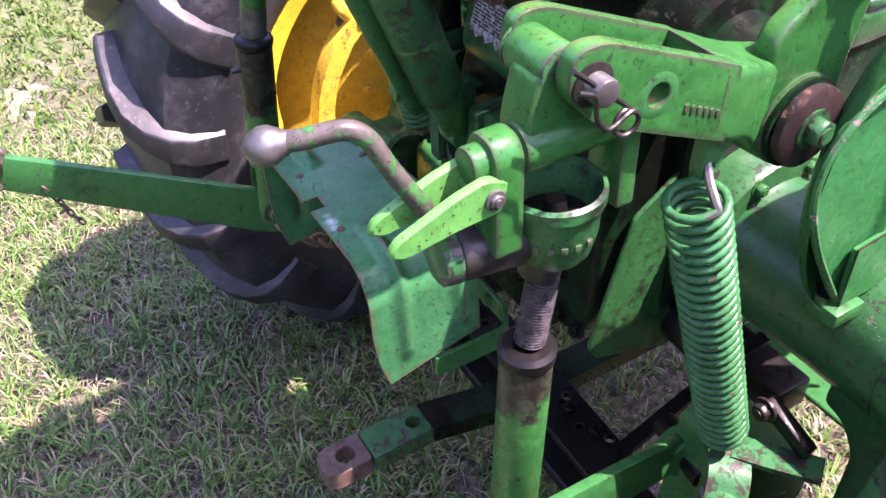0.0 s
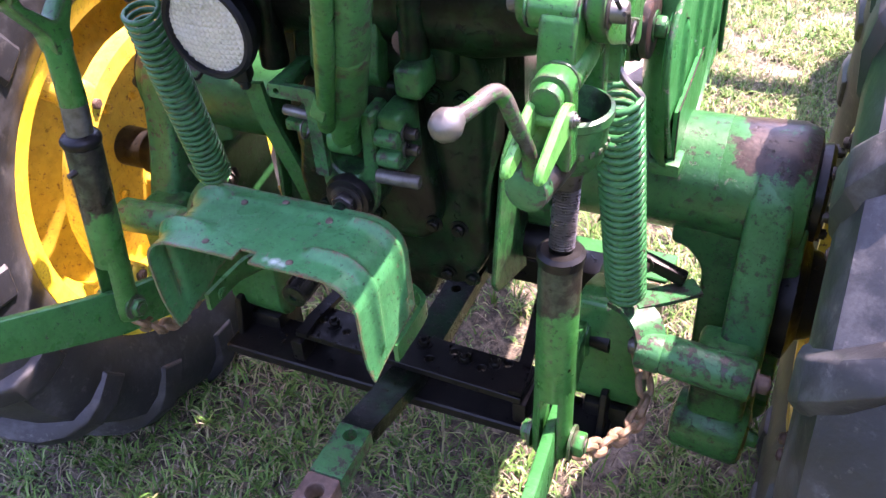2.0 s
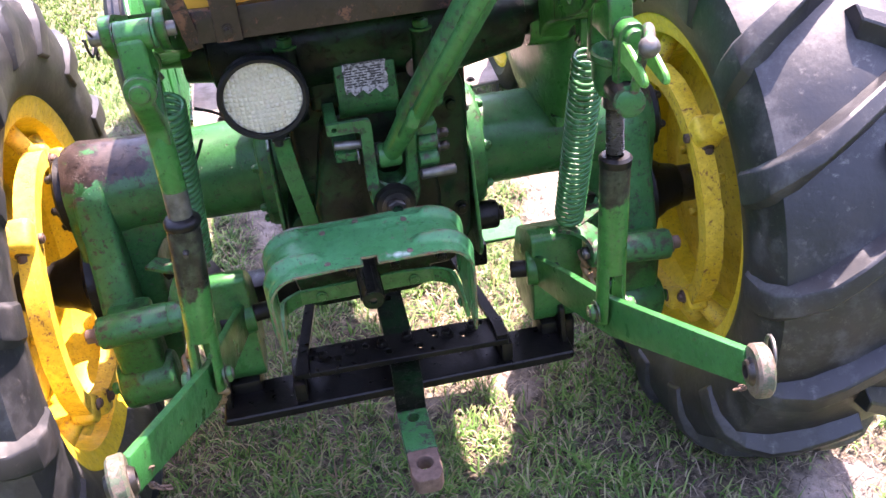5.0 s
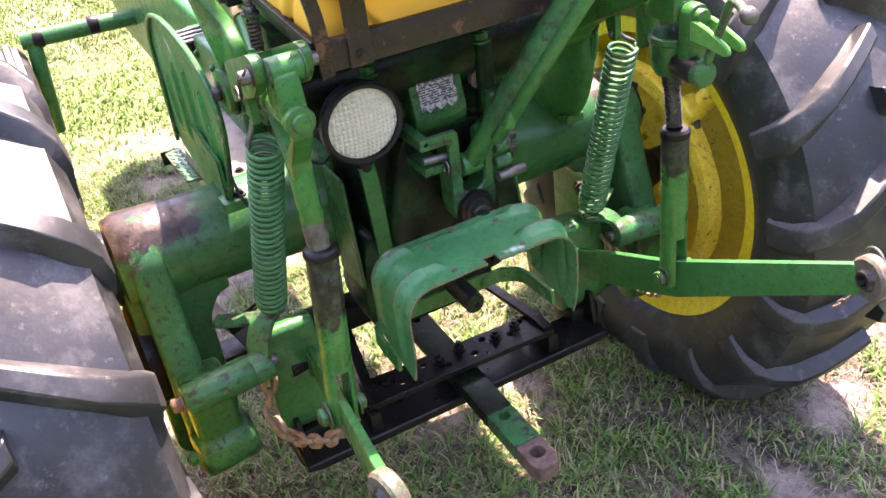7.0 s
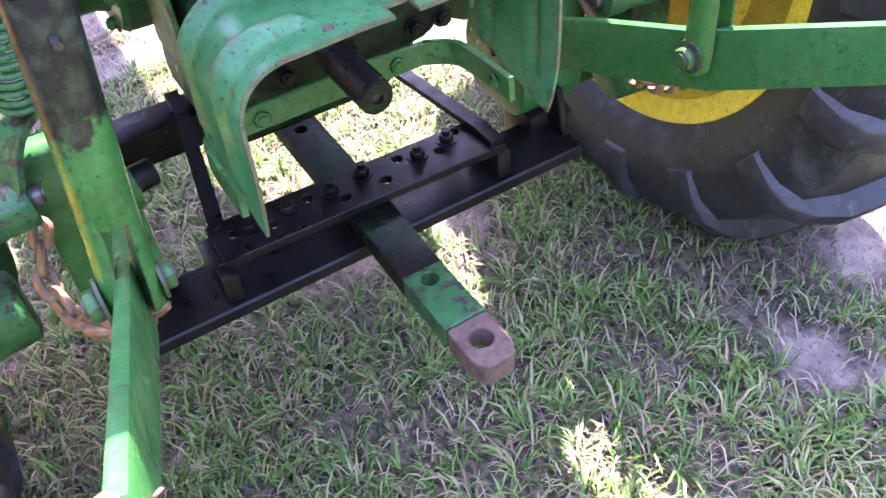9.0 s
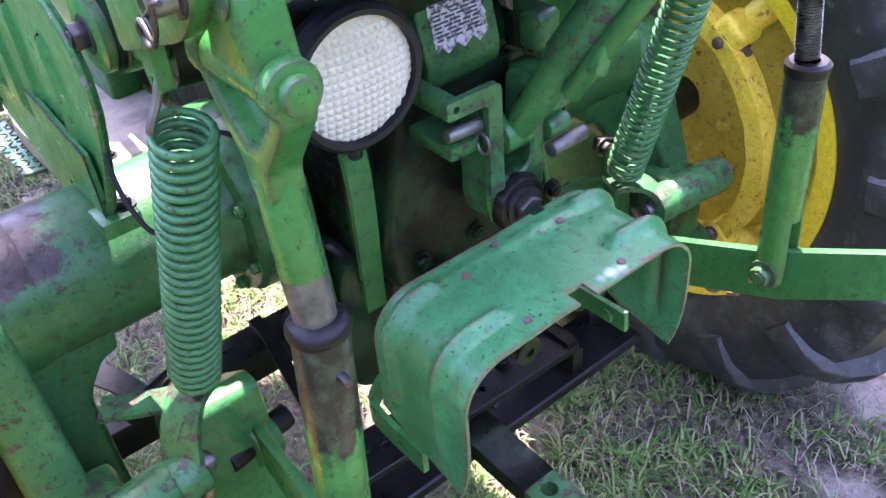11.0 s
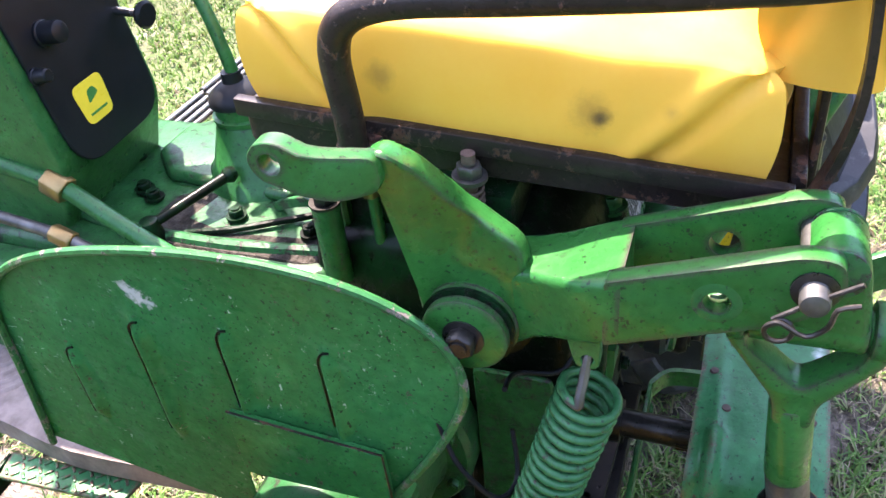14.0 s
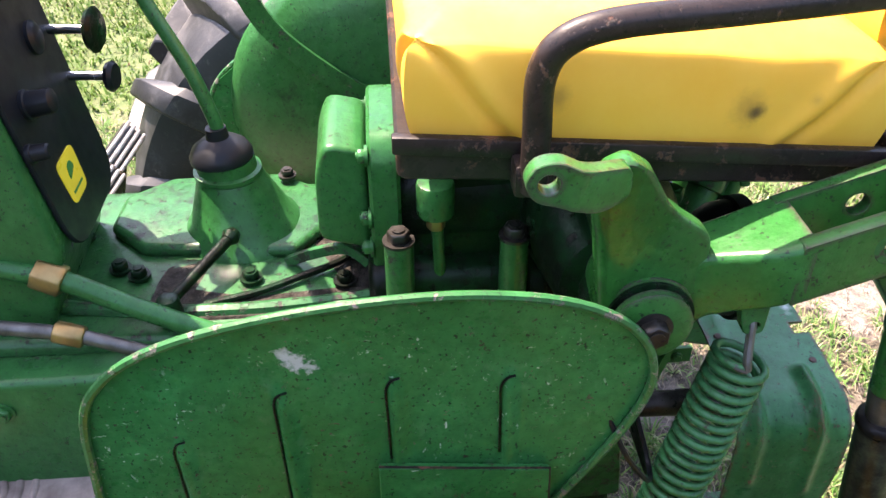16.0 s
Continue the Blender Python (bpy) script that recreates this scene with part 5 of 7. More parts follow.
# catch that holds the crank
for sgn in (-1, 1):
    cheek = rounded([(-0.770, 1.150), (-0.790, 1.158), (-0.815, 1.152), (-0.862, 1.134), (-0.868, 1.122), (-0.856, 1.116), (-0.812, 1.122), (-0.776, 1.124)], 0.006, 3)
    part("catch_cheek", slab(cheek, "x", 0.362 + sgn * 0.015 - 0.0042, 0.362 + sgn * 0.015 + 0.0042, w=0.0025), GREEN_FRESH, R, "fresh bright green crank catch")
part("catch_bar", rod((0.347, -0.786, 1.138), (0.377, -0.786, 1.138), 0.0085, n=18, w=0.002), GREEN_FRESH, R)
bolt(R, (0.3825, -0.784, 1.139), (1, 0, 0), 0.006, 0.004, STEEL)
crank = part("crank_handle", tube([(0.353, -0.812, 1.092), (0.354, -0.822, 1.125), (0.350, -0.846, 1.170), (0.346, -0.858, 1.196), (0.342, -0.872, 1.206), (0.334, -0.895, 1.204), (0.328, -0.908, 1.202)], 0.0072, 14, 6), HANDLE, R, "cranked handle with green paint worn to bare steel")
part("knob", lathe([(-0.0145, 0), (-0.0135, 0.005), (-0.009, 0.0105), (-0.002, 0.0135), (0.004, 0.0132), (0.010, 0.010), (0.015, 0.0075), (0.018, 0.0068)], (0.3235, -0.919, 1.2010), (0.3, 0.95, 0.08), 28), STEEL, crank, "polished steel ball knob")
screw = []
for k in range(24):
    z = 0.078 * k / 24
    screw += [(z, 0.0142), (z + 0.0008, 0.0142), (z + 0.0016, 0.0112), (z + 0.0024, 0.0112)]
part("screw", lathe(screw, (0.360, -0.734, 0.955), (0.02, 0.15, 1), 24), SCREW, R, "oily threaded screw", 70)
part("screw_neck", rod((0.359, -0.728, 1.028), (0.361, -0.722, 1.05), 0.0175, n=22), DARKSTEEL, R)
part("collar", lathe([(0, 0.022), (0, 0.0255), (0.012, 0.0265), (0.016, 0.022), (0.016, 0.013)], (0.360, -0.737, 0.936), (0.02, 0.02, 1), 28), GREASE, R, "oily black collar")
lower_clevis(R, (0.360, 0.357), (-0.737, -0.748), 0.936, 0.656, 0.0242, TUBE_RIGHT)
bolt(R, (0.331, -0.748, 0.656), (-1, 0, 0), 0.015, 0.012, GREEN_BRIGHT)
bolt(R, (0.384, -0.748, 0.656), (1, 0, 0), 0.017, 0.016, GREEN_BRIGHT)


def lower_link(s, line, label):
    """line: front pin, lift bolt and ball, as (x, y, z)."""
    a, b, c = (Vector(p) for p in line)
    rows = [(a, 0.032), (a.lerp(b, 0.5), 0.038), (b, 0.038), (b.lerp(c, 0.55), 0.031), (c.lerp(b, 0.045), 0.026)]
    bm = bmesh.new()
    rings = []
    for k, (p, hh) in enumerate(rows):
        way = ((rows[min(k + 1, 4)][0]) - (rows[max(k - 1, 0)][0])).normalized()
        up = (Vector((0, 0, 1)) - way * way.z).normalized()
        side = way.cross(up).normalized()
        rings.append([bm.verts.new(p + up * hh * u + side * 0.0072 * v) for u, v in ((1, 1), (1, -1), (-1, -1), (-1, 1))])
    for p, q in zip(rings, rings[1:]):
        for j in range(4):
            bm.faces.new((p[j], p[(j + 1) % 4], q[(j + 1) % 4], q[j]))
    bm.faces.new(rings[0]), bm.faces.new(rings[-1])
    bmesh.ops.recalc_face_normals(bm, faces=bm.faces)
    bevel(bm, 0.003, 2)
    lk = part("lower_link", bm, GREEN, tractor, label)
    side = Vector((1, -0.18 * s, 0)).normalized()
    eye = lathe([(-0.011, 0.019), (-0.011, 0.032), (-0.007, 0.036), (0.007, 0.036), (0.011, 0.032), (0.011, 0.019)], c, side, 34, closed=True)
    part("ball_socket", eye, LINK_END, lk, "worn bare steel ball socket")
    part("ball", lathe([(-0.018, 0.0095), (-0.018, 0.014), (-0.011, 0.0195), (0, 0.0225), (0.011, 0.0195), (0.018, 0.014), (0.018, 0.0095)], c, side, 30, closed=True), DARKSTEEL, lk, "polished steel ball with a hole")
    part("front_eye", rod(a - side * 0.018, a + side * 0.018, 0.036, n=26, w=0.004), GREEN, lk)
    part("front_pin", rod(a - side * 0.05, a + side * 0.05, 0.018, n=18, w=0.003), GREASE, lk, "dark greasy pin")
    return lk


right_link = lower_link(1, ((0.312, -0.44, 0.540), (0.357, -0.748, 0.642), (0.414, -1.115, 0.822)), "flat green lower hitch link with a steel ball end")
left_link = lower_link(-1, ((-0.285, -0.44, 0.555), (-0.325, -0.746, 0.660), (-0.384, -1.105, 0.846)), "flat green lower hitch link with a steel ball end")
for lk in (right_link, left_link):
    loose(lk, "hitch link", "lower links")
# linch pins hanging on small chains behind the balls
for s, c in ((1, Vector((0.428, -1.085, 0.800))), (-1, Vector((-0.366, -1.045, 0.80)))):
    loose(chain("small_chain", "short rusty chain of a linch pin hanging from the link", [c, c + Vector((s * 0.012, 0.01, -0.03)), c + Vector((s * 0.006, 0.02, -0.055)), c + Vector((s * -0.004, 0.03, -0.07))], tractor, 0.010, RUST, long=0.016, wide=0.010, r=0.0017), "chain", "linch pin chains")
ringc = Vector((0.436, -1.10, 0.834))
loose(part("linch_pin_ring", tube([ringc + Vector((0.006 * math.cos(a), 0.022 * math.cos(a), 0.022 * math.sin(a))) for a in [2 * math.pi * k / 18 for k in range(18)]], 0.0026, 8, 0, closed=True), STEEL, tractor, "steel wire ring of a linch pin"), "ring")
# check chains from the links to the final drives
loose(chain("check_chain", "rusty check chain hanging below the lower link", [(0.352, -0.735, 0.625), (0.385, -0.68, 0.560), (0.42, -0.58, 0.500), (0.43, -0.51, 0.505), (0.405, -0.475, 0.57)], tractor, 0.030, long=0.046, wide=0.030, r=0.0056), "chain", "check chains")
loose(chain("check_chain", "rusty check chain hanging below the lower link", [(-0.315, -0.735, 0.630), (-0.345, -0.66, 0.545), (-0.385, -0.56, 0.495), (-0.40, -0.50, 0.520), (-0.375, -0.475, 0.585)], tractor, 0.030, long=0.046, wide=0.030, r=0.0056), "chain", "check chains")

# ---- power take-off: shaft, shield and its holder ----
PX = -0.041
shaft = part("pto_shaft", rod((PX, -0.50, 0.735), (PX, -0.692, 0.728), 0.0185, n=24, w=0.002), DARKSTEEL, tractor, "dark oily splined power take-off shaft")
for k in range(6):
    a = 2 * math.pi * k / 6
    part("spline", box((PX + 0.018 * math.cos(a), -0.655, 0.7295 + 0.018 * math.sin(a)), (0.006, 0.07, 0.005), (0, -math.degrees(a), 0), 0.001), DARKSTEEL, shaft)
part("shaft_end", lathe([(0, 0.0065), (0.0, 0.016), (0.003, 0.018), (0.004, 0.014), (0.004, 0.0065), (-0.006, 0.005), (-0.006, 0)], (PX, -0.692, 0.728), (0, -1, -0.04), 20), GREEN_DARK, shaft, "dull green end with a centre hole")
part("shaft_seal", lathe([(0, 0), (0, 0.062), (0.018, 0.058), (0.022, 0.03), (0.05, 0.028), (0.05, 0)], (PX, -0.50, 0.735), (0, -1, 0), 30), GREASE, shaft)
house = slab(rounded([(-0.155, 0.585), (0.075, 0.585), (0.10, 0.66), (0.085, 0.80), (-0.155, 0.80), (-0.175, 0.66)], 0.03, 4), "y", -0.50, -0.38, w=0.012, seg=2)
part("pto_housing", house, GREEN_DARK, shaft, "dark green power take-off housing")


def shield_point(u, y):
    """u runs over the hood from the left foot to the right foot, along its bent section."""
    half, r, top, low = 0.160, 0.052, 0.862, 0.682
    straight = top - r - low
    arc = r * math.pi / 2
    flat = 2 * (half - r)
    d = u * (2 * straight + 2 * arc + flat)
    if d < straight:
        x, z = -half, low + d
    elif d < straight + arc:
        a = (d - straight) / r
        x, z = -half + r - r * math.cos(a), top - r + r * math.sin(a)
    elif d < straight + arc + flat:
        x, z = -half + r + d - straight - arc, top
    elif d < straight + 2 * arc + flat:
        a = (d - straight - arc - flat) / r
        x, z = half - r + r * math.sin(a), top - r + r * math.cos(a)
    else:
        x, z = half, top - r - (d - straight - 2 * arc - flat)
    return x, z


bm = bmesh.new()
NU, NY = 110, 48
cols = []
for i in range(NU + 1):
    u = i / NU
    row = []
    for j in range(NY + 1):
        v = j / NY
        x, z = shield_point(u, v)
        foot = max(0.0, 1.0 - min(u, 1 - u) / 0.16)
        back = -0.780 + 0.016 * foot ** 2.2
        front = -0.640 + 0.012 * abs(u - 0.5)
        y = front + (back - front) * v
        # pressed ridges across the hood, stopping short of its middle
        side = (u - 0.5) * 2
        ridge = math.exp(-((y + 0.738) / 0.0085) ** 2) * min(1.0, max(0.0, (abs(side) - 0.22) / 0.03), max(0.0, (0.93 - abs(side)) / 0.04))
        ridge = max(ridge, math.exp(-((y + 0.662) / 0.0085) ** 2) * (0.9 if 0.30 < abs(side) < 0.86 else 0.2))
        nx, nz = (math.copysign(1, side), 0) if abs(x) >= 0.1625 else (x / 0.163 * 0.6, 1)
        dent = 0.0016 * noise.noise(Vector((x * 14, y * 14, z * 14)))
        row.append(bm.verts.new((PX + x + nx * 0.0125 * ridge, y, z + nz * (0.0125 * ridge + dent) - 0.035 * (y + 0.70) * 0.3 + 0.03 * foot * (1 - v))))
    cols.append(row)
for i in range(NU):
    for j in range(NY):
        if abs((i + 0.5) / NU - 0.497) < 0.017 and j >= NY - 7:
            continue
        bm.faces.new((cols[i][j], cols[i + 1][j], cols[i + 1][j + 1], cols[i][j + 1]))
bmesh.ops.recalc_face_normals(bm, faces=bm.faces)
bmesh.ops.solidify(bm, geom=list(bm.faces), thickness=0.0035)
shield = part("pto_shield", bm, GREEN_TEAL, tractor, "faded green sheet metal hood over the power take-off", 50)
for x, y in ((-0.105, -0.762), (0.022, -0.764), (0.027, -0.672), (-0.105, -0.672), (-0.05, -0.655)):
    part("rivet", lathe([(0, 0.0055), (0.0025, 0.0045), (0.0035, 0)], (x, y, 0.862), (0, 0, 1), 14), RUST, shield, "small rusty rivet")
# strap that carries the hood
part("shield_strap", slab(rounded([(PX - 0.125, 0.655), (PX + 0.125, 0.655), (PX + 0.125, 0.685), (PX + 0.05, 0.690), (PX - 0.125, 0.685)], 0.004, 2), "y", -0.575, -0.568, w=0.0015), GREEN, shield, "flat green strap")
for sgn in (-1, 1):
    part("strap_arm", bevel(tube([(PX + sgn * 0.122, -0.571, 0.670), (PX + sgn * 0.150, -0.59, 0.670), (PX + sgn * 0.157, -0.62, 0.672), (PX + sgn * 0.158, -0.70, 0.675)], 0.01, steps=4, flat=(0.0035, 0.015)), 0.001, 1), GREEN, shield)
    bolt(shield, (PX + sgn * 0.085, -0.576, 0.670), (0, -1, 0), 0.011, 0.003, GREEN, False)
    bolt(shield, (PX + sgn * 0.152, -0.675, 0.675), (-sgn, 0, 0), 0.010, 0.004, GREEN, False)

# ---- drawbar and its support ----
bar_rows = [(-0.837, 0.416), (-0.66, 0.416), (-0.625, 0.411), (-0.585, 0.396), (-0.55, 0.392), (0.10, 0.392)]
outline_top = rounded([(0.016 - 0.030, 0.10), (0.016 + 0.030, 0.10), (0.014 + 0.030, -0.50), (0.004 + 0.029, -0.62), (0.0 + 0.0285, -0.6655), (-0.0285, -0.6655), (0.004 - 0.029, -0.62), (0.014 - 0.030, -0.50)], 0.002, 2)
bm = slab(outline_top, "z", -0.016, 0.016, [(0.012, -0.275, 0.010)], w=0.002)
ys = [r[0] for r in bar_rows]
bmesh.ops.subdivide_edges(bm, edges=[e for e in bm.edges if abs(e.verts[0].co.y - e.verts[1].co.y) > 0.2], cuts=12, use_grid_fill=False)
for v in bm.verts:
    v.co.z += float(np.interp(v.co.y, ys, [r[1] for r in bar_rows]))
drawbar = part("drawbar", bm, GREEN_DARK, tractor, "greasy flat steel drawbar with green paint near its end")
tip = slab(rounded([(0.0285, -0.768), (0.0285, -0.824), (0.019, -0.8415), (-0.019, -0.8415), (-0.0285, -0.824), (-0.0285, -0.768)], 0.006, 2), "z", 0.3990, 0.4335, [(0.0, -0.800, 0.0150)], w=0.003)
part("bare_tip", tip, RUST, drawbar, "bare brown rusted tip round the pin hole")
mid = slab(rounded([(0.0282, -0.665), (0.0285, -0.766), (-0.0285, -0.766), (-0.0282, -0.665)], 0.001, 1), "z", 0.3992, 0.4330, [(0.0, -0.685, 0.0118)], w=0.002)
part("painted_end", mid, GREEN_WORN, drawbar, "scuffed green painted end")
lowbar = rounded([(-0.365, 0.355), (-0.335, 0.349), (0.345, 0.349), (0.372, 0.355), (0.372, 0.371), (-0.365, 0.371)], 0.004, 2)
support = part("drawbar_support", slab(lowbar, "y", -0.530, -0.425, w=0.003), GREASE, tractor, "black greasy drawbar support frame")
holes = [(-0.175, -0.46, 0.008), (-0.12, -0.475, 0.008), (-0.06, -0.455, 0.008), (0.05, -0.485, 0.008), (0.085, -0.455, 0.008), (0.145, -0.475, 0.008), (0.185, -0.45, 0.008), (-0.015, -0.485, 0.008)]
part("upper_strip", slab(rounded([(-0.213, -0.505), (0.232, -0.520), (0.236, -0.440), (-0.20, -0.425)], 0.004, 2), "z", 0.418, 0.432, holes, w=0.002), GREASE, support, "perforated black strip")
for x, y in ((-0.150, -0.465), (-0.092, -0.463), (-0.026, -0.464), (0.112, -0.468), (0.165, -0.462), (0.028, -0.455)):
    bolt(support, (x, y, 0.433), (0, 0, 1), 0.011, 0.011, GREASE)
    part("bolt_tip", rod((x, y, 0.444), (x, y, 0.452), 0.006, n=10), GREASE, support)
for x in (-0.205, 0.228):
    part("spacer", span((x - 0.012, -0.52, 0.371), (x + 0.012, -0.43, 0.418), 0.003), GREASE, support)
for x0, x1 in ((-0.192, -0.135), (0.219, 0.172)):
    part("hanger_bar", bevel(tube([(x0, -0.515, 0.436), (x0, -0.47, 0.438), (x1, -0.16, 0.450), (x1, -0.12, 0.450)], 0.01, steps=0, flat=(0.011, 0.005)), 0.001, 1), GREASE, support, "flat black hanger bar")
for x in (-0.352, 0.360):
    part("end_hanger", slab(rounded([(-0.50, 0.355), (-0.45, 0.355), (-0.43, 0.45), (-0.48, 0.45)], 0.006, 2), "x", x - 0.006, x + 0.006, w=0.002), GREASE, support)
part("cross_member", span((-0.50, -0.19, 0.385), (0.27, -0.118, 0.445), 0.006), GREASE, tractor, "black greasy cross member under the axle")
part("step_plate", slab(rounded([(0.10, -0.115), (0.385, -0.115), (0.392, -0.092), (0.375, -0.082), (0.392, -0.07), (0.392, -0.03), (0.10, -0.03)], 0.003, 2), "z", 0.392, 0.402, w=0.002), GREEN, tractor, "flat green plate with a notched end under the axle")
strip = part("valve_lever_strip", slab(rounded([(-0.382, 0.615), (-0.394, 0.615), (-0.390, 0.84), (-0.372, 0.99), (-0.352, 1.02), (-0.352, 0.84)], 0.008, 3), "x", 0.178, 0.190, w=0.003), GREEN, tractor, "upright green bar beside the case")
bolt(strip, (0.191, -0.361, 0.892), (1, 0, 0), 0.011, 0.018, STEEL)
part("angled_arm", bevel(tube([(0.120, -0.420, 0.815), (0.150, -0.410, 0.838), (0.180, -0.395, 0.870), (0.186, -0.385, 0.905), (0.184, -0.375, 0.985)], 0.01, steps=4, flat=(0.006, 0.012)), 0.001, 1), GREEN_GRIMY, strip, "bent green lever")
cylinder = part("dark_cylinder", rod((0.165, -0.36, 0.642), (0.258, -0.36, 0.638), 0.030, n=24, w=0.006), GREASE, tractor, "black oily cylinder at the case")
part("cylinder_nose", rod((0.256, -0.36, 0.638), (0.270, -0.36, 0.638), 0.016, n=20, w=0.003), GREASE, cylinder)
part("stay_rod", rod((-0.44, 0.0, 0.462), (-0.377, 0.005, 0.454), 0.016, n=16, w=0.003), DARKSTEEL, tractor, "short dark stay rod")
part("stay_plate", bevel(tube([(-0.405, -0.10, 0.53), (-0.395, -0.13, 0.515), (-0.370, -0.16, 0.495), (-0.350, -0.19, 0.46)], 0.01, steps=3, flat=(0.018, 0.004)), 0.001, 1), STEEL, tractor, "pale bent metal strap")
for x0, x1, pts in ((0.185, 0.192, [(-0.392, 0.905), (-0.462, 0.858), (-0.515, 0.665), (-0.500, 0.640), (-0.370, 0.592)]), (-0.174, -0.167, [(-0.490, 0.930), (-0.510, 0.708), (-0.400, 0.700), (-0.400, 0.930)])):
    part("guard_plate", slab(rounded(pts, 0.008, 3), "x", x0, x1, w=0.002), GREEN_GRIMY, tractor, "thin green guard plate beside the housing")

# ---- work lamp ----
LC = Vector((-0.155, -0.600, 1.076))
LW = Vector((-0.02, -1, -0.02)).normalized()
lamp = part("work_lamp", lathe([(-0.085, 0.0), (-0.084, 0.022), (-0.07, 0.05), (-0.035, 0.074), (0.0, 0.080), (0.004, 0.074), (-0.03, 0.068), (-0.066, 0.045), (-0.078, 0.0)], LC, LW, 44), BLACK, tractor, "round black work lamp with a ribbed glass lens")
part("reflector", lathe([(-0.070, 0.0), (-0.062, 0.035), (-0.03, 0.062), (-0.002, 0.071), (-0.004, 0.073), (-0.034, 0.066), (-0.068, 0.038), (-0.076, 0.0)], LC, LW, 40, closed=False), REFLECTOR, lamp, "silvered reflector bowl")
part("bezel", lathe([(-0.012, 0.074), (-0.012, 0.083), (0.006, 0.0845), (0.012, 0.079), (0.011, 0.0725), (0.003, 0.0715)], LC, LW, 48, closed=True), BLACK, lamp, "black rubber bezel")
bm = bmesh.new()
m = Matrix.Translation(LC) @ frame_of(LW)
N = 160
gridv = {}
for layer in (0, 1):
    for i in range(N + 1):
        for j in range(N + 1):
            x, y = (i / N - 0.5) * 0.147, (j / N - 0.5) * 0.147
            rr = math.hypot(x, y)
            if rr <= 0.0735:
                dome = 0.012 * (1 - (rr / 0.0735) ** 2)
                z = dome + (0.0030 * (1 - (2 * (x / 0.0092 % 1.0) - 1) ** 2) * (1 - (2 * (y / 0.0092 % 1.0) - 1) ** 2) if layer == 0 else -0.003)
                gridv[layer, i, j] = bm.verts.new(m @ Vector((x, y, z)))
for layer in (0, 1):
    for i in range(N):
        for j in range(N):
            q = [gridv.get((layer, a, b)) for a, b in ((i, j), (i + 1, j), (i + 1, j + 1), (i, j + 1))]
            if all(q):
                bm.faces.new(q if layer == 0 else q[::-1])
part("lens", bm, LENS, lamp, "clear ribbed glass lens", 60)
part("lamp_knuckle", box(LC + Vector((0.01, 0.045, -0.095)), (0.03, 0.03, 0.028), (0, 0, 10), 0.006), BLACK, lamp)
bolt(lamp, LC + Vector((0.01, 0.045, -0.110)), (0, 0, -1), 0.010, 0.014, BLACK)
part("lamp_post", bevel(tube([LC + Vector((0.012, 0.05, -0.10)), LC + Vector((0.018, 0.055, -0.16)), LC + Vector((0.035, 0.09, -0.30)), LC + Vector((0.04, 0.10, -0.36))], 0.01, steps=4, flat=(0.014, 0.004)), 0.001, 1), GREEN, lamp, "flat green lamp stay")
for o in (lamp, *lamp.children_recursive):
    if o.name.split(".")[0] != "lamp_post":
        o.data.transform(Matrix.Translation(LC) @ Matrix.Scale(0.82, 4) @ Matrix.Translation(-LC))
part("lamp_cable", tube([LC + Vector((-0.02, 0.07, -0.05)), LC + Vector((-0.05, 0.09, -0.09)), LC + Vector((-0.08, 0.13, -0.075)), (-0.275, -0.47, 1.02)], 0.0028, 8, 8), BLACK, lamp, "thin black cable")
part("loose_cable", tube([(-0.335, -0.425, 1.03), (-0.345, -0.445, 0.985), (-0.335, -0.475, 0.935), (-0.300, -0.485, 0.925), (-0.275, -0.475, 0.965)], 0.0028, 8, 8), BLACK, tractor, "loose black cable with taped end")

for ob, cat in ((shield, "shield"), (drawbar, "drawbar"), (support, "drawbar frame"), (lamp, "work lamp"), (link, "top link")):
    loose(ob, cat)


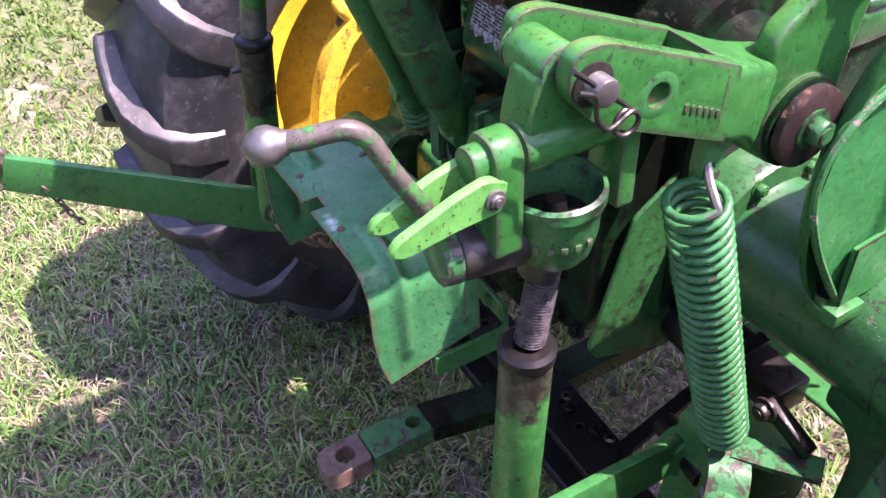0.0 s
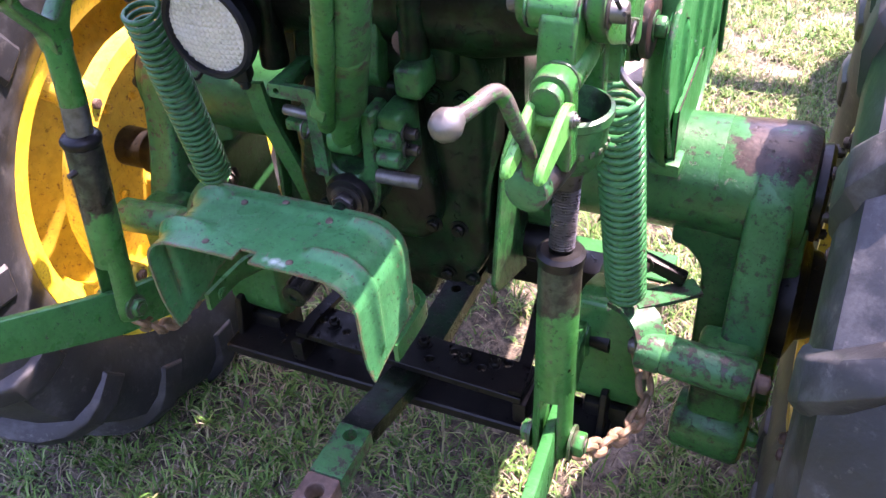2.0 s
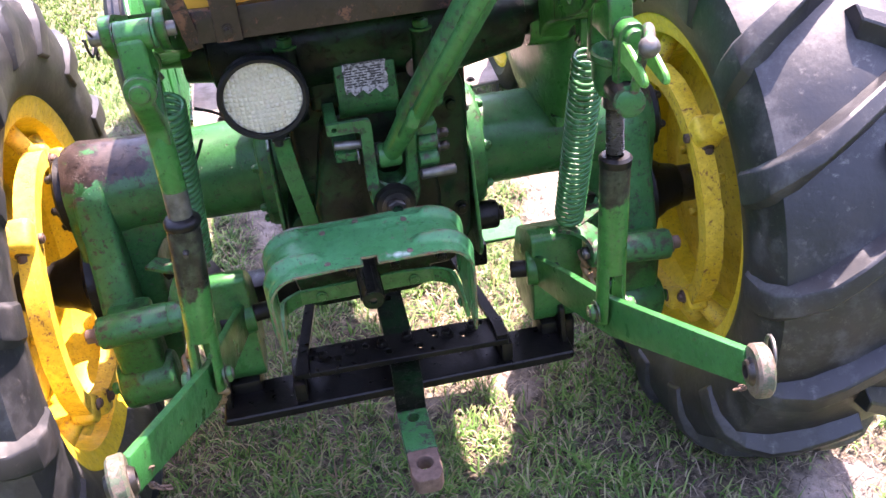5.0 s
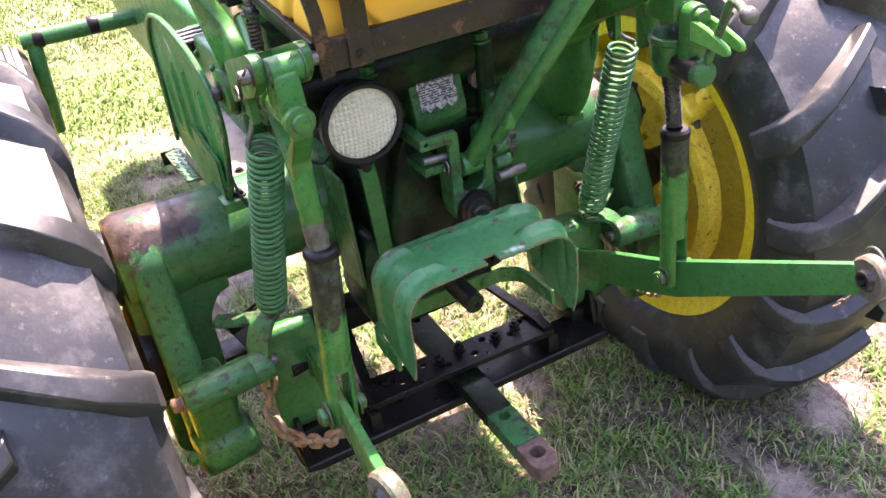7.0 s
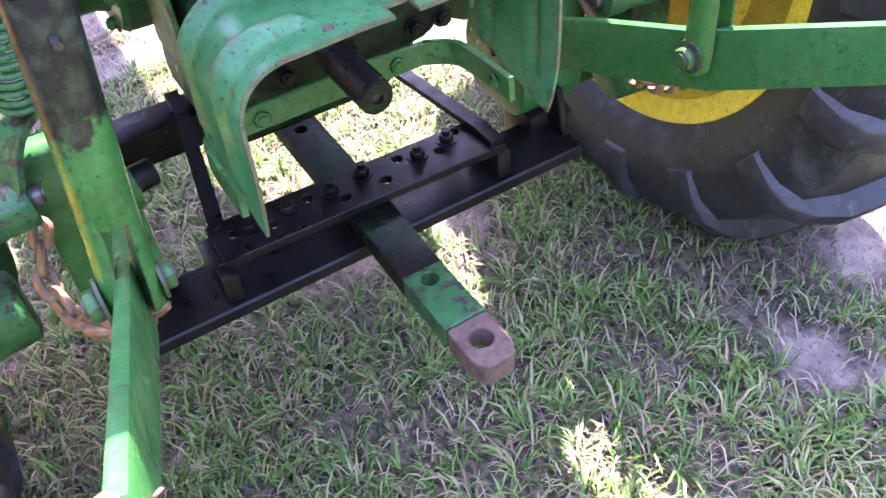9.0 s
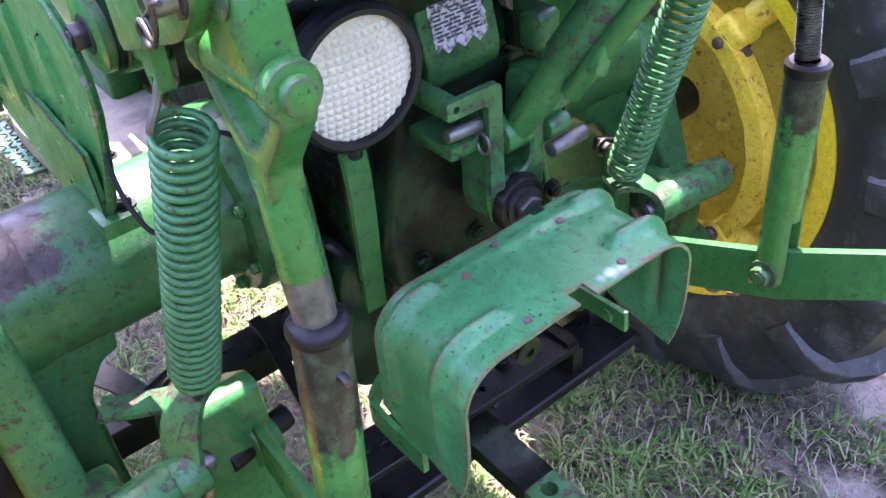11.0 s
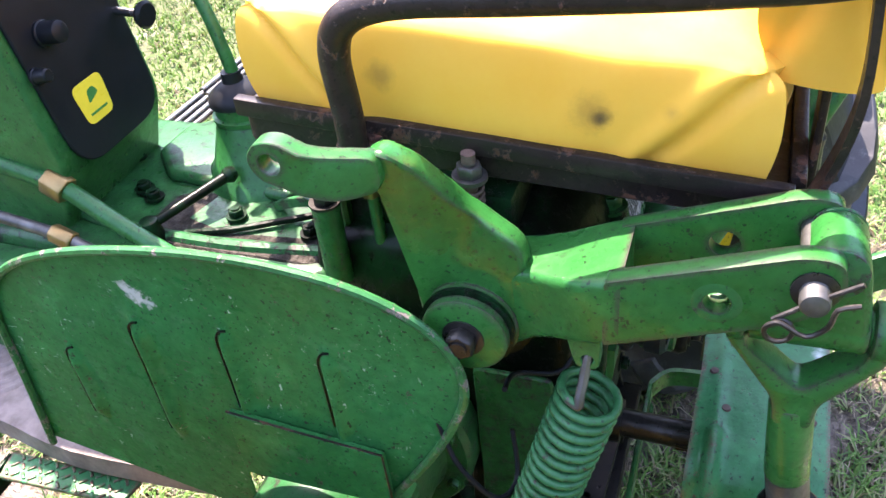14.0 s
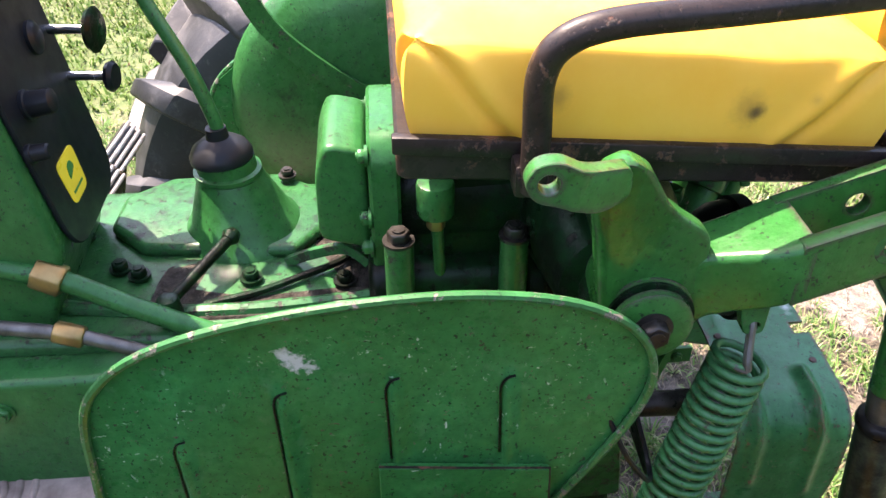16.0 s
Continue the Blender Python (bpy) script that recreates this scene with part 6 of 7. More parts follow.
# ---- fenders ----
def fender(s, x, flip_label, drop=0.0):
    X = lambda v: x + s * v
    arch = [(0.072, 0.86), (0.060, 0.97), (0.051, 1.07), (0.03, 1.115), (-0.015, 1.151), (-0.089, 1.179), (-0.183, 1.198), (-0.275, 1.204), (-0.352, 1.194), (-0.405, 1.172), (-0.440, 1.140), (-0.456, 1.10), (-0.452, 1.06), (-0.425, 1.0), (-0.381, 0.928), (-0.36, 0.898)]
    line = [Vector((0, *p)) for p in arch]
    top = spline(line, 4)
    bm = bmesh.new()
    # sheet with pressed flutes, built as a grid clipped by the arch
    zmax = lambda y: float(np.interp(-y, [-p[0] for p in arch[:12]], [p[1] for p in arch[:12]]))
    ys = np.linspace(0.07, -0.456, 250)
    NZ = 40
    rows = []
    for y in ys:
        hi = zmax(y)
        lo = float(np.interp(-y, [-0.07, 0.194, 0.196, 0.20, 0.36, 0.381, 0.425, 0.452, 0.456], [0.868, 0.815, 0.908, 0.905, 0.898, 0.925, 1.0, 1.06, 1.098]))
        row = []
        for k in range(NZ + 1):
            z = lo + (hi - lo) * k / NZ
            flute = 0.0
            for c, z1 in ((-0.027, 1.035), (-0.125, 1.09), (-0.225, 1.10), (-0.328, 1.095)):
                cy = c - 0.05 * (1.05 - z) * 0.3
                d = y - cy
                flute += 1 / (1 + math.exp((d - 0.006) / 0.0010)) / (1 + math.exp((-d - 0.006) / 0.0030)) / (1 + math.exp(min(60.0, (z - z1 + 160 * d * d) / 0.004))) / (1 + math.exp(min(60.0, (0.935 + 160 * d * d - z) / 0.004)))
            bow = -0.010 * max(0.0, (z - 1.11) / 0.09) ** 2
            row.append(bm.verts.new((X(-bow + 0.0078 * flute + 0.0015 * noise.noise(Vector((y * 9, z * 9, s)))), y, z)))
        rows.append(row)
    for a, b in zip(rows, rows[1:]):
        for k in range(NZ):
            bm.faces.new((a[k], a[k + 1], b[k + 1], b[k]))
    bmesh.ops.recalc_face_normals(bm, faces=bm.faces)
    bmesh.ops.solidify(bm, geom=list(bm.faces), thickness=0.003)
    fd = part("fender", bm, GREEN_SHEET, tractor, flip_label, 50)
    lip = [(X(0.004 + 0.010 * max(0.0, (p.z - 1.11) / 0.09) ** 2), p.y, p.z) for p in top]
    part("rolled_lip", tube(lip, 0.0045, 8, 0), LIP, fd, "rolled edge with paint worn off")
    # thin dark tubes standing in for shade, with dirt, along each pressed rib's front foot
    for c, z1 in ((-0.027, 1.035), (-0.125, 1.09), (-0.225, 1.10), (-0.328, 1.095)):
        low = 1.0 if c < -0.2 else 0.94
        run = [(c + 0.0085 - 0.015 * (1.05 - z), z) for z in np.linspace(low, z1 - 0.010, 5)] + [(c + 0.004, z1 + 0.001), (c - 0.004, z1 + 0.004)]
        part("crease_dirt", tube([(X(0.0026), y, z) for y, z in run], 0.0013, 6, 3), GREEN_DARK, fd, "dark line for shade and grime in the crease of the rib")
    patch = rounded([(-0.205, 0.905), (-0.205, 0.997), (-0.369, 0.980), (-0.371, 0.905)], 0.003, 2)
    a0, a1 = sorted((X(0.004), X(0.012)))
    part("patch_plate", slab(patch, "x", a0, a1, w=0.001), GREEN_SHEET, fd, "riveted green patch plate")
    part("rusty_seam", tube([(X(0.011), -0.205, 0.9985), (X(0.0115), -0.28, 0.9905), (X(0.011), -0.369, 0.9815), (X(0.0115), -0.371, 0.905)], 0.0013, 6, 0), BROWN, fd, "rusty seam of the patch")
    part("fender_foot", span((x - 0.022, -0.385, 0.885), (x + 0.022, -0.34, 0.905), 0.003), GREEN, fd)
    bolt(fd, (X(-0.012), -0.362, 0.905), (0, 0, 1), 0.010, 0.010, BLACK)
    for o in (fd, *fd.children_recursive):
        o.data.transform(Matrix.Translation((0, 0.0, -drop)))
    return fd


fender(-1, -0.338, "inner fender plate of green sheet metal with pressed flutes")
right_fender = fender(1, 0.400, "inner fender plate of green sheet metal with pressed flutes", 0.060)
part("brace", bevel(tube([(0.350, 0.0, 1.40), (0.350, -0.02, 1.26), (0.348, -0.06, 1.16), (0.340, -0.14, 1.085), (0.335, -0.24, 1.02), (0.335, -0.30, 0.98)], 0.01, steps=4, flat=(0.004, 0.015)), 0.001, 1), GREEN, right_fender, "flat green brace bar")
part("dome", lathe([(0.0, 0.235), (0.012, 0.232), (0.028, 0.215), (0.045, 0.17), (0.058, 0.10), (0.062, 0.0)], (0.405, -0.215, 1.00), (-1, 0, 0), 56), GREEN, right_fender, "bulged inner face")

# ---- seat ----
seat = part("seat_frame", slab(rounded([(-0.225, -0.690), (0.250, -0.690), (0.250, -0.235), (-0.238, -0.235)], 0.012, 3), "z", 1.227, 1.262, w=0.003), BROWN, tractor, "brown rusted steel seat tray")
part("tray_lip", span((-0.243, -0.692, 1.255), (-0.232, -0.232, 1.272), 0.002), BROWN, seat)
part("tray_back", span((-0.225, -0.700, 1.227), (0.25, -0.688, 1.272), 0.002), BROWN, seat)


def pad(lo, hi, crown, puff, name, label, cuts=60):
    bm = bmesh.new()
    size = [b - a for a, b in zip(lo, hi)]
    bmesh.ops.create_cube(bm, size=1.0)
    bmesh.ops.subdivide_edges(bm, edges=list(bm.edges), cuts=cuts, use_grid_fill=True)
    for v in bm.verts:
        x, y, z = v.co * 2
        e = 0.9
        qx, qy, qz = x * math.sqrt(1 - 0.035 * y * y - 0.030 * z * z), y * math.sqrt(1 - 0.035 * x * x - 0.030 * z * z), z * math.sqrt(1 - 0.05 * x * x - 0.05 * y * y)
        soft = max(0.0, (max(abs(x), abs(y)) - 0.80) / 0.20) ** 2 * max(0.0, (z - 0.2) / 0.8) ** 2
        up = max(z, 0) * crown * (1 - x * x) * (1 - y * y)
        p = Vector((lo[0] + size[0] * (qx + 1) / 2, lo[1] + size[1] * (qy + 1) / 2, lo[2] + size[2] * (qz + 1) / 2 + up - 0.012 * soft))
        fold = 0.0
        if abs(abs(x) - 1) < 0.01 or abs(abs(y) - 1) < 0.01:
            along = y if abs(abs(x) - 1) < 0.01 else x
            for sgn in (-1, 1):
                d = (1 - sgn * along) * 0.5 * (size[1] if abs(abs(x) - 1) < 0.01 else size[0]) - 0.085 * (1 - z) / 2 - 0.006
                fold -= math.exp(-(d / 0.0085) ** 2)
                fold += 0.6 * math.exp(-((d - 0.019) / 0.013) ** 2)
        n = Vector((x if abs(x) > 0.99 else 0, y if abs(y) > 0.99 else 0, 0))
        p += n * (0.0062 * fold + puff * (1 - z * z) * 0.6)
        p += Vector((noise.noise(p * 16), noise.noise(p * 16 + Vector((5, 0, 0))), noise.noise(p * 16 + Vector((0, 9, 0))))) * 0.0022
        v.co = p
    return part(name, bm, VINYL, seat, label, 50)


cushion = pad((-0.235, -0.678, 1.262), (0.245, -0.243, 1.366), 0.022, 0.004, "cushion", "bright yellow vinyl seat cushion with folded corners", 96)
backrest = pad((-0.215, -0.745, 1.335), (0.24, -0.655, 1.56), 0.01, 0.008, "backrest", "bright yellow vinyl backrest", 24)
part("arm_rail", tube([(-0.262, -0.352, 1.235), (-0.264, -0.352, 1.29), (-0.268, -0.352, 1.345), (-0.270, -0.368, 1.375), (-0.270, -0.41, 1.392), (-0.268, -0.50, 1.405), (-0.262, -0.62, 1.422), (-0.25, -0.715, 1.438), (-0.21, -0.762, 1.447), (-0.10, -0.775, 1.45), (0.12, -0.775, 1.45)], 0.0125, 16, 8), BROWN, seat, "dark brown bent tube armrest rail")
part("rail_foot", span((-0.266, -0.370, 1.228), (-0.238, -0.335, 1.26), 0.004), BROWN, seat)
part("back_strap", bevel(tube([(-0.225, -0.692, 1.22), (-0.235, -0.715, 1.30), (-0.245, -0.722, 1.36), (-0.245, -0.718, 1.43)], 0.01, steps=5, flat=(0.010, 0.003)), 0.001, 1), BROWN, seat)
part("rear_strap", span((-0.195, -0.7075, 1.228), (-0.160, -0.7005, 1.42), 0.002), BROWN, seat, "flat brown steel strap")
bolt(seat, (-0.178, -0.708, 1.245), (0, -1, 0), 0.006, 0.004, BROWN)
stud = part("spring_stud", rod((-0.250, -0.445, 1.175), (-0.250, -0.445, 1.262), 0.006, n=12), RUST, seat, "rusty stud with a small spring")
part("stud_spring", tube([(-0.250 + 0.010 * math.cos(2 * math.pi * k / 10), -0.445 + 0.010 * math.sin(2 * math.pi * k / 10), 1.185 + 0.045 * k / 70) for k in range(71)], 0.0018, 6, 0), RUST, stud)
bolt(stud, (-0.250, -0.445, 1.240), (0, 0, 1), 0.011, 0.012, STEEL)
part("seat_bracket", span((-0.235, -0.475, 1.14), (-0.15, -0.42, 1.212), 0.004), GREEN_DARK, seat)

# the whole seat slopes down to the back
for o in (seat, *seat.children_recursive):
    for v in o.data.vertices:
        v.co.z += 0.08 * (v.co.y + 0.45)
loose(seat, "seat")

# ---- operator's station ----
deck = part("gear_cover", warp(slab(rounded([(-0.145, -0.225), (0.150, -0.225), (0.165, -0.10), (0.155, 0.32), (-0.150, 0.32), (-0.16, -0.05)], 0.03, 4), "z", 0.95, 1.005, w=0.014, seg=3), 0.003, 20), GREEN_GRIMY, tractor, "green gear cover with oily dirt and dust")
plate = rounded([(-0.02, -0.11), (0.03, -0.145), (0.12, -0.14), (0.165, -0.08), (0.165, 0.07), (0.12, 0.125), (0.05, 0.128), (0.0, 0.08)], 0.006, 2)
part("tower_plate", warp(slab(plate, "z", 1.0, 1.020, w=0.014, seg=3), 0.003, 18), GREEN_GRIMY, deck, "eight-sided raised plate under the gear lever")
for u, v in ((0.14, -0.09),):
    bolt(deck, (u, v, 1.029), (0, 0, 1), 0.009, 0.009, DARKSTEEL)
part("seam", tube([(-0.105, -0.01, 1.008), (-0.09, -0.07, 1.011), (-0.065, -0.12, 1.012), (-0.035, -0.17, 1.012), (0.01, -0.20, 1.012)], 0.0045, 8, 6), GREEN_DARK, deck, "curved raised seam")
part("ridge", warp(tube([(-0.10, -0.20, 1.004), (-0.115, -0.08, 1.006), (-0.11, 0.06, 1.006), (-0.08, 0.19, 1.008), (0.0, 0.23, 1.008)], 0.009, 8, 5), 0.001, 40), GREEN_WORN, deck, "raised casting ridge")
part("loose_plate", slab(rounded([(-0.045, -0.20), (0.0, -0.215), (0.03, -0.19), (0.0, -0.165), (-0.03, -0.17)], 0.008, 3), "z", 1.010, 1.013, w=0.0006), STEEL, deck, "thin bent metal plate lying on the cover")
part("dust_patch", warp(slab(rounded([(-0.13, -0.21), (0.03, -0.21), (0.02, -0.06), (-0.02, 0.05), (-0.13, 0.06)], 0.03, 4), "z", 0.998, 1.0058, w=0.003), 0.005, 55), DIRT, deck, "caked brown dirt on the cover")
for x, y in ((-0.061, -0.059), (-0.075, -0.17), (-0.03, 0.10), (-0.045, 0.075), (0.09, -0.16), (0.04, 0.16)):
    bolt(deck, (x, y, 1.010), (0, 0, 1), 0.010, 0.010, GREEN_DARK)
lev = part("range_lever", rod((-0.122, 0.022, 1.028), (-0.028, -0.031, 1.042), 0.0062, 0.0072, 14), GREEN_DARK, tractor, "short dark green lever")
part("lever_knob", lathe([(-0.01, 0), (-0.008, 0.008), (0, 0.0115), (0.008, 0.008), (0.01, 0)], (-0.021, -0.035, 1.043), (1, -0.55, 0.1), 18), GREEN_DARK, lev)
part("lever_base", rod((-0.124, 0.024, 1.0), (-0.124, 0.024, 1.036), 0.017, 0.012, 16, w=0.003), GREEN_DARK, lev)


def skewed(bm):
    """Leans the foot of the tower to the back."""
    for v in bm.verts:
        v.co.y -= 0.012 * max(0.0, (1.10 - v.co.z) / 0.1)
    return warp(bm, 0.0015, 25)


tower = part("shift_tower", skewed(lathe([(0.0, 0.082), (0.018, 0.074), (0.028, 0.064), (0.066, 0.049), (0.088, 0.040), (0.090, 0.042), (0.096, 0.042), (0.098, 0.037), (0.112, 0.035), (0.112, 0.0)], (0.052, -0.03, 1.0), (0, 0, 1), 40)), GREEN, tractor, "green conical gear lever tower")
part("boot", lathe([(0.0, 0.034), (0.002, 0.0385), (0.007, 0.0385), (0.016, 0.034), (0.025, 0.022), (0.029, 0.014), (0.042, 0.0125), (0.042, 0)], (0.052, -0.026, 1.110), (0, 0.05, 1), 32), BLACK, tower, "black rubber boot")
part("gear_lever", tube([(0.052, -0.029, 1.14), (0.056, -0.020, 1.175), (0.066, -0.002, 1.225), (0.080, 0.035, 1.30), (0.10, 0.09, 1.42)], 0.0085, 14, 6), GREEN, tower, "long green gear lever")
part("web", bevel(tube([(-0.03, -0.10, 1.008), (-0.045, -0.135, 1.03), (-0.06, -0.175, 1.045), (-0.07, -0.20, 1.03)], 0.01, steps=3, flat=(0.004, 0.006)), 0.001, 1), GREEN_WORN, deck)
# dash pedestal
ped_pts = rounded([(0.160, 0.98), (0.120, 1.10), (0.172, 1.44), (0.45, 1.44), (0.45, 0.98)], [0.03, 0.02, 0.01, 0.01, 0.01], 3)
ped = part("dash_pedestal", slab(ped_pts, "x", -0.125, 0.085, w=0.022, seg=4), GREEN, tractor, "green sheet metal dash pedestal")
panel_m = Matrix.Translation((-0.018, 0.1435, 1.255)) @ Matrix.Rotation(radians(90 - 9.2), 4, "X")
bm = slab(rounded([(-0.088, -0.175), (0.088, -0.175), (0.095, 0.19), (-0.095, 0.19)], [0.05, 0.05, 0.01, 0.01], 6), "z", 0.0, 0.006, w=0.0015)
for v in bm.verts:
    v.co = panel_m @ v.co
panel = part("panel", bm, BLACK, ped, "black instrument panel")


def on_panel(u, v, d=0.0):
    return panel_m @ Vector((u, v, d))


back = (on_panel(0, 0, 1) - on_panel(0, 0, 0)).normalized()
bm = slab(rounded([(-0.024, -0.030), (0.024, -0.030), (0.028, 0.022), (-0.028, 0.022)], 0.011, 5), "z", 0.006, 0.0072, w=0)
for v in bm.verts:
    v.co = panel_m @ Matrix.Translation((-0.022, -0.104, 0)) @ v.co
badge = part("badge", bm, LOGO_YELLOW, panel, "yellow shield-shaped decal")
bm = slab(rounded([(-0.010, -0.006), (0.012, 0.002), (0.006, 0.012), (-0.006, 0.010)], 0.004, 3), "z", 0.0073, 0.0078, w=0)
slab([(-0.016, -0.020), (0.016, -0.020), (0.016, -0.017), (-0.016, -0.017)], "z", 0.0073, 0.0078, w=0, bm=bm)
for v in bm.verts:
    v.co = panel_m @ Matrix.Translation((-0.022, -0.104, 0)) @ v.co
part("badge_mark", bm, LOGO_GREEN, badge)
for u, v, r, h, mat, lab in ((-0.045, -0.01, 0.014, 0.028, BLACK, "black switch knob"), (0.035, 0.03, 0.016, 0.006, BLACK, "recessed key switch"), (-0.085, -0.045, 0.009, 0.02, BLACK, "small black knob")):
    part("switch", lathe([(0, r * 1.15), (0.004, r * 1.15), (0.005, r), (h, r * 0.92), (h + 0.002, r * 0.7), (h + 0.002, 0)], on_panel(u, v, 0.006), back, 22), mat, panel, lab)
for z, y, big in ((1.277, 0.105, 1.35), (1.221, 0.098, 0.95)):
    kn = part("pull_knob", rod((0.064, y + 0.062, z), (0.056, y - 0.012, z), 0.0055, n=12), CHROME, ped, "chrome stem of a pull knob")
    part("knob", lathe([(0, 0.006), (0.002, 0.017 * big), (0.007, 0.019 * big), (0.011, 0.015 * big), (0.012, 0)], (0.056, y - 0.010, z), (-0.15, -1, 0), 26), GREEN_DARK if big > 1 else BLACK, kn)
part("steering_wheel", tube([(-0.03 + 0.20 * math.cos(a), 0.19 + 0.19 * math.sin(a), 1.462 + 0.07 * math.sin(a)) for a in [2 * math.pi * k / 56 for k in range(56)]], 0.013, 14, 0, closed=True), BLACK, ped, "black steering wheel rim")
part("steering_column", rod((-0.03, 0.16, 1.36), (-0.03, 0.16, 1.44), 0.02, n=20), BLACK, ped)
# pedals on the far side
for c, lab in (((0.203, 0.188, 0.978), "brake"), ((0.318, 0.180, 0.982), "brake"), ((-0.205, 0.37, 0.985), "clutch")):
    pd = part(lab + "_pedal", box(c, (0.104, 0.040, 0.010), (48, -4, -10), 0.004), DARKSTEEL, tractor, "ribbed steel " + lab + " pedal")
    mm = pose(*c, 48, -4, -10)
    for j in range(4):
        part("tread_rib", box(mm @ Vector((0, -0.015 + 0.010 * j, 0.0075)), (0.104, 0.0060, 0.006), (48, -4, -10), 0.002), PEDAL, pd)
    part("pedal_arm", rod(mm @ Vector((0, 0.0, -0.006)), (c[0] - 0.01, c[1] + 0.10, 0.62), 0.012, n=14), GREEN_DARK, pd)
# pipes with brass unions
for p, r, lab in ((((-0.125, 0.24, 1.10), (-0.127, 0.14, 1.075), (-0.14, 0.05, 1.035), (-0.155, -0.06, 0.995), (-0.16, -0.18, 0.98)), 0.0115, "green hydraulic pipe"), (((-0.165, 0.22, 1.045), (-0.168, 0.12, 1.028), (-0.175, 0.03, 1.000), (-0.185, -0.08, 0.99), (-0.185, -0.20, 0.985)), 0.008, "bare hydraulic pipe")):
    pipe = part("hydraulic_pipe", tube(p, r, 14, 6), GREEN if r > 0.01 else STEEL, tractor, lab)
    a, b = Vector(p[1]), Vector(p[2])
    w = (b - a).normalized()
    part("union_nut", bevel(rod(a - w * 0.016, a + w * 0.016, r * 1.65, n=6), 0.002, 1), BRASS, pipe, "brass union nut")
# side cover under the pipes
side = part("side_cover", warp(span((-0.20, 0.02, 0.80), (-0.15, 0.45, 0.99), 0.010, seg=3), 0.002, 25), GREEN, tractor, "green side cover with small bolts")
for y in (0.06, 0.20, 0.34):
    bolt(side, (-0.201, y, 0.95), (-1, 0, 0), 0.009, 0.008, GREEN)
engine = part("front_body", warp(span((-0.15, 0.28, 0.56), (0.15, 2.2, 0.98), 0.03, seg=3), 0.004, 6), GREEN, tractor, "green engine and clutch housing")


def footplate(s):
    """Worn platform beside the seat, with rings pressed into it and a turned-down rim."""
    X = lambda v: s * v
    edge = [(X(0.150), -0.150), (X(0.325), -0.150), (X(0.335), 0.060), (X(0.315), 0.190), (X(0.300), 0.330), (X(0.285), 0.500), (X(0.150), 0.520)]
    fp = part("footplate", warp(slab(rounded(edge, 0.012, 3), "z", 0.828, 0.838, w=0.003), 0.0012, 12), PLATFORM, tractor, "worn brownish footplate with pressed rings")
    rim = part("rim", bevel(tube([(x - X(0.003), y, 0.822) for x, y in edge[1:6]], 0.01, steps=4, flat=(0.003, 0.016)), 0.001, 1), PLATFORM, fp, "turned-down edge of the footplate")
    for k in range(4):
        r = 0.012 + 0.017 * k
        part("pressed_ring", lathe([(0, r), (0.002, r + 0.002), (0.0028, r + 0.005), (0.002, r + 0.008), (0, r + 0.010)], (X(0.220), 0.262, 0.8375), (0, 0, 1), 34), PLATFORM, fp)
    bolt(fp, (X(0.268), -0.128, 0.838), (0, 0, 1), 0.008, 0.006, BLACK)
    return fp


footplate(-1)
footplate(1)
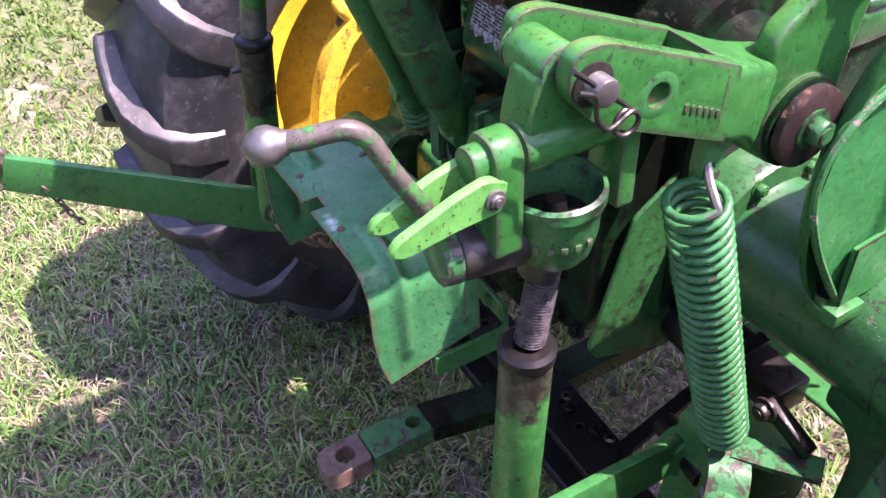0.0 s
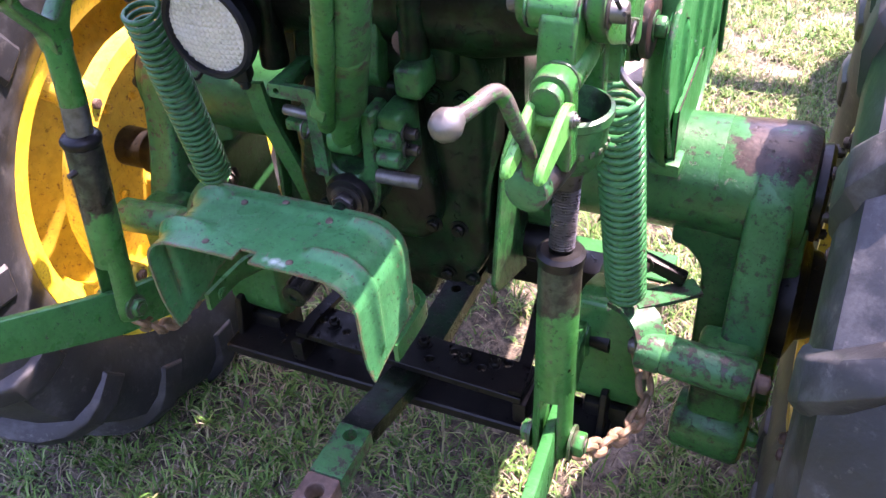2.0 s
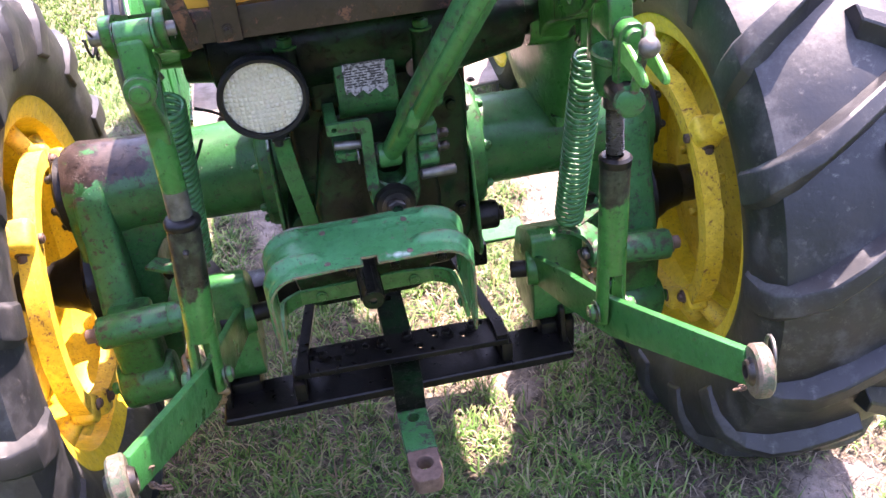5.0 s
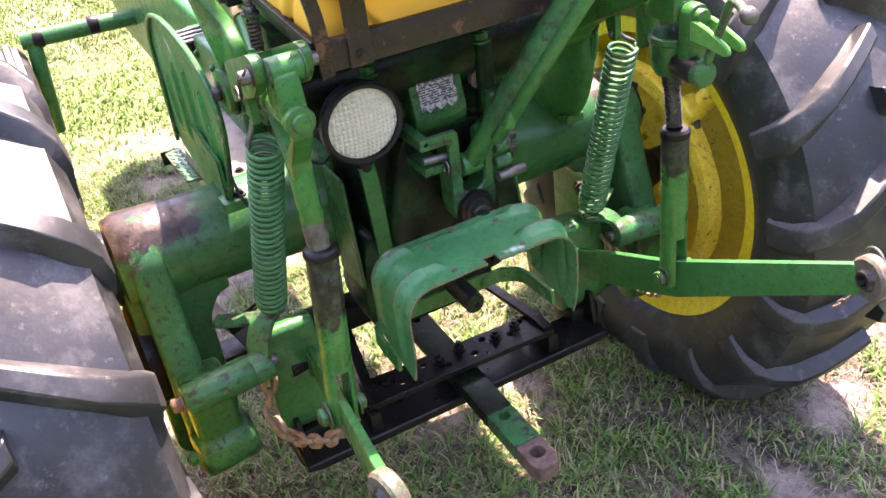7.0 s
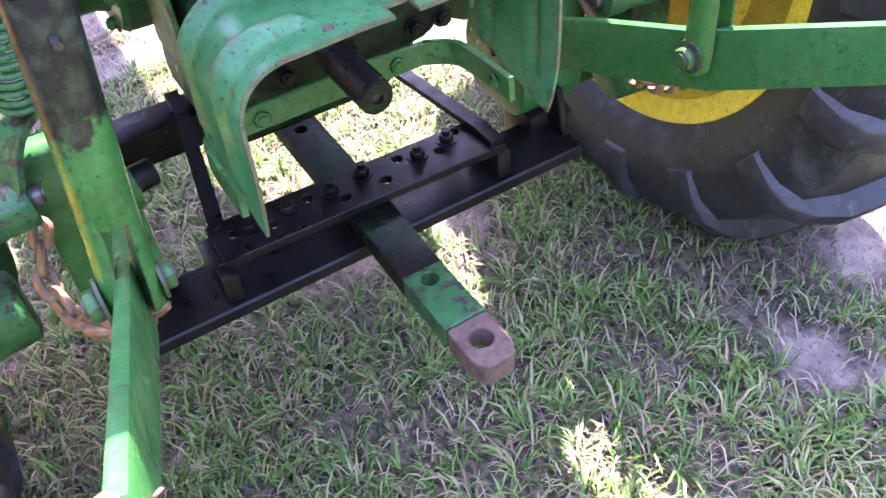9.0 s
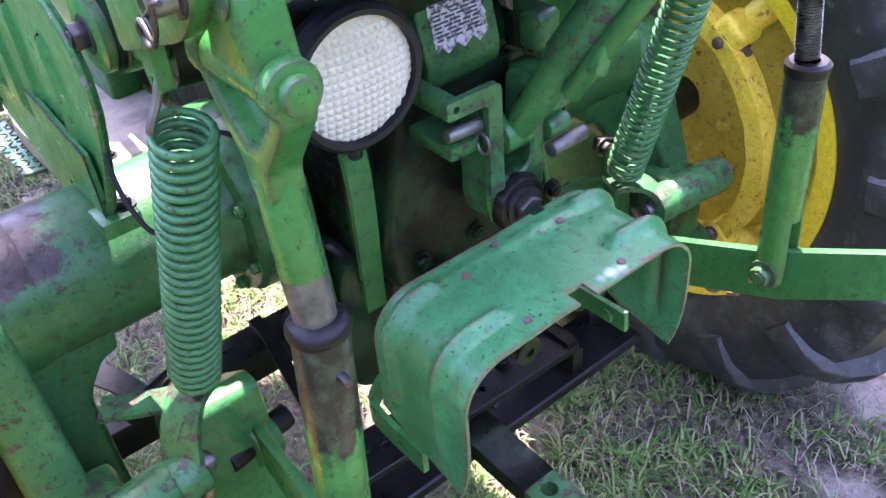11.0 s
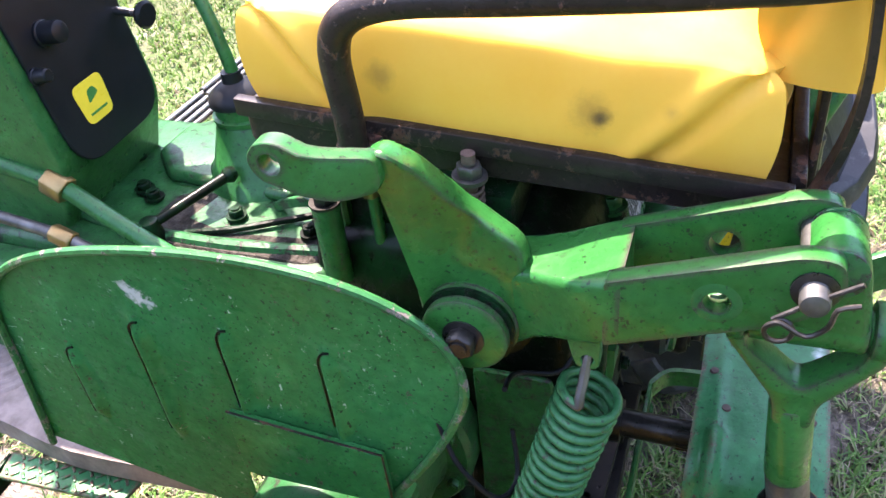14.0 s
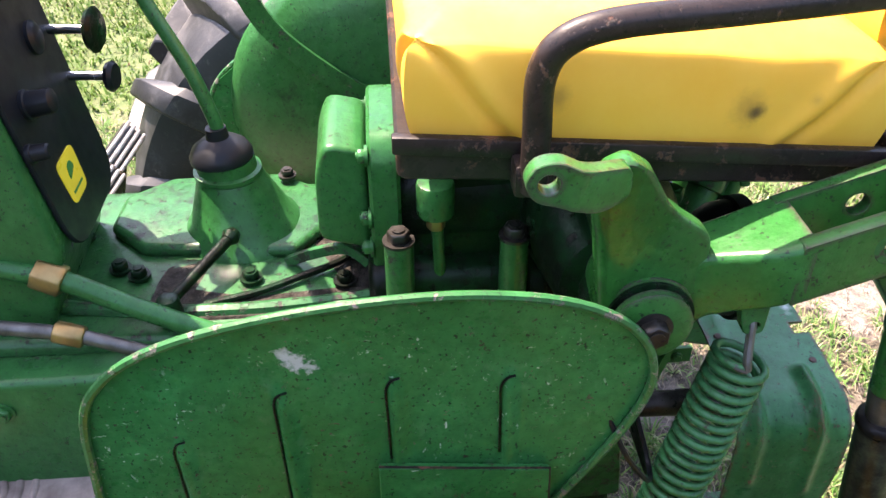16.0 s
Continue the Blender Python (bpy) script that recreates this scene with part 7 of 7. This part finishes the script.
# narrow chequered step under the left platform's edge
step = part("side_step", slab(rounded([(-0.325, -0.020), (-0.362, -0.012), (-0.368, 0.165), (-0.330, 0.175)], 0.004, 2), "z", 0.792, 0.798, w=0.001), GREEN_TEAL, tractor, "faded green chequer-plate step")
tread = bmesh.new()
for k in range(3):
    for j in range(13):
        box((-0.334 - 0.0125 * k, -0.003 + 0.013 * j + 0.003 * k, 0.7985), (0.0035, 0.011, 0.003), (0, 0, 45 if (j + k) % 2 else -45), 0.001, bm=tread)
part("chequer_tread", tread, GREEN_TEAL, step)
part("step_edge", box((-0.355, 0.174, 0.782), (0.042, 0.005, 0.034), (0, 0, 0), 0.001), GREEN_DARK, step, "dark turned-down end of the step")


def front_wheel(x, y, high):
    c = (x, y, high)
    k = high / 0.335
    w = part("front_wheel", lathe([(-0.07, 0.0), (-0.07, 0.05), (-0.02, 0.06), (-0.015, 0.18), (0.0, 0.19), (0.0, 0)], c, (1, 0, 0), 30), YELLOW, tractor, "narrow ribbed front wheel with a yellow rim")
    prof = [(-0.075, 0.21), (-0.10, 0.25), (-0.095, 0.29), (-0.075, 0.315), (-0.055, 0.318), (-0.05, 0.335), (-0.03, 0.337), (-0.028, 0.32), (-0.012, 0.322), (-0.01, 0.342), (0.01, 0.342), (0.012, 0.322), (0.028, 0.32), (0.03, 0.337), (0.05, 0.335), (0.055, 0.318), (0.075, 0.315), (0.095, 0.29), (0.10, 0.25), (0.075, 0.21)]
    part("tyre", lathe([(a, r * k) for a, r in prof], c, (1, 0, 0), 60), RUBBER, w, "black ribbed front tyre")
    part("rim", lathe([(-0.085, 0.205), (-0.085, 0.22), (-0.06, 0.215), (0.06, 0.215), (0.085, 0.22), (0.085, 0.205), (0.05, 0.19 * k), (-0.05, 0.19 * k)], c, (1, 0, 0), 44, closed=True), YELLOW, w)
    return w


front_wheel(0.84, 1.60, 0.335)
front_wheel(-0.655, 1.70, 0.358)
part("front_axle", span((0.10, 1.55, 0.36), (0.78, 1.65, 0.43), 0.01), GREEN, tractor, "green front axle beam")
rod_bm = rod((-0.56, 1.70, 0.722), (-0.13, 1.70, 0.712), 0.032, n=20)
cross = part("cross_tube", rod_bm, GREEN, tractor, "green cross tube ahead of the platform")
part("knuckle_post", rod((-0.517, 1.70, 0.74), (-0.545, 1.70, 0.36), 0.028, n=20, w=0.004), GREEN, cross)
for x in (-0.50, -0.30):
    part("clamp_ring", rod((x - 0.02, 1.70, 0.719), (x + 0.02, 1.70, 0.718), 0.034, n=18, w=0.004), GREASE, cross)
